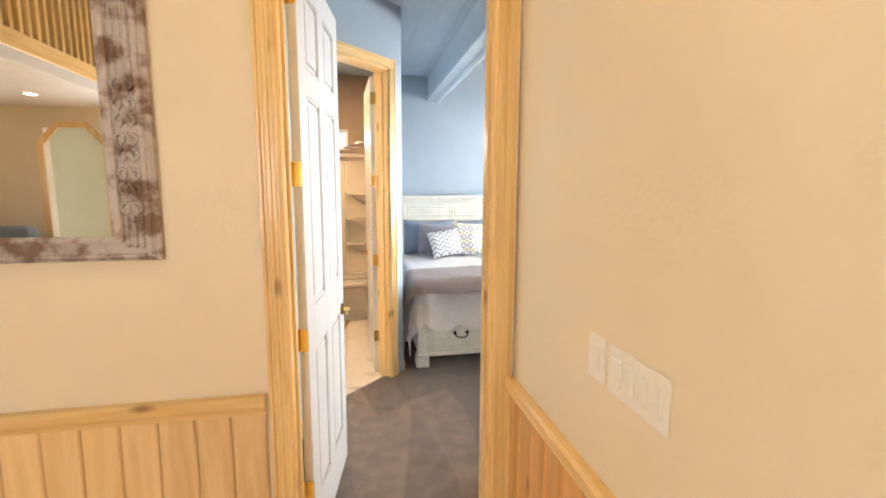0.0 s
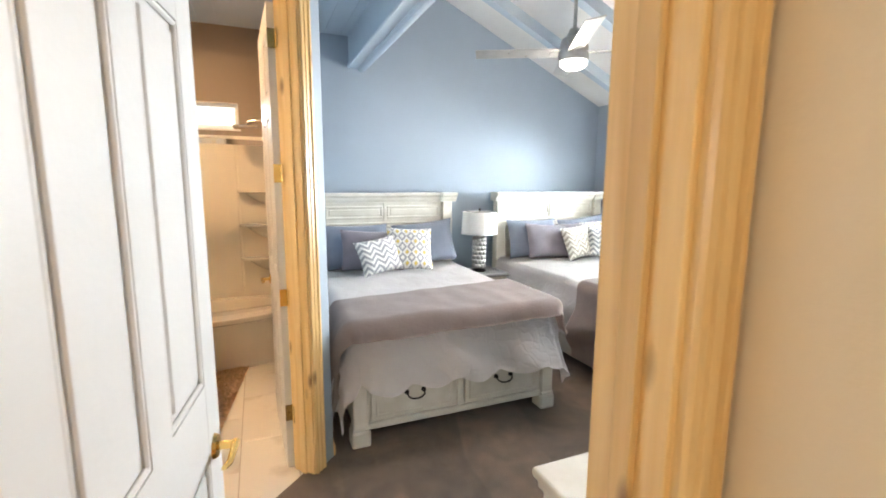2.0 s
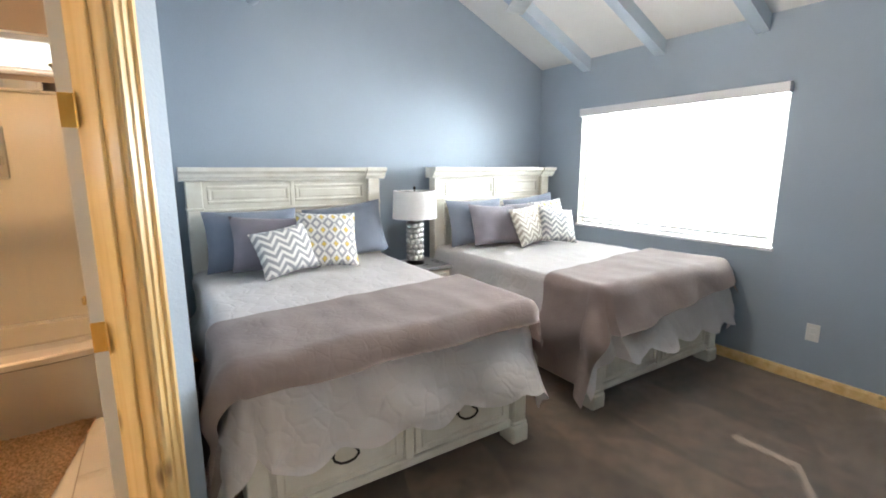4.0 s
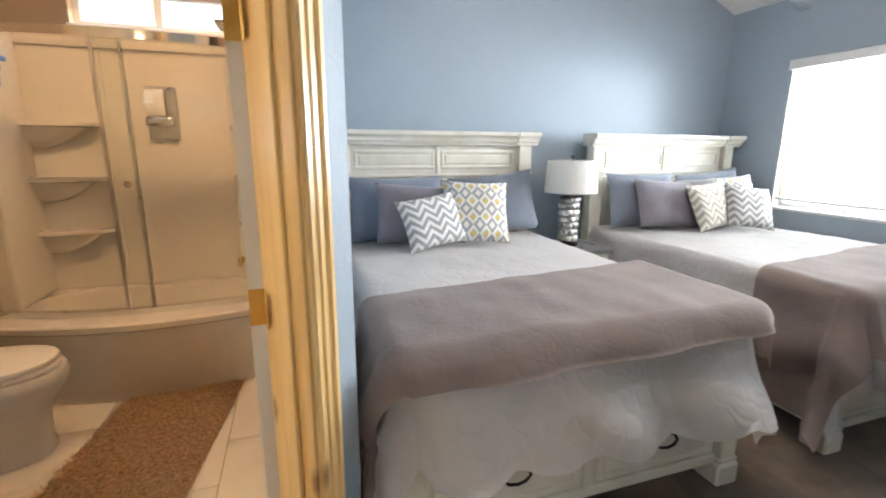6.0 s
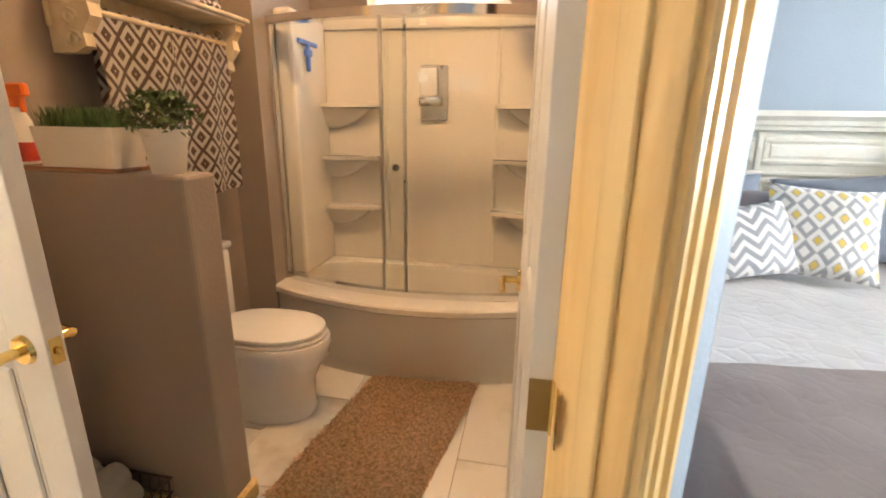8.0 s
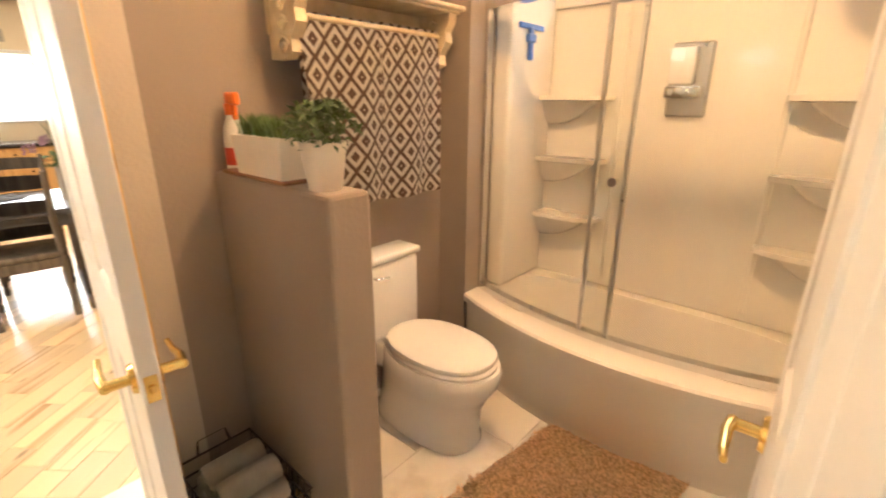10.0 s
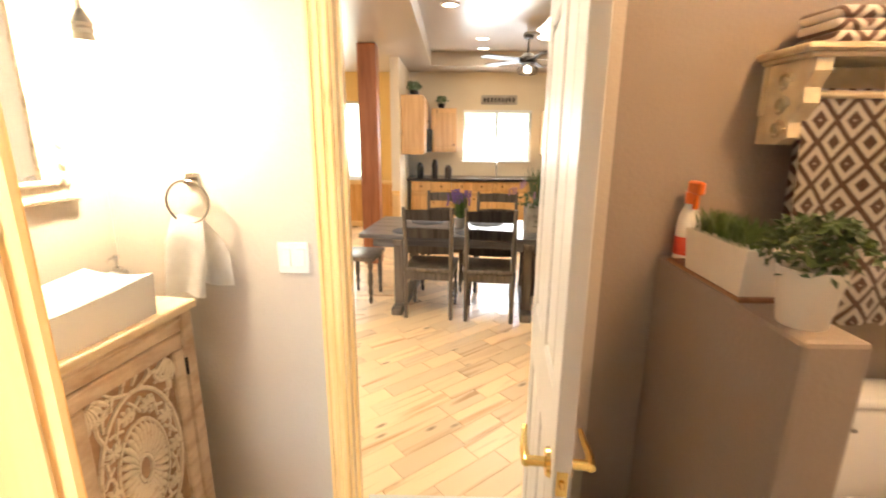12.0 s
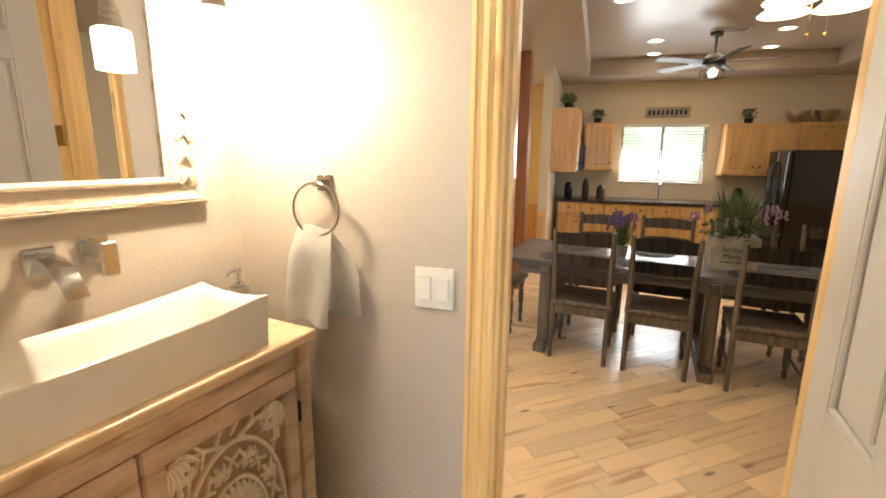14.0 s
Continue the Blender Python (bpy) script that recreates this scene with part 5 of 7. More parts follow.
# towel shelf
rack = thing("towel_shelf", Matrix.Translation((-1.419, 4.62, 1.58)), "cream wooden wall shelf with carved brackets and a rail", "towel shelf")
SHELF_PAINT = surface("distressed_cream_paint", (0.72, 0.60, 0.40), (0.58, 0.45, 0.27), 14, 0.5, bump=0.15, fine=60)
bm = bmesh.new()
bx(bm, 0, 0.215, -0.43, 0.43, 0.235, 0.255, 0.006)
bx(bm, 0, 0.20, -0.41, 0.41, 0.222, 0.236, 0.004)
part("top", bm, SHELF_PAINT, rack)
bm = bmesh.new()
bx(bm, 0, 0.016, -0.40, 0.40, 0.08, 0.222, 0.004)
part("back_board", bm, SHELF_PAINT, rack)
for y in (-0.39, 0.345):
    bm = bmesh.new()
    prism(bm, [(0, 0.222), (0.19, 0.222), (0.19, 0.19), (0.165, 0.15), (0.17, 0.11), (0.13, 0.06), (0.135, 0.02), (0.09, 0.0), (0, 0.0)], y, y + 0.045, "y")
    br = part("bracket", bm, SHELF_PAINT, rack)
    bm = bmesh.new()
    for k in range(3):
        cz = 0.04 + k * 0.065
        pts = [(0.03 + 0.012 * (5 - i * 0.35) * math.cos(i * 0.75) * 0.5 + 0.06, y - 0.003, cz + 0.012 * (5 - i * 0.35) * math.sin(i * 0.75) * 0.5) for i in range(11)]
        tube(bm, pts, 0.006, 6)
    part("scroll", bm, SHELF_PAINT, br, smooth=60)
bm = bmesh.new()
cyl(bm, (0.125, -0.37, 0.135), (0.125, 0.37, 0.135), 0.011, seg=12)
part("rail", bm, SHELF_PAINT, rack, smooth=40)


def hung_towel(y0, y1, z0, z1, x, name, label, material, wave=0.012, seed=0):
    bm = bmesh.new()
    def at(u, v):
        y = y0 + (y1 - y0) * u
        s = v * 2 - 1
        z = z1 + 0.016 * math.cos(s * 0.5 * math.pi) - (abs(s) ** 1.0) * (z1 - (z0 if s > 0 else z0 + 0.05))
        f = min(1, abs(s) * 3)
        return (x + math.copysign(0.017 * f, s) + wave * f * math.sin(u * 9 + seed + s) * (0.4 + abs(s)), y + 0.008 * math.sin(v * 7 + seed), z)
    sheet(bm, 24, 40, at, 0.007)
    return solid(name, bm, material, label, "towel", "bath towels", smooth=70)


hung_towel(4.27, 4.625, 1.05, 1.715, -1.294, "bath_towel", "brown and white diamond towel on the rail", DIAMOND_TOWEL, seed=1)
hung_towel(4.615, 4.955, 1.04, 1.719, -1.291, "bath_towel", "brown and white diamond towel on the rail", DIAMOND_TOWEL, seed=3)
for y, n in ((4.40, 3), (4.76, 3)):
    for k in range(n):
        bm = bmesh.new()
        bx(bm, -0.075, 0.075, -0.13, 0.13, k * 0.032, k * 0.032 + 0.031, 0.014, 3)
        for v in bm.verts:
            v.co.z += 0.006 * noise.noise((v.co.x * 14 + k, v.co.y * 14, y))
            v.co.z = max(v.co.z, 0.0)
        solid("folded_towel", bm, DIAMOND_TOWEL, "folded brown and white towel on the shelf", "towel", "folded towels", smooth=60, m=Matrix.Translation((-1.31, y, 1.836)))

# basket of rolled towels
bk = thing("towel_basket", Matrix.Translation((-1.19, 3.82, 0.006)), "dark wire basket on the bathroom floor", "basket")
bm = bmesh.new()
bx(bm, -0.215, 0.215, -0.135, 0.135, 0, 0.012, 0.004)
part("bottom", bm, WICKER, bk)
for z in (0.06, 0.12, 0.18):
    bm = bmesh.new()
    f = 1 + z * 0.3
    tube(bm, [(-0.21 * f, -0.13 * f, z), (0.21 * f, -0.13 * f, z), (0.21 * f, 0.13 * f, z), (-0.21 * f, 0.13 * f, z)], 0.005, 6, closed=True)
    part("hoop", bm, WICKER, bk)
for k in range(12):
    for s in (-1, 1):
        bm = bmesh.new()
        x = -0.2 + k * 0.4 / 11
        cyl(bm, (x, s * 0.13, 0.005), (x * 1.05, s * 0.137, 0.18), 0.003, seg=6)
        part("wire", bm, WICKER, bk)
bm = bmesh.new()
tube(bm, [(-0.222, -0.06, 0.18), (-0.235, -0.05, 0.235), (-0.235, 0.05, 0.235), (-0.222, 0.06, 0.18)], 0.006, 6)
part("handle", bm, WICKER, bk)


def rolled_towel(m):
    bm = bmesh.new()
    pts = []
    for i in range(60):
        a = i * 0.34
        r = 0.012 + 0.0019 * i * 0.34 * 1.05
        pts.append((r * math.cos(a), r * math.sin(a)))
    g = []
    for y in (-0.10, -0.085, 0.085, 0.10):
        k = 0.93 if abs(y) > 0.09 else 1.0
        g.append([bm.verts.new((p[0] * k, y, p[1] * k)) for p in pts])
    fs = []
    for a, b in zip(g, g[1:]):
        for i in range(len(pts) - 1):
            fs.append(bm.faces.new((a[i], a[i + 1], b[i + 1], b[i])))
    bmesh.ops.solidify(bm, geom=fs, thickness=0.008)
    return solid("rolled_towel", bm, TERRY, "rolled cream terry towel in the basket", "towel", "rolled towels", smooth=60, m=m)


for i, (x, z) in enumerate(((-0.15, 0.07), (-0.05, 0.07), (0.05, 0.07), (0.15, 0.07), (-0.10, 0.145), (0.0, 0.145), (0.10, 0.145), (-0.05, 0.21), (0.06, 0.205))):
    rolled_towel(Matrix.Translation((-1.19 + x, 3.82, z)) @ Matrix.Rotation(radians(37 * i), 4, "Y"))

bin_ = thing("wire_bin", Matrix.Translation((-1.12, 4.99, 0.006)), "small metal wire waste bin beside the tub", "bin")
for z, r in ((0.0, 0.07), (0.12, 0.08), (0.25, 0.09)):
    bm = bmesh.new()
    tube(bm, [(r * math.cos(a * math.pi / 12), r * math.sin(a * math.pi / 12), z + 0.004) for a in range(24)], 0.004, 6, closed=True)
    part("hoop", bm, NICKEL, bin_, smooth=50)
for k in range(20):
    a = k * math.pi / 10
    bm = bmesh.new()
    cyl(bm, (0.07 * math.cos(a), 0.07 * math.sin(a), 0.002), (0.09 * math.cos(a), 0.09 * math.sin(a), 0.25), 0.002, seg=5)
    part("wire", bm, NICKEL, bin_)

# warm ceiling light over the tub
cl = thing("ceiling_light", Matrix.Translation((-0.40, 4.45, 2.92)), "round flush ceiling light with a white glass", "ceiling light")
bm = bmesh.new()
lathe(bm, [(0.0, 0.0), (0.15, 0.0), (0.15, -0.03), (0.14, -0.035), (0.0, -0.035)], 32)
part("rim", bm, NICKEL, cl, smooth=40)
bm = bmesh.new()
lathe(bm, [(0.135, -0.036), (0.12, -0.06), (0.07, -0.08), (0.0, -0.086)], 32)
part("diffuser", bm, glow("lit_diffuser", (1.0, 0.78, 0.48), 8.0), cl, smooth=60)
lamp("ceiling_light_bulb", "AREA", look((-0.40, 4.45, 2.82), (-0.40, 4.45, 0)), 32, (1.0, 0.59, 0.28), 0.22)

# ---- vanity ----
VX0, VX1, VYB, VYF, VZ = -1.345, -0.45, 2.162, 2.445, 1.075
van = thing("vanity", VANITY_TURN, "whitewashed carved wooden vanity with two doors", "vanity")
bm = bmesh.new()
bx(bm, VX0 - 0.012, VX1 + 0.01, VYB, VYF + 0.015, VZ - 0.028, VZ, 0.006, 2)
part("top", bm, TAN_TOP, van, "limed wood top")
bm = bmesh.new()
bx(bm, VX0 + 0.01, VX1, VYB, VYF - 0.03, 0.05, VZ - 0.028)
part("carcass", bm, CHALK_WOOD, van)
bm = bmesh.new()
bx(bm, VX0, VX0 + 0.05, VYF - 0.04, VYF, 0, VZ - 0.028, 0.006)
bx(bm, VX1 - 0.05, VX1, VYF - 0.04, VYF, 0, VZ - 0.028, 0.006)
bx(bm, VX0 + 0.05, VX1 - 0.05, VYF - 0.035, VYF - 0.004, VZ - 0.09, VZ - 0.028, 0.004)
bx(bm, VX0 + 0.05, VX1 - 0.05, VYF - 0.032, VYF + 0.002, VZ - 0.052, VZ - 0.040, 0.004)
bx(bm, VX0 + 0.05, VX1 - 0.05, VYF - 0.035, VYF - 0.004, 0.05, 0.12, 0.004)
part("face_frame", bm, CHALK_FRAME, van)
dw = (VX1 - VX0 - 0.10) / 2
for k in range(2):
    x0 = VX0 + 0.052 + k * dw
    x1 = x0 + dw - 0.004
    z0, z1 = 0.125, VZ - 0.094
    bm = bmesh.new()
    bx(bm, x0 + 0.002, x1 - 0.002, VYF - 0.034, VYF - 0.0285, z0 + 0.002, z1 - 0.002)
    dr = part("door", bm, CHALK_FRAME, van)
    for nm, a0, a1, c0, c1 in (("rail", x0, x1, z1 - 0.05, z1), ("rail", x0, x1, z0, z0 + 0.05), ("stile", x0, x0 + 0.045, z0 + 0.05, z1 - 0.05), ("stile", x1 - 0.045, x1, z0 + 0.05, z1 - 0.05)):
        bm = bmesh.new()
        bx(bm, a0, a1, VYF - 0.028, VYF - 0.002, c0, c1, 0.005)
        part(nm, bm, CHALK_FRAME, dr)
    bm = bmesh.new()
    bx(bm, x0 + 0.04, x1 - 0.04, VYF - 0.028, VYF - 0.018, z0 + 0.045, z1 - 0.045)
    part("panel", bm, CHALK_GROUND, dr)
    def relief(b, pts, r, seg, closed=False):
        tube(b, pts, [q * 1.1 for q in r] if isinstance(r, list) else r * 1.0, seg, closed=closed)
    # carved medallion with rings, petals, blossoms and corner scrolls
    bm = bmesh.new()
    cx, cz, y = (x0 + x1) / 2, z1 - 0.05 - 0.30, VYF - 0.016
    R = (x1 - x0) / 2 - 0.05
    def P(r, a, yy=0.0):
        return (cx + r * R * math.cos(a), y + yy, cz + r * R * math.sin(a) * 1.78)
    for r, w in ((0.97, 0.007), (0.60, 0.006), (0.16, 0.006)):
        relief(bm, [P(r, i * math.pi / 28) for i in range(56)], w, 6, closed=True)
    for i in range(30):
        a = i * 2 * math.pi / 30
        relief(bm, [P(0.20, a), P(0.36, a + 0.04, 0.003), P(0.50, a, 0.003), P(0.57, a - 0.03)], [0.004, 0.008, 0.0085, 0.003], 6)
    for i in range(10):
        a = i * 2 * math.pi / 10
        c = P(0.78, a)
        for q in range(6):
            b = q * math.pi / 3
            relief(bm, [c, (c[0] + 0.018 * math.cos(b), y + 0.004, c[2] + 0.018 * math.sin(b)), (c[0] + 0.026 * math.cos(b), y, c[2] + 0.026 * math.sin(b))], [0.004, 0.007, 0.003], 5)
        relief(bm, [P(0.68 + 0.2 * t, a + 0.12 + 0.34 * t + 0.05 * math.sin(9 * t)) for t in (0, 0.25, 0.5, 0.75, 1)], 0.0055, 5)
        relief(bm, [P(0.90 - 0.2 * t, a + 0.14 + 0.3 * t) for t in (0, 0.3, 0.6, 1)], 0.0045, 5)
    for sx in (-1, 1):
        for s in (-1, 1):
            ox, oz = cx + sx * (R - 0.01), (z0 + z1) / 2 + s * ((z1 - z0) / 2 - 0.065)
            for rr in (0.034, 0.022):
                relief(bm, [(ox - sx * (0.02 + rr * (1 - i * 0.07) * math.cos(i * 0.6)), y, oz - s * (0.03 + rr * (1 - i * 0.07) * math.sin(i * 0.6))) for i in range(11)], 0.0055, 5)
            relief(bm, [(ox - sx * 0.02, y, oz - s * 0.01), (ox - sx * 0.07, y, oz - s * 0.012), (ox - sx * 0.12, y, oz - s * 0.03)], 0.006, 5)
            relief(bm, [(ox - sx * 0.01, y, oz - s * 0.02), (ox - sx * 0.012, y, oz - s * 0.09), (ox - sx * 0.03, y, oz - s * 0.14)], 0.006, 5)
    for sx in (-1, 1):
        for s in (-1, 1):
            ox, oz = cx + sx * (R + 0.002), (z0 + z1) / 2 + s * ((z1 - z0) / 2 - 0.05)
            for i in range(6):
                a, q = 0.1 + i * 0.27, 0.055 + 0.025 * abs(i - 2.5) / 2.5
                relief(bm, [(ox - sx * t * q * math.cos(a + 0.35 * t), y + 0.002, oz - s * t * q * 1.25 * math.sin(a + 0.35 * t)) for t in (0.25, 0.5, 0.75, 1)], [0.004, 0.008, 0.007, 0.002], 5)
    for i in range(24):
        a = i * 2 * math.pi / 24
        relief(bm, [P(1.04, a), P(1.16, a + 0.10, 0.002), P(1.28, a + 0.04)], [0.004, 0.007, 0.003], 5) if abs(math.cos(a)) < 0.72 else None
    part("carving", bm, CHALK_WOOD, dr, "carved flower medallion", smooth=60)
    for z in (z0 + 0.12, z1 - 0.12):
        bm = bmesh.new()
        hx = x0 - 0.002 if k == 0 else x1 + 0.002
        bx(bm, hx - 0.005, hx + 0.005, VYF - 0.004, VYF + 0.003, z - 0.03, z + 0.03, 0.002)
        part("hinge", bm, BLACK_IRON, dr)

sink = thing("vessel_sink", VANITY_TURN @ Matrix.Translation((-0.87, 2.318, VZ)), "white rectangular vessel sink with a curved rim", "sink")
bm = bmesh.new()
def rim(u):
    return 0.094 + 0.02 * abs(2 * u - 1) ** 1.9
def sk(u, v):
    x = (u - 0.5) * 0.71
    y = (v - 0.5) * 0.235
    e = min(u, 1 - u) * 0.71
    f = min(v, 1 - v) * 0.235
    d = min(e, f * 1.1)
    top = rim(u) + 0.012 * abs(2 * v - 1) ** 2
    k = min(1.0, max(0.0, (d - 0.008) / 0.075))
    k = k * k * (3 - 2 * k)
    return (x, y, top - k * (top - 0.03))
g = sheet(bm, 48, 24, sk)
edge = [g[i][0] for i in range(49)] + [g[48][j] for j in range(1, 25)] + [g[i][24] for i in range(47, -1, -1)] + [g[0][j] for j in range(23, 0, -1)]
low = [bm.verts.new((v.co.x * 0.985, v.co.y * 0.97, 0.0)) for v in edge]
n = len(edge)
for i in range(n):
    bm.faces.new((edge[i], edge[(i + 1) % n], low[(i + 1) % n], low[i]))
bm.faces.new(low)
part("basin", bm, PORCELAIN, sink, smooth=35)
bm = bmesh.new()
lathe(bm, [(0.0, 0.031), (0.022, 0.031), (0.022, 0.036), (0.0, 0.037)], 20)
part("drain", bm, CHROME, sink, smooth=40)

faucet = thing("wall_faucet", VANITY_TURN @ Matrix.Translation((-0.91, 2.161, 1.315)), "chrome wall-mounted waterfall faucet with square plates", "faucet")
bm = bmesh.new()
bx(bm, -0.028, 0.028, 0, 0.012, -0.028, 0.028, 0.003)
part("spout_plate", bm, CHROME, faucet)
bm = bmesh.new()
sheet(bm, 14, 2, lambda u, v: ((v - 0.5) * 0.04, 0.01 + 0.125 * u, 0.012 + 0.008 * math.sin(u * 2.2) - 0.075 * u ** 2.4), 0.012)
part("spout", bm, CHROME, faucet, smooth=30)
bm = bmesh.new()
bx(bm, -0.125, -0.069, 0, 0.014, -0.018, 0.038, 0.003)
bx(bm, -0.112, -0.082, 0.012, 0.06, -0.005, 0.025, 0.004)
part("valve", bm, CHROME, faucet)
bm = bmesh.new()
bx(bm, -0.114, -0.080, 0.055, 0.068, -0.045, 0.03, 0.004)
part("lever", bm, CHROME, faucet)

soap = thing("soap_pump", VANITY_TURN @ Matrix.Translation((-1.315, 2.225, VZ)), "chrome and glass soap pump on the vanity", "soap dispenser")
bm = bmesh.new()
lathe(bm, [(0.026, 0), (0.028, 0.004), (0.028, 0.085), (0.024, 0.092), (0.0, 0.092)], 20)
part("bottle", bm, NICKEL, soap, smooth=40)
bm = bmesh.new()
lathe(bm, [(0.014, 0.09), (0.014, 0.105), (0.005, 0.108), (0.005, 0.13), (0.010, 0.132), (0.010, 0.145), (0.0, 0.147)], 14)
tube(bm, [(0, 0, 0.14), (0.03, 0.005, 0.141), (0.042, 0.007, 0.132)], 0.004, 6)
part("pump", bm, CHROME, soap, smooth=40)


def carved_mirror(name, m, w, h, fw, fh, material, label):
    """A heavy carved frame round a mirror: local x across, z up, y out of the wall."""
    d = thing(name, m, label, "mirror")
    bm = bmesh.new()
    bx(bm, fw * 0.8, w - fw * 0.8, 0.012, 0.016, fh * 0.8, h - fh * 0.8)
    part("mirror_glass", bm, MIRROR, d, "silvered mirror glass")
    bm = bmesh.new()
    bx(bm, 0.01, w - 0.01, 0, 0.011, 0.01, h - 0.01)
    part("backing", bm, material, d)
    # rails above and below are plain mouldings; the stiles carry scrolls between fluted lengths
    prof = [(0, 0.0), (0, 0.022), (0.08, 0.032), (0.13, 0.025), (0.17, 0.031), (0.26, 0.030), (0.30, 0.021), (0.74, 0.021), (0.78, 0.034), (0.88, 0.036), (0.93, 0.028), (1, 0.024), (1, 0.0)]
    mats = [Matrix.Identity(4), Matrix.Translation((w, 0, 0)) @ Matrix.Rotation(radians(-90), 4, "Y"),
            Matrix.Translation((w, 0, h)) @ Matrix.Rotation(radians(180), 4, "Y"), Matrix.Translation((0, 0, h)) @ Matrix.Rotation(radians(90), 4, "Y")]
    for side in range(4):
        flat = side in (0, 2)
        L, deep, mitre = (w, fh, fw) if flat else (h, fw, fh)
        bm = bmesh.new()
        lo = [bm.verts.new((a * mitre, b, a * deep)) for a, b in prof]
        hi = [bm.verts.new((L - a * mitre, b, a * deep)) for a, b in prof]
        k = len(prof)
        for i in range(k):
            bm.faces.new((lo[i], lo[(i + 1) % k], hi[(i + 1) % k], hi[i]))
        rail = part("frame_rail", bm, material, d, m=mats[side])
        if flat:
            continue
        bm = bmesh.new()
        mid, half = fw * 0.52, fw * 0.20
        n = int((L - 0.08) / 0.052)
        for i in range(n):
            u = 0.04 + (L - 0.08) * (i + 0.5) / n
            if i % 14 > 7:
                for q in (-1, 0, 1):
                    bx(bm, u - 0.025, u + 0.025, 0.018, 0.028, mid + q * half * 0.75 - half * 0.26, mid + q * half * 0.75 + half * 0.26, 0.004)
                continue
            for s in (-1, 1):
                tube(bm, [(u + 0.019 * (1 - j * 0.075) * math.cos(j * 0.62) * (1 if i % 2 else -1), 0.026, mid + s * (half * 0.52 + 0.019 * (1 - j * 0.075) * math.sin(j * 0.62))) for j in range(11)], 0.0058, 6)
                tube(bm, [(u - 0.02, 0.024, mid), (u, 0.031, mid + s * 0.008), (u + 0.024, 0.025, mid + s * 0.017)], [0.004, 0.009, 0.003], 6)
        part("carving", bm, material, rail, smooth=60)
    return d


carved_mirror("bath_mirror", VANITY_TURN @ Matrix.Translation((-1.276, 2.161, 1.404)), 0.82, 1.15, 0.108, 0.066, CHALK_WOOD, "bathroom mirror in a whitewashed carved wooden frame")

BULB = glow("lit_bulb", (1.0, 0.80, 0.50), 60.0)
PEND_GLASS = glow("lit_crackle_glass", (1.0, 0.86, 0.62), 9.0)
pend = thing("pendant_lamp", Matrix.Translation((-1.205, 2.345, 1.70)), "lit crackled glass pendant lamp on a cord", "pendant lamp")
bm = bmesh.new()
cyl(bm, (0, 0, 0.20), (0, 0, 1.21), 0.004, seg=8)
part("cord", bm, NICKEL, pend)
bm = bmesh.new()
lathe(bm, [(0.022, 0.125), (0.024, 0.14), (0.021, 0.148), (0.024, 0.156), (0.021, 0.164), (0.024, 0.172), (0.02, 0.18), (0.008, 0.205), (0.0, 0.206)], 18)
part("socket", bm, NICKEL, pend, smooth=30)
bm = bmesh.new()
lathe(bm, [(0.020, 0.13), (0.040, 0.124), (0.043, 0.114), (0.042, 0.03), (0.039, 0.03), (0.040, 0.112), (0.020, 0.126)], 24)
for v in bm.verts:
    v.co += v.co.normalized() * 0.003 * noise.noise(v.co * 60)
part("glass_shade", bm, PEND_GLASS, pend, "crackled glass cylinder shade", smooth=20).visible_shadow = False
bm = bmesh.new()
bmesh.ops.create_icosphere(bm, subdivisions=2, radius=0.018, matrix=Matrix.Translation((0, 0, 0.075)))
part("bulb", bm, BULB, pend, smooth=60)
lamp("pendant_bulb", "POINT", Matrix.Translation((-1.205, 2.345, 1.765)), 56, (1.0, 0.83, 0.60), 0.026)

ring = thing("towel_ring", Matrix.Translation((-1.419, 2.462, 1.455)), "chrome towel ring on the bathroom wall", "towel ring")
bm = bmesh.new()
bx(bm, 0, 0.012, -0.022, 0.022, -0.022, 0.022, 0.003)
cyl(bm, (0.01, 0, 0), (0.05, 0, 0), 0.008, seg=12)
part("post", bm, CHROME, ring, smooth=40)
bm = bmesh.new()
tube(bm, [(0.05, 0.068 * math.sin(a * math.pi / 16), -0.066 + 0.068 * math.cos(a * math.pi / 16)) for a in range(32)], 0.0045, 8, closed=True)
part("ring", bm, CHROME, ring, smooth=60)
bm = bmesh.new()
def tw(u, v):
    s = v * 2 - 1
    y = 2.455 + (u - 0.5) * (0.10 + 0.03 * min(1, abs(s) * 3))
    z = 1.345 - abs(s) * (0.262 if s > 0 else 0.235)
    return (-1.369 + math.copysign(0.016 * min(1, abs(s) * 4), s) + 0.012 * math.sin(u * 7 + s * 2) * abs(s), y + (0.05 * min(1, abs(s) * 2) if s < 0 else -0.025 * abs(s)), z + 0.006 * math.sin(u * 5))
sheet(bm, 20, 40, tw, 0.007)
solid("hand_towel", bm, WHITE_TERRY, "white hand towel through the ring", "towel", smooth=70)
wall_plate("light_switch", Matrix.Translation((-1.419, 2.769, 1.198)) @ Matrix.Rotation(radians(-90), 4, "Z"), 0.105, 0.108, [(-0.024, 0, 0.032, 0.062), (0.024, 0, 0.032, 0.062)], "white double rocker switch beside the doorway", "light switch")
skirting("baseboard_bath_door", (-1.419, 2.17), (-1.419, 2.85), -1)
skirting("baseboard_towel_wall", (-1.419, 3.75), (-1.419, 3.97), -1)
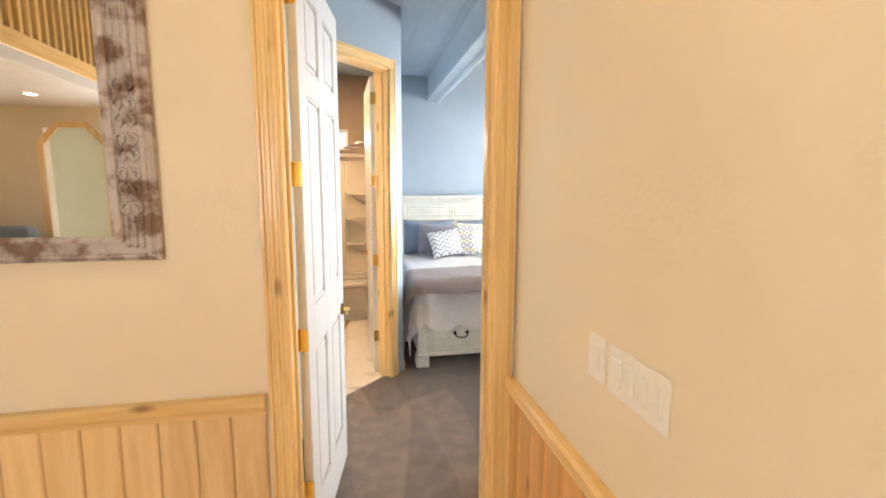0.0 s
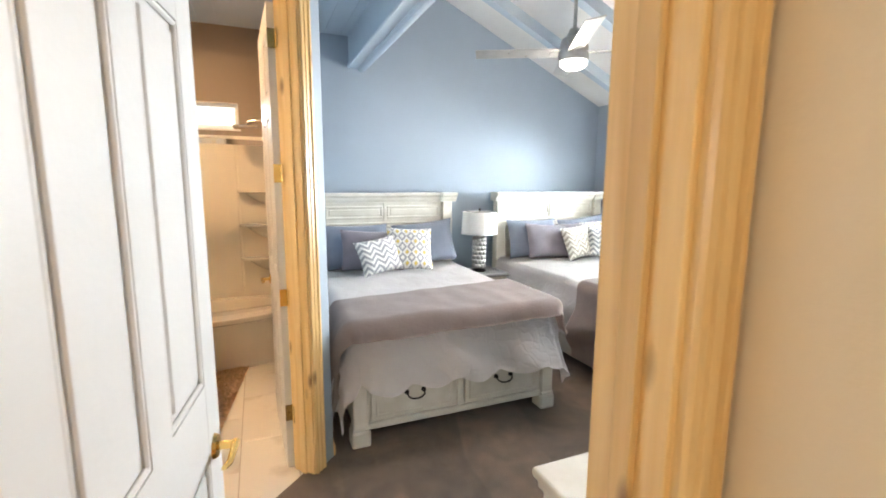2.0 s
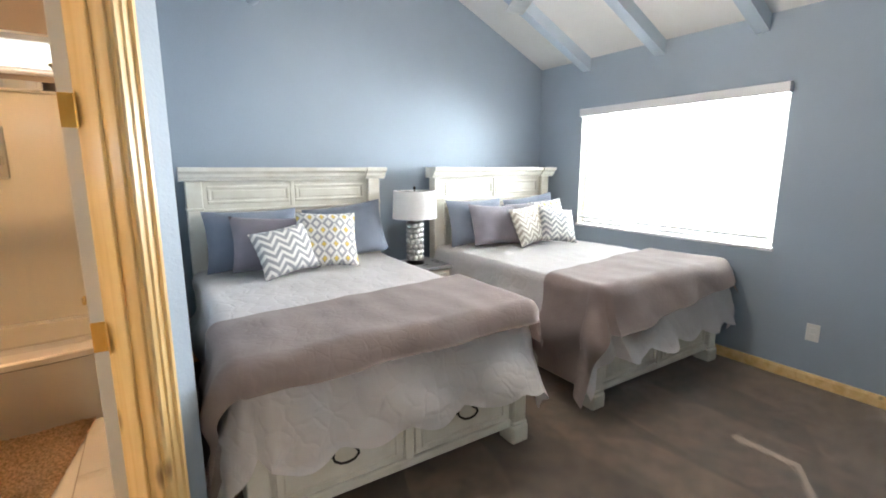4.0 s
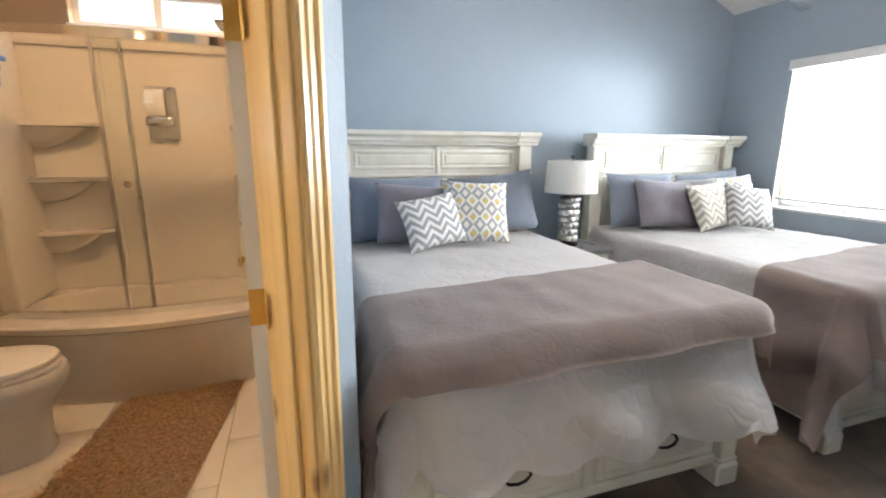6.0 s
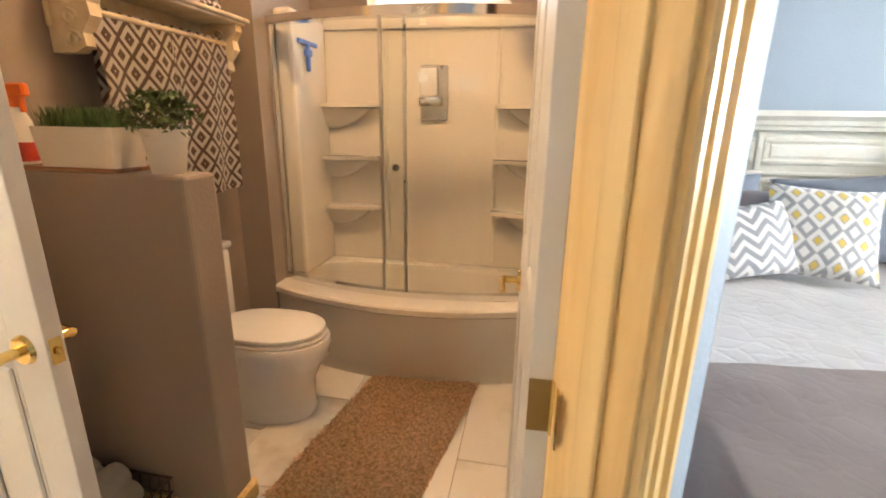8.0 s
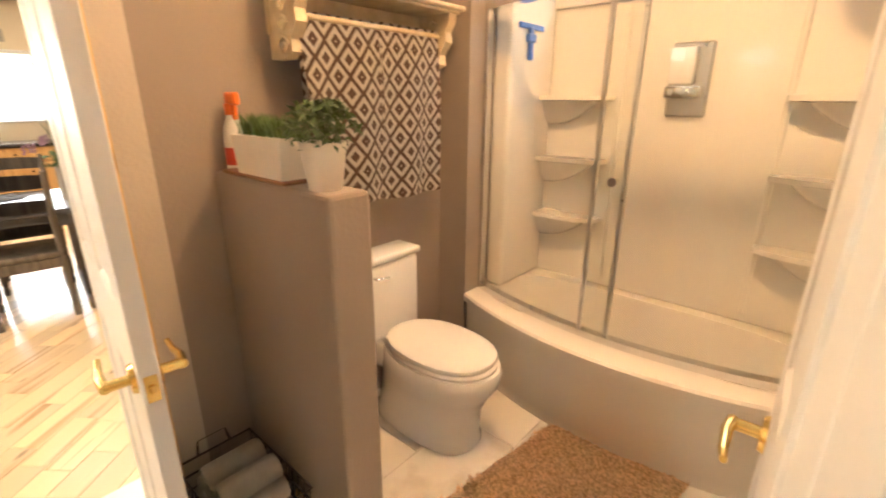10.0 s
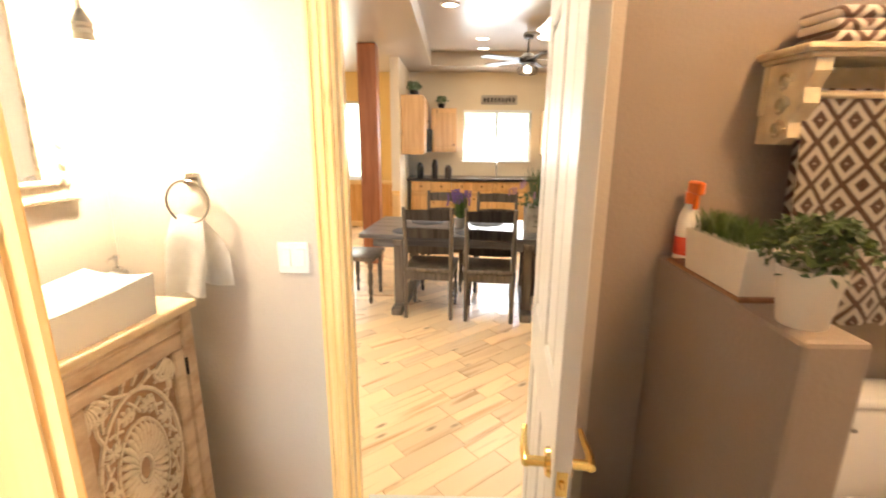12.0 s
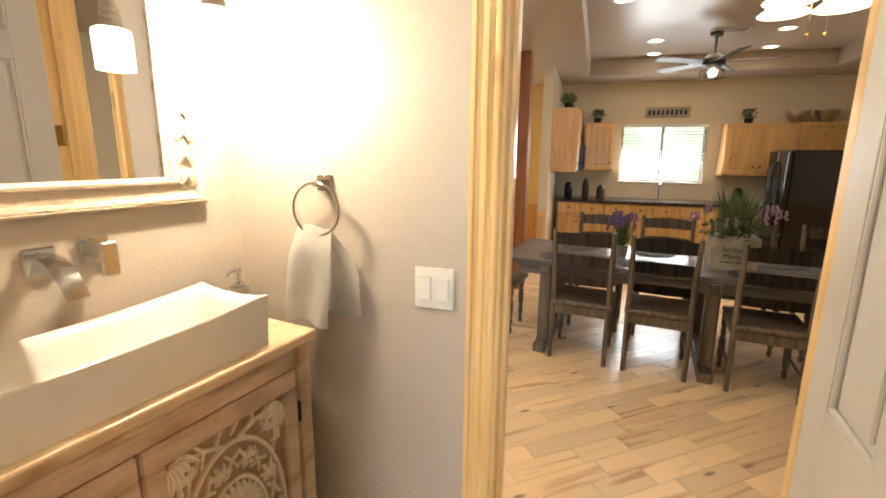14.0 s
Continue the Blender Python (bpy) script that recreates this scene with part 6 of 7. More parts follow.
# ---- hall, dining room and kitchen ----
YELLOW = surface("yellow_wall_paint", (0.80, 0.56, 0.20), (0.76, 0.52, 0.18), 1.6, 0.5, bump=0.15, fine=70)
RED_POST = wood("red_cedar", (0.36, 0.13, 0.055), (0.24, 0.075, 0.03), 2, 12, knots=False)
CAB = wood("knotty_cabinet_pine", (0.70, 0.44, 0.19), (0.55, 0.31, 0.11), 2, 12, coat=0.3)
DARK_TOP = surface("dark_counter", (0.05, 0.035, 0.03), (0.025, 0.018, 0.016), 40, 0.25, bump=0.02)
BLACK_GLOSS = surface("black_appliance", (0.012, 0.012, 0.013), (0.008, 0.008, 0.009), 10, 0.15, bump=0.0)
CHAIR_WOOD = wood("grey_stained_chair_wood", (0.165, 0.135, 0.108), (0.07, 0.055, 0.043), 2, 20, rough=0.45, vary=0.1, knots=False)
TABLE_WOOD = wood("grey_blue_table_wood", (0.15, 0.145, 0.155), (0.08, 0.075, 0.08), 1, 16, rough=0.3, vary=0.05, knots=False)
MAT = surface("slate_placemat", (0.075, 0.08, 0.10), (0.05, 0.055, 0.07), 40, 0.7, bump=0.3)
CRATE = surface("weathered_crate", (0.46, 0.42, 0.36), (0.33, 0.29, 0.24), 12, 0.8, bump=0.2, fine=60)
LAVENDER = surface("lavender_bloom", (0.20, 0.12, 0.34), (0.12, 0.07, 0.22), 40, 0.7)
PINK_BLOOM = surface("dusty_pink_bloom", (0.42, 0.26, 0.36), (0.30, 0.18, 0.26), 40, 0.7)
SAGE = surface("sage_leaf", (0.14, 0.20, 0.09), (0.07, 0.11, 0.045), 40, 0.6)
SOFA = surface("slate_sofa_cloth", (0.14, 0.17, 0.21), (0.11, 0.135, 0.17), 14, 0.9, bump=0.4, fine=200, sheen=0.3)
BOARD = wood("natural_maple_plank", (0.92, 0.69, 0.43), (0.58, 0.31, 0.12), 1, 9.0, rough=0.32, vary=0.16, coat=0.25, knot=(0.22, 0.10, 0.04), span=(0.28, 0.44))
INK = surface("dark_ink", (0.03, 0.028, 0.026), (0.025, 0.022, 0.02), 10, 0.8, bump=0.0)

# outer walls of the great room
setting("wall_kitchen", wall_mesh(2.55, 6.3, -8.1, -7.96, 0, 3.2, "y", [(3.46, 4.62, 1.17, 2.02)]), [CREAM, CREAM], "cream kitchen wall with a window")
setting("wall_breakfast", wall_mesh(-5.0, 2.55, -8.1, -7.96, 0, 5.2, "y", [(0.75, 1.95, 0.85, 2.15)]), [CREAM, YELLOW], "yellow wall with a window beyond the post")
setting("wall_kitchen_side", wall_mesh(-8.1, -1.55, 6.3, 6.43, 0, 3.2, "x"), [CREAM, CREAM], "cream kitchen side wall")
setting("wall_kitchen_return", wall_mesh(-7.96, -6.45, 2.43, 2.55, 0, 2.62, "x"), [YELLOW, CREAM], "short return wall beside the kitchen")
# next wall is unseen, added to keep sun from leaking in at the corner
setting("wall_sun_stop", wall_mesh(5.88, 6.30, -1.55, -1.42, 0, 3.2, "y"), [CREAM, CREAM], "unseen cream wall added to close the dining room corner")
setting("wall_living", wall_mesh(-8.1, 0.79, -5.13, -5.0, 0, 5.2, "x", [(-4.55, -3.75, -0.1, 2.43), (-2.6, -1.2, 0.9, 2.5)]), [CREAM, CREAM], "cream living room wall")
bm = bmesh.new()
bx(bm, -8.1, 0.8, -8.0, -5.13, -0.1, 0.0)
bx(bm, -8.1, 0.8, -8.0, -7.9, 0, 3.0)
bx(bm, -8.1, 0.8, -8.0, -5.0, 3.0, 3.1)
setting("back_corridor", bm, CREAM, "cream corridor behind the living room", "corridor")
bm = bmesh.new()
bx(bm, -8.1, 0.8, -5.0, 1.2, 5.1, 5.2)
bx(bm, -1.56, 0.8, -0.4, 1.6, 3.2, 3.3)
bx(bm, -8.1, 0.8, 1.2, 1.32, 3.2, 5.2)
setting("ceiling_living", bm, CEIL_WHITE, "high white living room ceiling", "ceiling")
# dining ceiling with a raised tray
bm = bmesh.new()
TR = (-7.25, -3.6, 2.95, 5.75)
for x0, x1, y0, y1 in ((-7.96, TR[0], 1.2, 6.3), (TR[1], -1.55, 1.2, 6.3), (TR[0], TR[1], 1.2, TR[2]), (TR[0], TR[1], TR[3], 6.3)):
    bx(bm, x0, x1, y0, y1, 2.62, 2.90)
bx(bm, TR[0] - 0.05, TR[1] + 0.05, TR[2] - 0.05, TR[3] + 0.05, 2.82, 2.92)
setting("ceiling_dining", bm, CEIL_TAN, "satin tan dining ceiling with a raised tray", "ceiling")
LED = glow("lit_downlight", (1.0, 0.86, 0.66), 14.0)


def downlight(x, y, z, on=True):
    d = thing("downlight", Matrix.Translation((x, y, z)), "round recessed ceiling downlight, lit", "downlight", "recessed downlights")
    bm = bmesh.new()
    lathe(bm, [(0.095, 0.0), (0.095, -0.006), (0.072, -0.008), (0.07, 0.0)], 24)
    part("trim_ring", bm, PLASTIC, d, smooth=40)
    bm = bmesh.new()
    lathe(bm, [(0.0, -0.0035), (0.07, -0.003), (0.07, -0.0005), (0.0, -0.0005)], 24)
    part("lens", bm, LED, d)


for x, y in ((-4.75, 3.25), (-6.3, 3.66), (-7.0, 3.72), (-6.1, 4.85), (-6.95, 4.96)):
    downlight(x, y, 2.82)
downlight(-4.06, -3.98, 2.74)
lamp("dining_downlights", "AREA", look((-5.6, 4.2, 2.79), (-5.6, 4.2, 0)), 42, (1.0, 0.84, 0.62), 2.0, 1.4)
# fill lamp added over the dining entry, where no fixture hangs
lamp("entry_fill", "AREA", look((-2.6, 2.6, 2.60), (-2.6, 2.6, 0)), 34, (1.0, 0.84, 0.62), 0.5)

# floor boards
bm = bmesh.new()
bx(bm, -8.1, -1.43, -5.0, 6.3, -0.1, -0.008)
bx(bm, -1.43, 0.66, -5.0, 1.52, -0.1, -0.008)
GAPS = surface("dark_board_gap", (0.34, 0.21, 0.10), (0.28, 0.17, 0.08), 10, 0.8, bump=0.1)
wood_floor = setting("floor_wood", bm, GAPS, "natural maple plank floor", "floor")
rg = random.Random(11)
plank_mesh = {}
def plank(L):
    if L not in plank_mesh:
        b = bmesh.new()
        bx(b, -0.0615, 0.0615, -L / 2 + 0.001, L / 2 - 0.001, -0.008, 0.0, 0.0016)
        plank_mesh[L] = mesh_of(b, "plank", BOARD)
    return plank_mesh[L]
rest = bmesh.new()
count = 0
PD = Matrix.Rotation(radians(40), 4, "Z")
for i in range(-64, 60):
    u = i * 0.125
    v = -9.0 + rg.uniform(0, 0.5)
    while v < 9.0:
        L = rg.choice((0.3, 0.4, 0.5, 0.62))
        c = PD @ Vector((u, v + L / 2, 0)) + Vector((-3.0, 1.5, 0))
        inside = (-7.95 < c.x < -1.42 and -4.9 < c.y < 6.25) or (-1.5 < c.x < 0.66 and -4.9 < c.y < 1.4)
        if inside and -4.1 < c.x < -1.4 and 2.35 < c.y < 4.6 and count < 300:
            o = new("plank", plank(L))
            o.parent = wood_floor
            o.matrix_basis = Matrix.Translation(c) @ PD
            count += 1
        elif inside:
            rest.faces.new([rest.verts.new(PD @ Vector((a, e, 0)) + c - Vector((0, 0, 0.0005))) for a, e in ((-0.0615, -L / 2 + 0.001), (0.0615, -L / 2 + 0.001), (0.0615, L / 2 - 0.001), (-0.0615, L / 2 - 0.001))])
        v += L
far = part("far_planks", rest, BOARD, wood_floor)
far["kind"] = "stuff"
bm = bmesh.new()
bx(bm, -1.69, -1.41, 2.935, 3.685, -0.008, 0.008, 0.004)
setting("threshold_dining", bm, PORCELAIN, "white door threshold", "threshold")
bm = bmesh.new()
bx(bm, -0.17, 0.57, 1.44, 1.56, -0.008, 0.004, 0.002)
setting("threshold_hall", bm, PINE_X, "pine door threshold", "threshold")


def wainscot(name, m, length, material, step=0.118):
    """Tongue-and-groove boards under a moulded cap: local x along the wall, y out of it."""
    d = thing(name, m, "knotty pine wainscot with a moulded cap", "wainscot", kind="structure")
    b = bmesh.new()
    prism(b, [(0.001, 0), (step - 0.001, 0), (step - 0.001, 0.008), (step - 0.007, 0.013), (0.007, 0.013), (0.001, 0.008)], 0.0, 0.765, "z")
    me = mesh_of(b, "board", material)
    for i in range(int(length / step + 0.5)):
        o = new("board", me)
        o.parent = d
        o.matrix_basis = Matrix.Translation((i * step, 0, 0))
    b = bmesh.new()
    prism(b, [(0, 0.755), (0.018, 0.755), (0.022, 0.77), (0.032, 0.785), (0.034, 0.812), (0.026, 0.824), (0, 0.826)], 0, length, "x")
    part("cap", b, PINE_X, d)
    b = bmesh.new()
    prism(b, [(0, 0), (0.024, 0), (0.024, 0.09), (0.016, 0.10), (0, 0.10)], 0, length, "x")
    part("base", b, PINE_X, d)
    return d


wainscot("wainscot_hall", Matrix.Translation((-0.262, 1.449, 0)) @ Matrix.Rotation(radians(180), 4, "Z"), 1.28, PINE_PALE)
wainscot("wainscot_side", Matrix.Translation((0.659, 1.44, 0)) @ Matrix.Rotation(radians(-90), 4, "Z") @ Matrix.Diagonal((1, -1, 1, 1)), 4.0, PINE_ORANGE)
carved_mirror("hall_mirror", Matrix.Translation((-0.553, 1.447, 1.318)) @ Matrix.Rotation(radians(180), 4, "Z"), 1.0, 1.35, 0.138, 0.078, GREY_WASH, "hall mirror in a greywashed carved wooden frame")
wall_plate("light_switch", Matrix.Translation((0.6595, 0.828, 1.132)) @ Matrix.Rotation(radians(90), 4, "Z"), 0.078, 0.116, [(0, 0, 0.034, 0.066)], "white single rocker switch on the hall wall", "light switch")
wall_plate("light_switch", Matrix.Translation((0.6595, 0.665, 1.128)) @ Matrix.Rotation(radians(90), 4, "Z"), 0.215, 0.118, [(-0.072, 0, 0.034, 0.066), (-0.024, 0, 0.034, 0.066), (0.024, 0, 0.034, 0.066), (0.072, 0, 0.034, 0.066)], "white four-gang rocker switch on the hall wall", "light switch")

# added downlight, out of view, that warms the hall's side wall
downlight(0.1, 0.3, 3.2)
lamp("hall_added_lamp", "AREA", look((0.1, 0.3, 3.12), (0.1, 0.3, 0)), 7, (1.0, 0.70, 0.36), 0.25)

# living room seen in the hall mirror
loft = thing("loft_rail", Matrix.Identity(4), "pine balustrade along the loft edge", "balustrade")
bm = bmesh.new()
bx(bm, -8.0, -3.17, -5.0, 1.2, 2.74, 2.95)
setting("loft_floor", bm, CEIL_WHITE, "white loft slab over the living room", "loft")
bm = bmesh.new()
bx(bm, -3.17, -3.13, -5.0, 1.2, 2.87, 3.05, 0.006)
part("edge_board", bm, PINE_Y, loft)
bm = bmesh.new()
bx(bm, -3.17, -3.145, -5.0, 1.2, 2.742, 2.87, 0.004)
part("fascia", bm, DOOR_WHITE, loft, "white fascia board")
bm = bmesh.new()
bx(bm, -3.21, -3.11, -5.0, 1.2, 3.92, 3.98, 0.012)
part("top_rail", bm, PINE_Y, loft)
bm = bmesh.new()
bx(bm, -0.026, 0.026, -0.026, 0.026, 3.05, 3.92, 0.004)
bal = mesh_of(bm, "baluster", PINE_Z)
for i in range(46):
    o = new("baluster", bal)
    o.parent = loft
    o.matrix_basis = Matrix.Translation((-3.155, -4.95 + i * 0.135, 0))
arch = thing("arch_trim", Matrix.Translation((-4.55, -4.995, 0)), "pine trim with clipped corners round an opening", "door frame", kind="structure")
for o2 in ([(-0.09, 0), (0.0, 0), (0.0, 2.17), (-0.09, 2.21)], [(0.80, 0), (0.89, 0), (0.89, 2.21), (0.80, 2.17)], [(0.0, 2.17), (0.22, 2.43), (0.19, 2.52), (-0.09, 2.21)], [(0.80, 2.17), (0.89, 2.21), (0.61, 2.52), (0.58, 2.43)], [(0.22, 2.43), (0.58, 2.43), (0.61, 2.52), (0.19, 2.52)]):
    bm = bmesh.new()
    prism(bm, o2, 0, 0.03, "y")
    part("trim_board", bm, PINE_Z, arch)
sofa = thing("sofa", Matrix.Translation((-5.3, -4.35, 0)), "slate grey fabric sofa in the living room", "sofa")
bm = bmesh.new()
bx(bm, -1.1, 1.1, -0.45, 0.45, 0.12, 0.45, 0.05, 3)
part("base", bm, SOFA, sofa, smooth=50)
bm = bmesh.new()
bx(bm, -1.1, 1.1, 0.22, 0.48, 0.40, 1.02, 0.09, 3)
part("backrest", bm, SOFA, sofa, smooth=50)
for x in (-1.12, 0.90):
    bm = bmesh.new()
    bx(bm, x, x + 0.22, -0.45, 0.45, 0.12, 0.68, 0.07, 3)
    part("armrest", bm, SOFA, sofa, smooth=50)
for x in (-1.0, 0.95):
    for y in (-0.38, 0.38):
        bm = bmesh.new()
        cyl(bm, (x, y, 0), (x, y, 0.125), 0.025, 0.03, 12)
        part("foot", bm, CHAIR_WOOD, sofa)
window("window_4", -5.0, -2.6, -1.2, 0.9, 2.5, 0.13, "tall living room window", (0.5,), axis="x", inward=1)
bm = bmesh.new()
bx(bm, -3.2, -0.6, -7.6, -7.55, 0.2, 2.9)
setting("backdrop_garden", bm, OUTSIDE, "bright garden beyond the living room window", "backdrop")

# ---- kitchen ----
window("window_3", -7.96, 3.46, 4.62, 1.17, 2.02, 0.14, "kitchen window with white frame", (0.5,), inward=1)
window("window_5", -7.96, 0.75, 1.95, 0.85, 2.15, 0.14, "breakfast room window with white frame", (0.5,), inward=1)
YARD = surface("bright_foliage_yard", (0.85, 0.90, 0.82), (0.30, 0.38, 0.26), 1.3, 0.9, contrast=(0.35, 0.6), detail=6)
_yn = YARD.node_tree
_yb = _yn.nodes["Principled BSDF"]
_yn.links.new(_yb.inputs["Base Color"].links[0].from_socket, _yb.inputs["Emission Color"])
_yb.inputs["Emission Strength"].default_value = 2.6
bm = bmesh.new()
bx(bm, -13.0, -12.9, -6, 14, -1, 5)
setting("backdrop_trees", bm, YARD, "sunlit trees beyond the kitchen window", "backdrop")
kb = thing("kitchen_blind", Matrix.Translation((-7.945, 4.04, 2.02)), "white slatted blind half lowered at the kitchen window", "blind")
bm = bmesh.new()
bx(bm, -0.03, 0.03, -0.575, 0.575, -0.05, 0.0, 0.004)
part("headrail", bm, VINYL, kb)
bm = bmesh.new()
sheet(bm, 3, 1, lambda u, v: ((u - 0.5) * 0.045, (v - 0.5) * 1.14, 0.003 * (1 - (2 * u - 1) ** 2)), 0.0025)
ks = mesh_of(bm, "slat", VINYL)
for i in range(15):
    o = new("slat", ks)
    o.parent = kb
    o.matrix_basis = Matrix.Translation((0, 0, -0.07 - i * 0.042)) @ Matrix.Rotation(radians(-12), 4, "Y")


def cabinet(name, m, w, h, dep, doors, label, group, drawer=False):
    """A pine cabinet unit: local x along the front, y = 0 the front face (facing -y), z up from its foot."""
    d = thing(name, m, label, "cabinet", group)
    bm = bmesh.new()
    bx(bm, 0, w, 0.02, dep, 0, h, 0.002)
    part("body", bm, CAB, d)
    dh = 0.15 if drawer else 0.0
    for k in range(doors):
        x0, x1 = w * k / doors + 0.012, w * (k + 1) / doors - 0.012
        z0, z1 = 0.02, h - 0.02 - (dh + 0.02 if drawer else 0)
        bm = bmesh.new()
        f = 0.055
        for a0, a1, c0, c1 in ((x0, x1, z1 - f, z1), (x0, x1, z0, z0 + f), (x0, x0 + f, z0 + f, z1 - f), (x1 - f, x1, z0 + f, z1 - f)):
            bx(bm, a0, a1, 0.0, 0.02, c0, c1, 0.003)
        bx(bm, x0 + f, x1 - f, 0.009, 0.02, z0 + f, z1 - f)
        bx(bm, x0 + f + 0.02, x1 - f - 0.02, 0.003, 0.012, z0 + f + 0.02, z1 - f - 0.02, 0.005)
        dd = part("door", bm, CAB, d)
        bm = bmesh.new()
        kx = x1 - 0.03 if k % 2 == 0 else x0 + 0.03
        kz = z0 + 0.10 if not drawer else z1 - 0.10
        cyl(bm, (kx, 0.002, kz), (kx, -0.022, kz), 0.008, 0.014, 12)
        part("knob", bm, BLACK_IRON, dd, smooth=40)
        if drawer:
            bm = bmesh.new()
            bx(bm, x0, x1, 0.0, 0.02, h - dh - 0.01, h - 0.015, 0.004)
            dw2 = part("drawer", bm, CAB, d)
            bm = bmesh.new()
            xm = (x0 + x1) / 2
            cyl(bm, (xm, 0.002, h - dh / 2 - 0.01), (xm, -0.022, h - dh / 2 - 0.01), 0.008, 0.014, 12)
            part("knob", bm, BLACK_IRON, dw2, smooth=40)
    return d


FX = Matrix.Rotation(radians(90), 4, "Z")   # front faces +x, units run along +y
for k in range(4):
    cabinet("base_cabinet", Matrix.Translation((-7.36, 2.62 + k * 0.66, 0.09)) @ FX, 0.655, 0.79, 0.595, 2, "knotty pine base cabinet under the window", "kitchen base cabinets", True)
bm = bmesh.new()
bx(bm, -7.955, -7.33, 2.56, 5.27, 0.88, 0.92, 0.008)
solid("countertop", bm, DARK_TOP, "dark stone countertop along the kitchen wall", "countertop")
bm = bmesh.new()
bx(bm, -7.955, -7.42, 2.58, 5.25, 0.0, 0.09)
solid("toe_kick", bm, WICKER, "dark plinth under the base cabinets", "plinth")
FY = Matrix.Rotation(radians(180), 4, "Z")  # front faces +y
cabinet("wall_cabinet", Matrix.Translation((-6.60, 2.885, 1.33)) @ FY, 0.62, 0.82, 0.33, 2, "knotty pine wall cabinet on the return wall", "kitchen wall cabinets")
cabinet("wall_cabinet", Matrix.Translation((-7.225, 2.885, 1.70)) @ FY, 0.70, 0.45, 0.33, 2, "short pine wall cabinet above the microwave", "kitchen wall cabinets")
cabinet("wall_cabinet", Matrix.Translation((-7.63, 2.93, 1.33)) @ FX, 0.42, 0.70, 0.325, 1, "knotty pine wall cabinet beside the window", "kitchen wall cabinets")
cabinet("wall_cabinet", Matrix.Translation((-7.63, 4.78, 1.30)) @ FX, 0.80, 0.70, 0.325, 2, "knotty pine wall cabinet beside the window", "kitchen wall cabinets")
cabinet("wall_cabinet", Matrix.Translation((-7.63, 5.585, 1.30)) @ FX, 0.70, 0.70, 0.325, 1, "knotty pine corner wall cabinet", "kitchen wall cabinets")
cabinet("wall_cabinet", Matrix.Translation((-7.27, 5.97, 1.66)), 0.60, 0.38, 0.325, 2, "pine wall cabinet above the fridge", "kitchen wall cabinets")
cabinet("wall_cabinet", Matrix.Translation((-6.66, 5.97, 1.66)), 0.75, 0.38, 0.325, 2, "pine wall cabinet above the fridge", "kitchen wall cabinets")
cabinet("base_cabinet", Matrix.Translation((-5.75, 5.70, 0.09)), 0.9, 0.79, 0.595, 2, "knotty pine base cabinet beside the fridge", "kitchen base cabinets", True)
mw = thing("microwave", Matrix.Translation((-7.235, 2.95, 1.34)) @ FY, "black microwave under the short wall cabinet", "microwave")
bm = bmesh.new()
bx(bm, 0, 0.68, 0, 0.39, 0, 0.36, 0.01)
part("body", bm, BLACK_GLOSS, mw)
bm = bmesh.new()
bx(bm, 0.0, 0.50, -0.02, 0.0, 0.01, 0.35, 0.006)
part("door", bm, BLACK_GLOSS, mw)
bm = bmesh.new()
tube(bm, [(0.47, -0.02, 0.05), (0.47, -0.05, 0.09), (0.47, -0.05, 0.27), (0.47, -0.02, 0.31)], 0.008)
part("handle", bm, NICKEL, mw, smooth=50)
fr = thing("refrigerator", Matrix.Translation((-7.58, 5.30, 0)), "black two-door refrigerator beside the cabinets", "refrigerator")
bm = bmesh.new()
bx(bm, 0, 0.68, 0.06, 0.80, 0.03, 1.64, 0.01)
part("body", bm, BLACK_GLOSS, fr)
for x0, x1, hx in ((0.003, 0.335, 0.30), (0.345, 0.677, 0.38)):
    bm = bmesh.new()
    bx(bm, x0, x1, 0.0, 0.058, 0.06, 1.63, 0.02, 3)
    dd = part("door", bm, BLACK_GLOSS, fr, smooth=50)
    bm = bmesh.new()
    tube(bm, [(hx, 0.0, 0.55), (hx, -0.05, 0.62), (hx, -0.055, 1.0), (hx, -0.05, 1.42), (hx, 0.0, 1.50)], 0.013)
    part("handle", bm, BLACK_GLOSS, dd, smooth=50)
bm = bmesh.new()
bx(bm, 0.02, 0.66, 0.08, 0.78, 0, 0.03)
part("foot", bm, BLACK_GLOSS, fr)
sg = thing("wall_sign", Matrix.Translation((-7.955, 4.06, 2.182)), "weathered wooden sign with dark lettering", "sign")
bm = bmesh.new()
bx(bm, 0, 0.02, -0.30, 0.30, -0.075, 0.075, 0.003)
part("board", bm, CRATE, sg)
for k in range(9):
    bm = bmesh.new()
    bx(bm, 0.019, 0.023, -0.26 + k * 0.06, -0.225 + k * 0.06, -0.035, 0.035)
    part("letter_bar", bm, INK, sg)


def counter_item(x, y, z, r, h, mt, name, label, cat):
    bm = bmesh.new()
    lathe(bm, [(r * 0.9, 0), (r, h * 0.1), (r, h * 0.7), (r * 0.7, h * 0.9), (r * 0.4, h), (0.0, h)], 16)
    solid(name, bm, mt, label, cat, smooth=40, m=Matrix.Translation((x, y, z)))


counter_item(-7.6, 2.75, 0.92, 0.06, 0.24, BLACK_GLOSS, "coffee_maker", "black coffee maker on the counter", "coffee maker")
counter_item(-7.55, 3.0, 0.92, 0.05, 0.30, BLACK_IRON, "utensil_crock", "dark utensil crock on the counter", "crock")
counter_item(-7.65, 3.22, 0.92, 0.06, 0.20, WICKER, "canister", "dark canister on the counter", "canister")
counter_item(-7.6, 5.0, 0.92, 0.07, 0.22, BLACK_IRON, "canister", "dark canister on the counter", "canister")
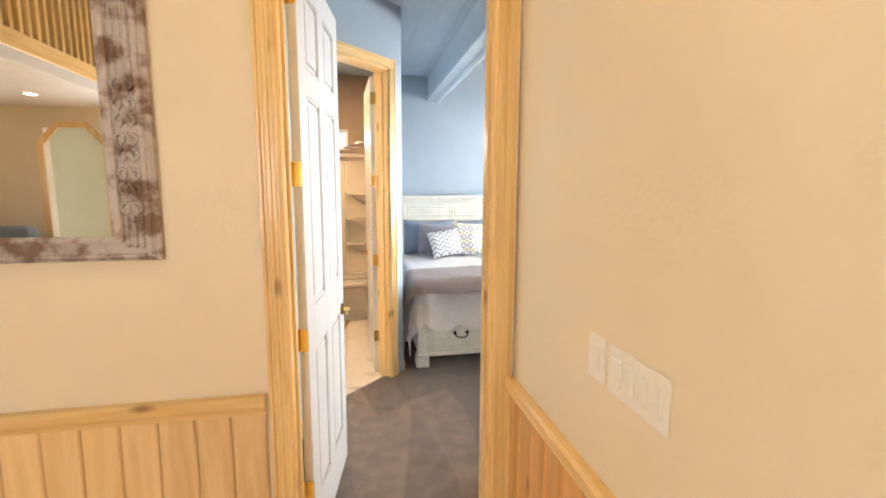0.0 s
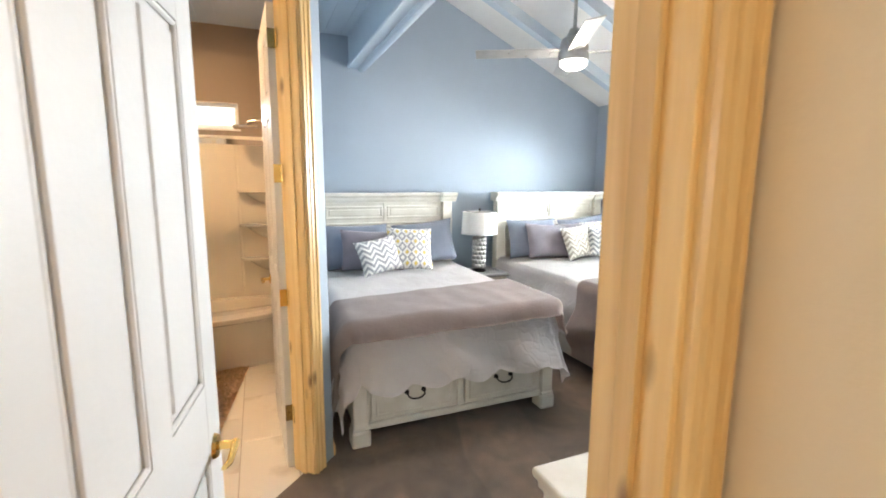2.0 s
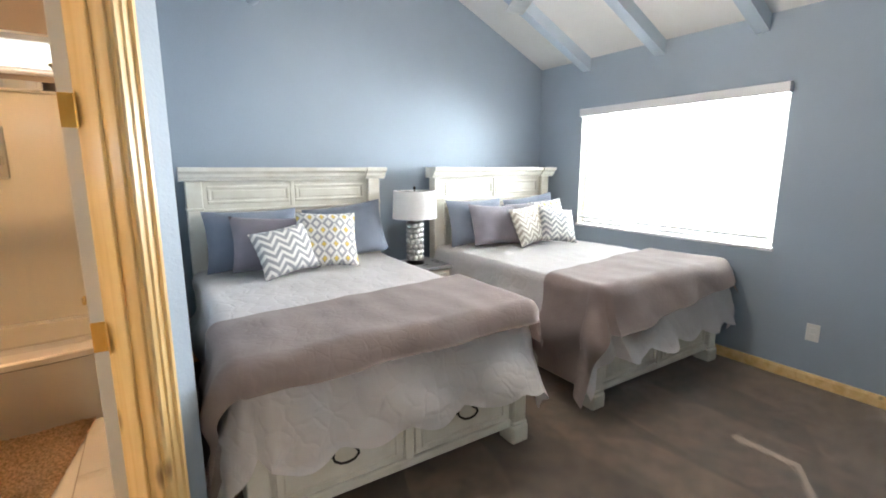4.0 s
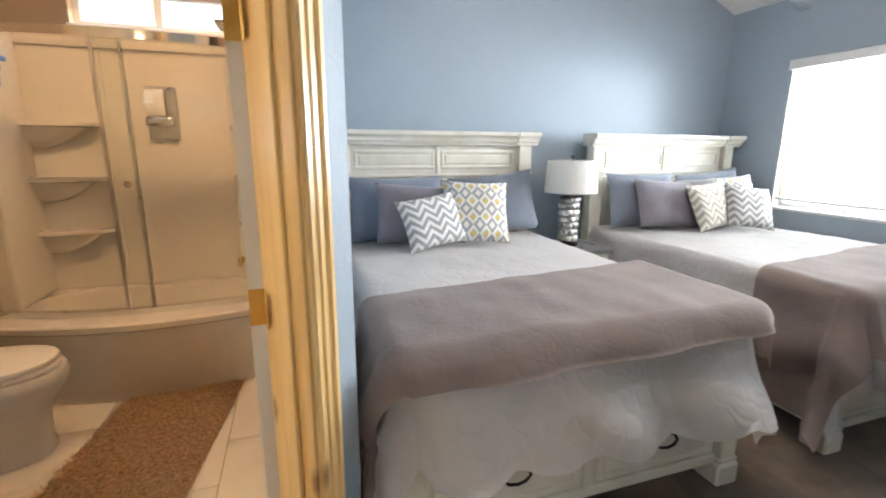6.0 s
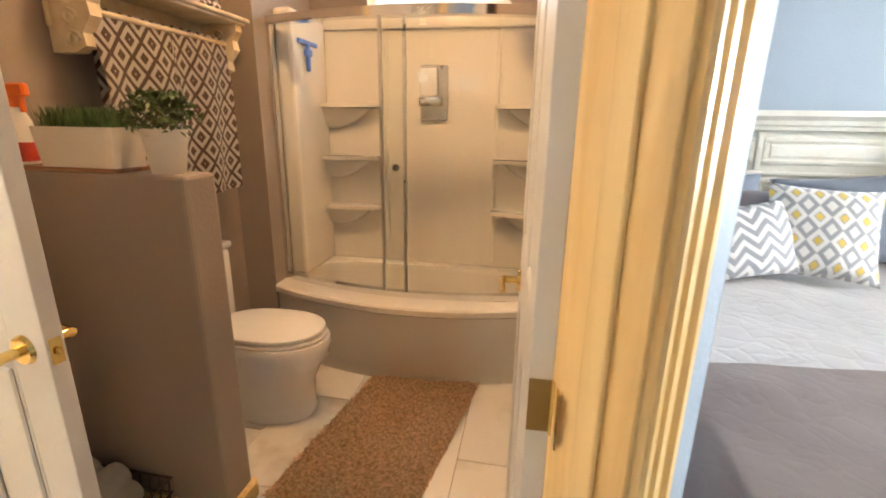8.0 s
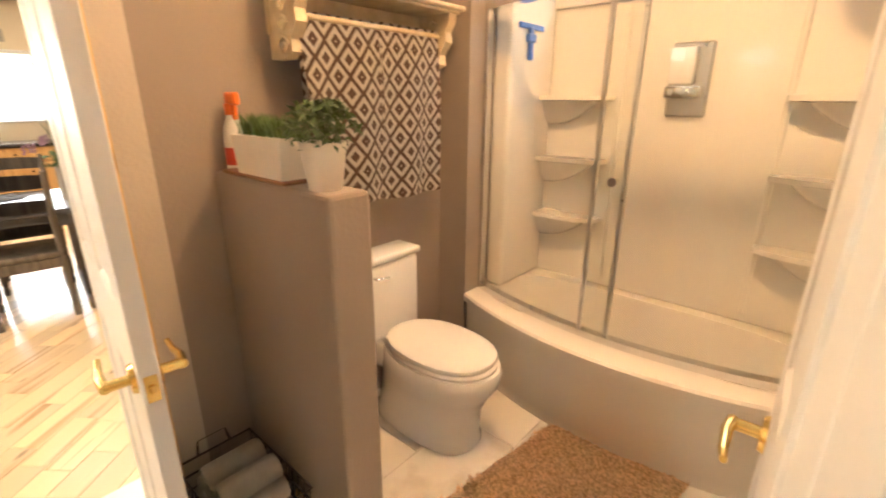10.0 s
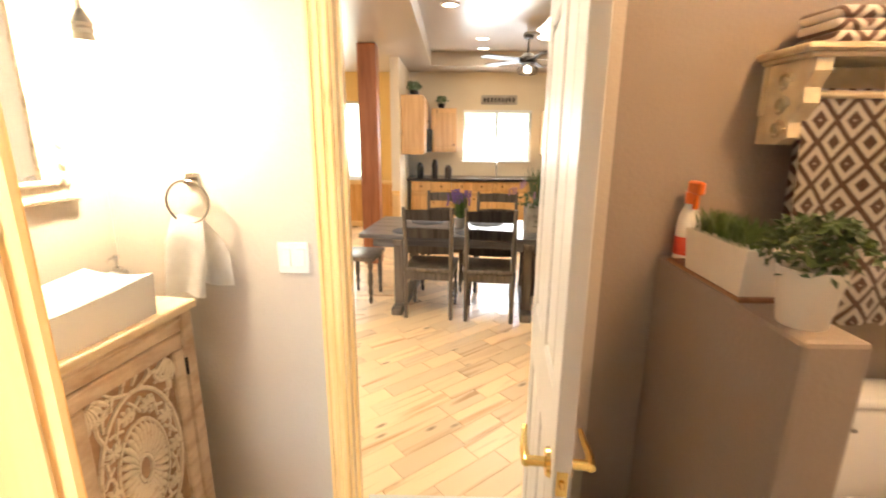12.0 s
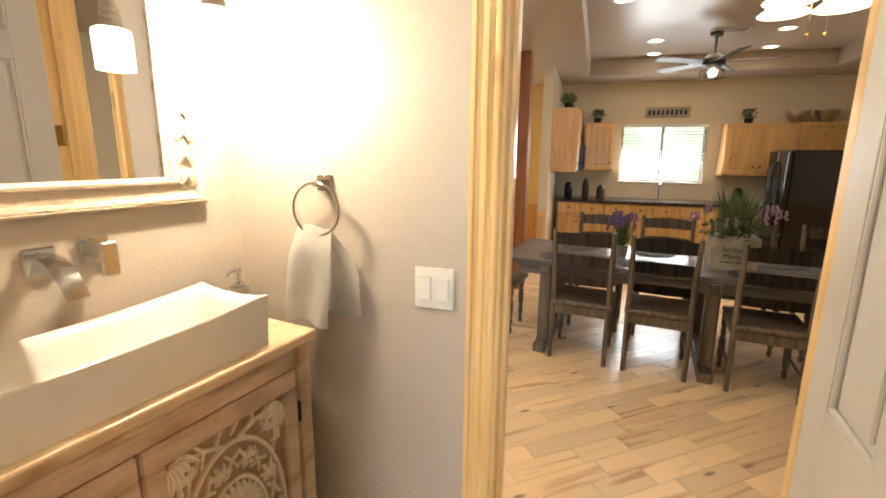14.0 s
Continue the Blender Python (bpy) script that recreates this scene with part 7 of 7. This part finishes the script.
ft = thing("kitchen_faucet", Matrix.Translation((-7.85, 4.04, 0.92)), "chrome arched kitchen faucet", "faucet")
bm = bmesh.new()
tube(bm, [(0, 0, 0), (0, 0, 0.2), (0.04, 0, 0.27), (0.12, 0, 0.27), (0.15, 0, 0.21)], 0.011)
part("spout", bm, CHROME, ft, smooth=50)


def shelf_plant(x, y, z, r, seed, pot_mat=BLACK_IRON):
    d = thing("potted_plant", Matrix.Translation((x, y, z)), "small bushy plant on top of the cabinets", "potted plant", "plants on the cabinets")
    bm = bmesh.new()
    lathe(bm, [(r * 0.4, 0), (r * 0.55, 0.07), (0.0, 0.07)], 14)
    part("pot", bm, pot_mat, d, smooth=40)
    bm = bmesh.new()
    leaf_tuft(random.Random(seed), 130, r, 0.13, 0.024, bm, base=0.06)
    part("leaves", bm, SAGE, d)


for k, (x, y, z, r) in enumerate(((-6.75, 2.73, 2.15, 0.12), (-7.0, 2.73, 2.15, 0.11), (-7.75, 3.1, 2.03, 0.11), (-7.75, 5.05, 2.0, 0.11), (-6.4, 6.1, 2.04, 0.13))):
    shelf_plant(x, y, z, r, 20 + k)
for y in (5.62, 5.95):
    bm = bmesh.new()
    lathe(bm, [(0.05, 0.0), (0.13, 0.10), (0.14, 0.16), (0.13, 0.16), (0.05, 0.02), (0.0, 0.02)], 24)
    solid("platter", bm, NICKEL, "metal bowl displayed on top of the cabinets", "bowl", "bowls on the cabinets", smooth=50, m=Matrix.Translation((-7.8, y, 2.0)))

df = thing("ceiling_fan", Matrix.Translation((-6.05, 4.22, 2.52)), "dark bronze ceiling fan with five blades and a caged light", "ceiling fan")
bm = bmesh.new()
cyl(bm, (0, 0, 0.05), (0, 0, 0.28), 0.014, seg=12)
lathe(bm, [(0.0, 0.30), (0.07, 0.30), (0.06, 0.25), (0.0, 0.24)], 20)
part("downrod", bm, BLACK_IRON, df, smooth=40)
bm = bmesh.new()
lathe(bm, [(0.0, 0.09), (0.05, 0.08), (0.11, 0.03), (0.11, -0.03), (0.06, -0.06), (0.0, -0.07)], 24)
part("motor", bm, BLACK_IRON, df, smooth=40)
for k in range(5):
    bm = bmesh.new()
    bx(bm, 0.10, 0.66, -0.06, 0.06, -0.004, 0.004, 0.003)
    part("blade", bm, BLACK_IRON, df, m=Matrix.Rotation(radians(72 * k + 10), 4, "Z") @ Matrix.Rotation(radians(11), 4, "X"))
for k in range(10):
    a = k * math.pi / 5
    bm = bmesh.new()
    tube(bm, [(0.06 * math.cos(a), 0.06 * math.sin(a), -0.06), (0.13 * math.cos(a), 0.13 * math.sin(a), -0.10), (0.11 * math.cos(a), 0.11 * math.sin(a), -0.16), (0.03 * math.cos(a), 0.03 * math.sin(a), -0.18)], 0.004, 5)
    part("cage_wire", bm, BLACK_IRON, df)
bm = bmesh.new()
bmesh.ops.create_icosphere(bm, subdivisions=2, radius=0.045, matrix=Matrix.Translation((0, 0, -0.11)))
part("bulb", bm, LED, df, smooth=60)
vent = thing("ceiling_vent", Matrix.Translation((-6.0, 4.33, 2.82)), "white slotted ceiling vent", "vent")
bm = bmesh.new()
bx(bm, -0.09, 0.09, -0.18, 0.18, -0.012, 0.0, 0.003)
part("frame", bm, PLASTIC, vent)
for k in range(6):
    bm = bmesh.new()
    bx(bm, -0.065 + k * 0.024, -0.055 + k * 0.024, -0.15, 0.15, -0.016, -0.010)
    part("slat", bm, NICKEL, vent)
# bell-shaped lamp of a nearer fan
bl = thing("fan_light_kit", Matrix.Translation((-3.12, 4.06, 2.52)), "white bell glass fan light with pull chains", "fan light")
bm = bmesh.new()
lathe(bm, [(0.0, 0.10), (0.07, 0.10), (0.06, 0.06), (0.06, -0.05), (0.05, -0.16), (0.0, -0.17)], 20)
part("hub", bm, PLASTIC, bl, smooth=40)
BELL = glow("lit_bell_glass", (1.0, 0.90, 0.74), 3.5)
for k in range(4):
    a = k * math.pi / 2 + 0.6
    bm = bmesh.new()
    lathe(bm, [(0.025, 0.0), (0.035, -0.03), (0.075, -0.08), (0.115, -0.11), (0.11, -0.11), (0.03, -0.03), (0.02, 0.0)], 20)
    part("bell_shade", bm, BELL, bl, smooth=60, m=Matrix.Translation((0.16 * math.cos(a), 0.16 * math.sin(a), -0.17)))
    bm = bmesh.new()
    tube(bm, [(0.03 * math.cos(a), 0.03 * math.sin(a), -0.12), (0.16 * math.cos(a), 0.16 * math.sin(a), -0.165)], 0.01, 8)
    part("arm", bm, PLASTIC, bl)
for y in (-0.03, 0.04):
    bm = bmesh.new()
    cyl(bm, (0.03, y, -0.16), (0.03, y, -0.41), 0.002, seg=5)
    bmesh.ops.create_icosphere(bm, subdivisions=1, radius=0.012, matrix=Matrix.Translation((0.03, y, -0.42)))
    part("pull_chain", bm, BRASS, bl)

bm = bmesh.new()
bx(bm, -5.72, -5.50, 2.18, 2.40, 0, 2.62, 0.01)
solid("timber_post", bm, RED_POST, "reddish cedar post up to the ceiling", "post")
wainscot("wainscot_breakfast", Matrix.Translation((-7.955, 2.42, 0)) @ Matrix.Rotation(radians(-90), 4, "Z") @ Matrix.Diagonal((1, -1, 1, 1)) @ Matrix.Diagonal((1, -1, 1, 1)), 2.36, PINE_ORANGE)
wainscot("wainscot_return", Matrix.Translation((-6.445, 2.43, 0)) @ FX @ Matrix.Diagonal((1, -1, 1, 1)), 0.118, PINE_PALE)

# ---- dining set ----
DIN = Matrix.Translation((-3.80, 2.86, 0)) @ Matrix.Rotation(radians(-6.5), 4, "Z")


def dining_chair(m):
    d = thing("dining_chair", m, "dark grey-stained wooden ladder-back dining chair", "chair", "chairs round the table")
    for y in (-0.20, 0.20):
        bm = bmesh.new()
        tube(bm, [(0.02, y, 0), (0.0, y, 0.45), (0.005, y, 0.70), (0.05, y * 1.03, 1.01)], [0.017, 0.021, 0.02, 0.016], 8)
        part("back_post", bm, CHAIR_WOOD, d, smooth=50)
        bm = bmesh.new()
        lathe(bm, [(0.014, 0), (0.018, 0.04), (0.012, 0.06), (0.022, 0.10), (0.024, 0.22), (0.014, 0.25), (0.02, 0.28), (0.014, 0.31), (0.022, 0.34), (0.022, 0.44), (0.0, 0.44)], 14, Matrix.Translation((-0.38, y, 0)))
        part("leg", bm, CHAIR_WOOD, d, smooth=50)
    bm = bmesh.new()
    bx(bm, -0.42, 0.02, -0.225, 0.225, 0.43, 0.47, 0.012, 2)
    part("seat", bm, CHAIR_WOOD, d, smooth=50)
    for z0, z1, xo in ((0.90, 0.985, 0.038), (0.745, 0.82, 0.015), (0.60, 0.66, 0.003)):
        bm = bmesh.new()
        sheet(bm, 10, 3, lambda u, v: (xo + 0.022 * (1 - (2 * u - 1) ** 2) - 0.004, -0.20 + 0.40 * u, z0 + (z1 - z0) * v + 0.010 * (1 - (2 * u - 1) ** 2) * v), 0.016)
        part("slat", bm, CHAIR_WOOD, d, smooth=40)
    bm = bmesh.new()
    bx(bm, -0.012, 0.012, -0.19, 0.19, 0.36, 0.43, 0.004)
    bx(bm, -0.39, 0.0, -0.21, -0.19, 0.37, 0.43, 0.004)
    bx(bm, -0.39, 0.0, 0.19, 0.21, 0.37, 0.43, 0.004)
    part("apron", bm, CHAIR_WOOD, d)
    for y in (-0.20, 0.20):
        bm = bmesh.new()
        cyl(bm, (-0.38, y, 0.17), (0.008, y, 0.17), 0.010, seg=8)
        part("stretcher", bm, CHAIR_WOOD, d)
    return d


c0 = dining_chair(DIN @ Matrix.Translation((0.0, 0.235, 0)))
for y, dx in ((0.77, 0.0), (1.42, 0.02), (2.05, 0.0)):
    copy_thing(c0, DIN @ Matrix.Translation((dx, y, 0)))
for y in (0.25, 0.80, 1.40, 2.0):
    copy_thing(c0, DIN @ Matrix.Translation((-1.12, y, 0)) @ Matrix.Rotation(math.pi, 4, "Z"))

tb = thing("dining_table", DIN, "long grey-blue farmhouse dining table on trestle legs", "table")
for k in range(5):
    bm = bmesh.new()
    bx(bm, -0.09 - (k + 1) * 0.186, -0.092 - k * 0.186, -0.42, 2.6, 0.695, 0.735, 0.004)
    part("board", bm, TABLE_WOOD, tb)
bm = bmesh.new()
bx(bm, -0.98, -0.14, -0.30, -0.26, 0.61, 0.695, 0.004)
bx(bm, -0.98, -0.14, 2.44, 2.48, 0.61, 0.695, 0.004)
bx(bm, -0.16, -0.13, -0.26, 2.44, 0.61, 0.695, 0.004)
bx(bm, -0.99, -0.96, -0.26, 2.44, 0.61, 0.695, 0.004)
part("apron", bm, TABLE_WOOD, tb)
for y in (-0.06, 1.10, 2.25):
    bm = bmesh.new()
    bx(bm, -1.02, 0.0, y - 0.05, y + 0.05, 0, 0.075, 0.015, 2)
    part("trestle_foot", bm, CHAIR_WOOD, tb)
    bm = bmesh.new()
    bx(bm, -0.95, -0.08, y - 0.045, y + 0.045, 0.64, 0.695, 0.006)
    part("crossbeam", bm, CHAIR_WOOD, tb)
    for x in (-0.22, -0.90):
        bm = bmesh.new()
        bx(bm, x, x + 0.10, y - 0.045, y + 0.045, 0.07, 0.64, 0.012)
        part("leg", bm, CHAIR_WOOD, tb)
bench = thing("stool", DIN @ Matrix.Translation((-0.45, -0.50, 0)), "dark wooden stool with turned legs at the table's end", "stool")
bm = bmesh.new()
bx(bm, -0.22, 0.22, -0.17, 0.17, 0.43, 0.47, 0.012, 2)
part("seat", bm, CHAIR_WOOD, bench, smooth=40)
for x in (-0.17, 0.17):
    for y in (-0.12, 0.12):
        bm = bmesh.new()
        lathe(bm, [(0.014, 0), (0.02, 0.04), (0.013, 0.07), (0.024, 0.12), (0.015, 0.16), (0.024, 0.20), (0.024, 0.30), (0.014, 0.33), (0.024, 0.36), (0.024, 0.435), (0.0, 0.435)], 14, Matrix.Translation((x, y, 0)))
        part("leg", bm, CHAIR_WOOD, bench, smooth=50)
for x, y in ((-0.28, 0.02), (-0.28, 0.62), (-0.28, 1.35), (-0.28, 2.0), (-0.78, 0.1), (-0.78, 0.7), (-0.78, 1.6)):
    bm = bmesh.new()
    lathe(bm, [(0.0, 0.0), (0.165, 0.0), (0.17, 0.003), (0.165, 0.006), (0.0, 0.006)], 32)
    solid("placemat", bm, MAT, "round slate grey placemat on the table", "placemat", "placemats on the table", smooth=40, m=DIN @ Matrix.Translation((x, y, 0.735)))


def sprigs(bm, bm2, rng, n, spread, h, base, bloom=0.05, width=0.004):
    for _ in range(n):
        a, r = rng.uniform(0, 6.28), spread * math.sqrt(rng.random())
        p = Vector((0.35 * r * math.cos(a), 0.35 * r * math.sin(a), base))
        hh = h * rng.uniform(0.6, 1.0)
        q = Vector((r * math.cos(a) * 1.4, r * math.sin(a) * 1.4, base + hh))
        side = Vector((math.sin(a), -math.cos(a), 0)) * width
        mid = p.lerp(q, 0.55) + Vector((0, 0, 0.05 * hh))
        v = [bm.verts.new(w) for w in (p - side, p + side, mid + side, q, mid - side)]
        bm.faces.new((v[0], v[1], v[2], v[4]))
        bm.faces.new((v[4], v[2], v[3]))
        if bm2 is not None and rng.random() < 0.4:
            for k in range(4):
                bmesh.ops.create_icosphere(bm2, subdivisions=1, radius=0.011, matrix=Matrix.Translation(q + Vector((rng.uniform(-0.006, 0.006), rng.uniform(-0.006, 0.006), -0.016 * k + bloom * 0.4))))


planter = thing("flower_crate", DIN @ Matrix.Translation((-0.50, 1.22, 0.735)) @ Matrix.Rotation(radians(4), 4, "Z"), "weathered lettered crate of grasses and purple flowers", "planter")
bm = bmesh.new()
prism(bm, [(-0.11, -0.15), (0.11, -0.15), (0.11, 0.15), (-0.11, 0.15)], 0, 0.24, "z")
part("crate", bm, CRATE, planter)
for txt, z, s in (("Farmers", 0.135, 0.052), ("Market", 0.085, 0.052)):
    cu = bpy.data.curves.new("lettering", "FONT")
    cu.body, cu.size, cu.align_x, cu.extrude = txt, s, "CENTER", 0.0006
    cu.materials.append(INK)
    o = new("lettering", cu)
    o.parent = planter
    o.matrix_basis = Matrix.Translation((0.1115, 0, z)) @ Matrix.Rotation(radians(90), 4, "Z") @ Matrix.Rotation(radians(90), 4, "X")
bm = bmesh.new()
bx(bm, 0.109, 0.112, -0.09, -0.01, 0.055, 0.062)
bx(bm, 0.109, 0.112, 0.01, 0.09, 0.055, 0.062)
part("small_print", bm, INK, planter)
rg = random.Random(5)
bm, b2 = bmesh.new(), bmesh.new()
sprigs(bm, None, rg, 240, 0.16, 0.40, 0.22)
leaf_tuft(rg, 260, 0.26, 0.16, 0.028, bm, base=0.20)
part("foliage", bm, SAGE, planter, "grassy green foliage")["kind"] = "stuff"
sprigs(bmesh.new(), b2, rg, 60, 0.24, 0.26, 0.2)
part("flowers", b2, PINK_BLOOM, planter, "dusty purple flowers", smooth=60)["kind"] = "stuff"


def lavender(m, seed):
    d = thing("lavender_pot", m, "lavender in a small grey pot on the table", "potted plant", "lavender pots")
    bm = bmesh.new()
    lathe(bm, [(0.04, 0), (0.055, 0.10), (0.05, 0.10), (0.0, 0.09)], 20)
    part("pot", bm, NICKEL, d, smooth=40)
    r2 = random.Random(seed)
    bm, b2 = bmesh.new(), bmesh.new()
    sprigs(bm, b2, r2, 90, 0.09, 0.26, 0.09)
    part("stems", bm, GRASS, d)
    part("flowers", b2, LAVENDER, d, smooth=60)["kind"] = "stuff"


lavender(DIN @ Matrix.Translation((-0.52, 0.46, 0.735)), 31)
lavender(DIN @ Matrix.Translation((-0.55, 2.05, 0.735)), 32)
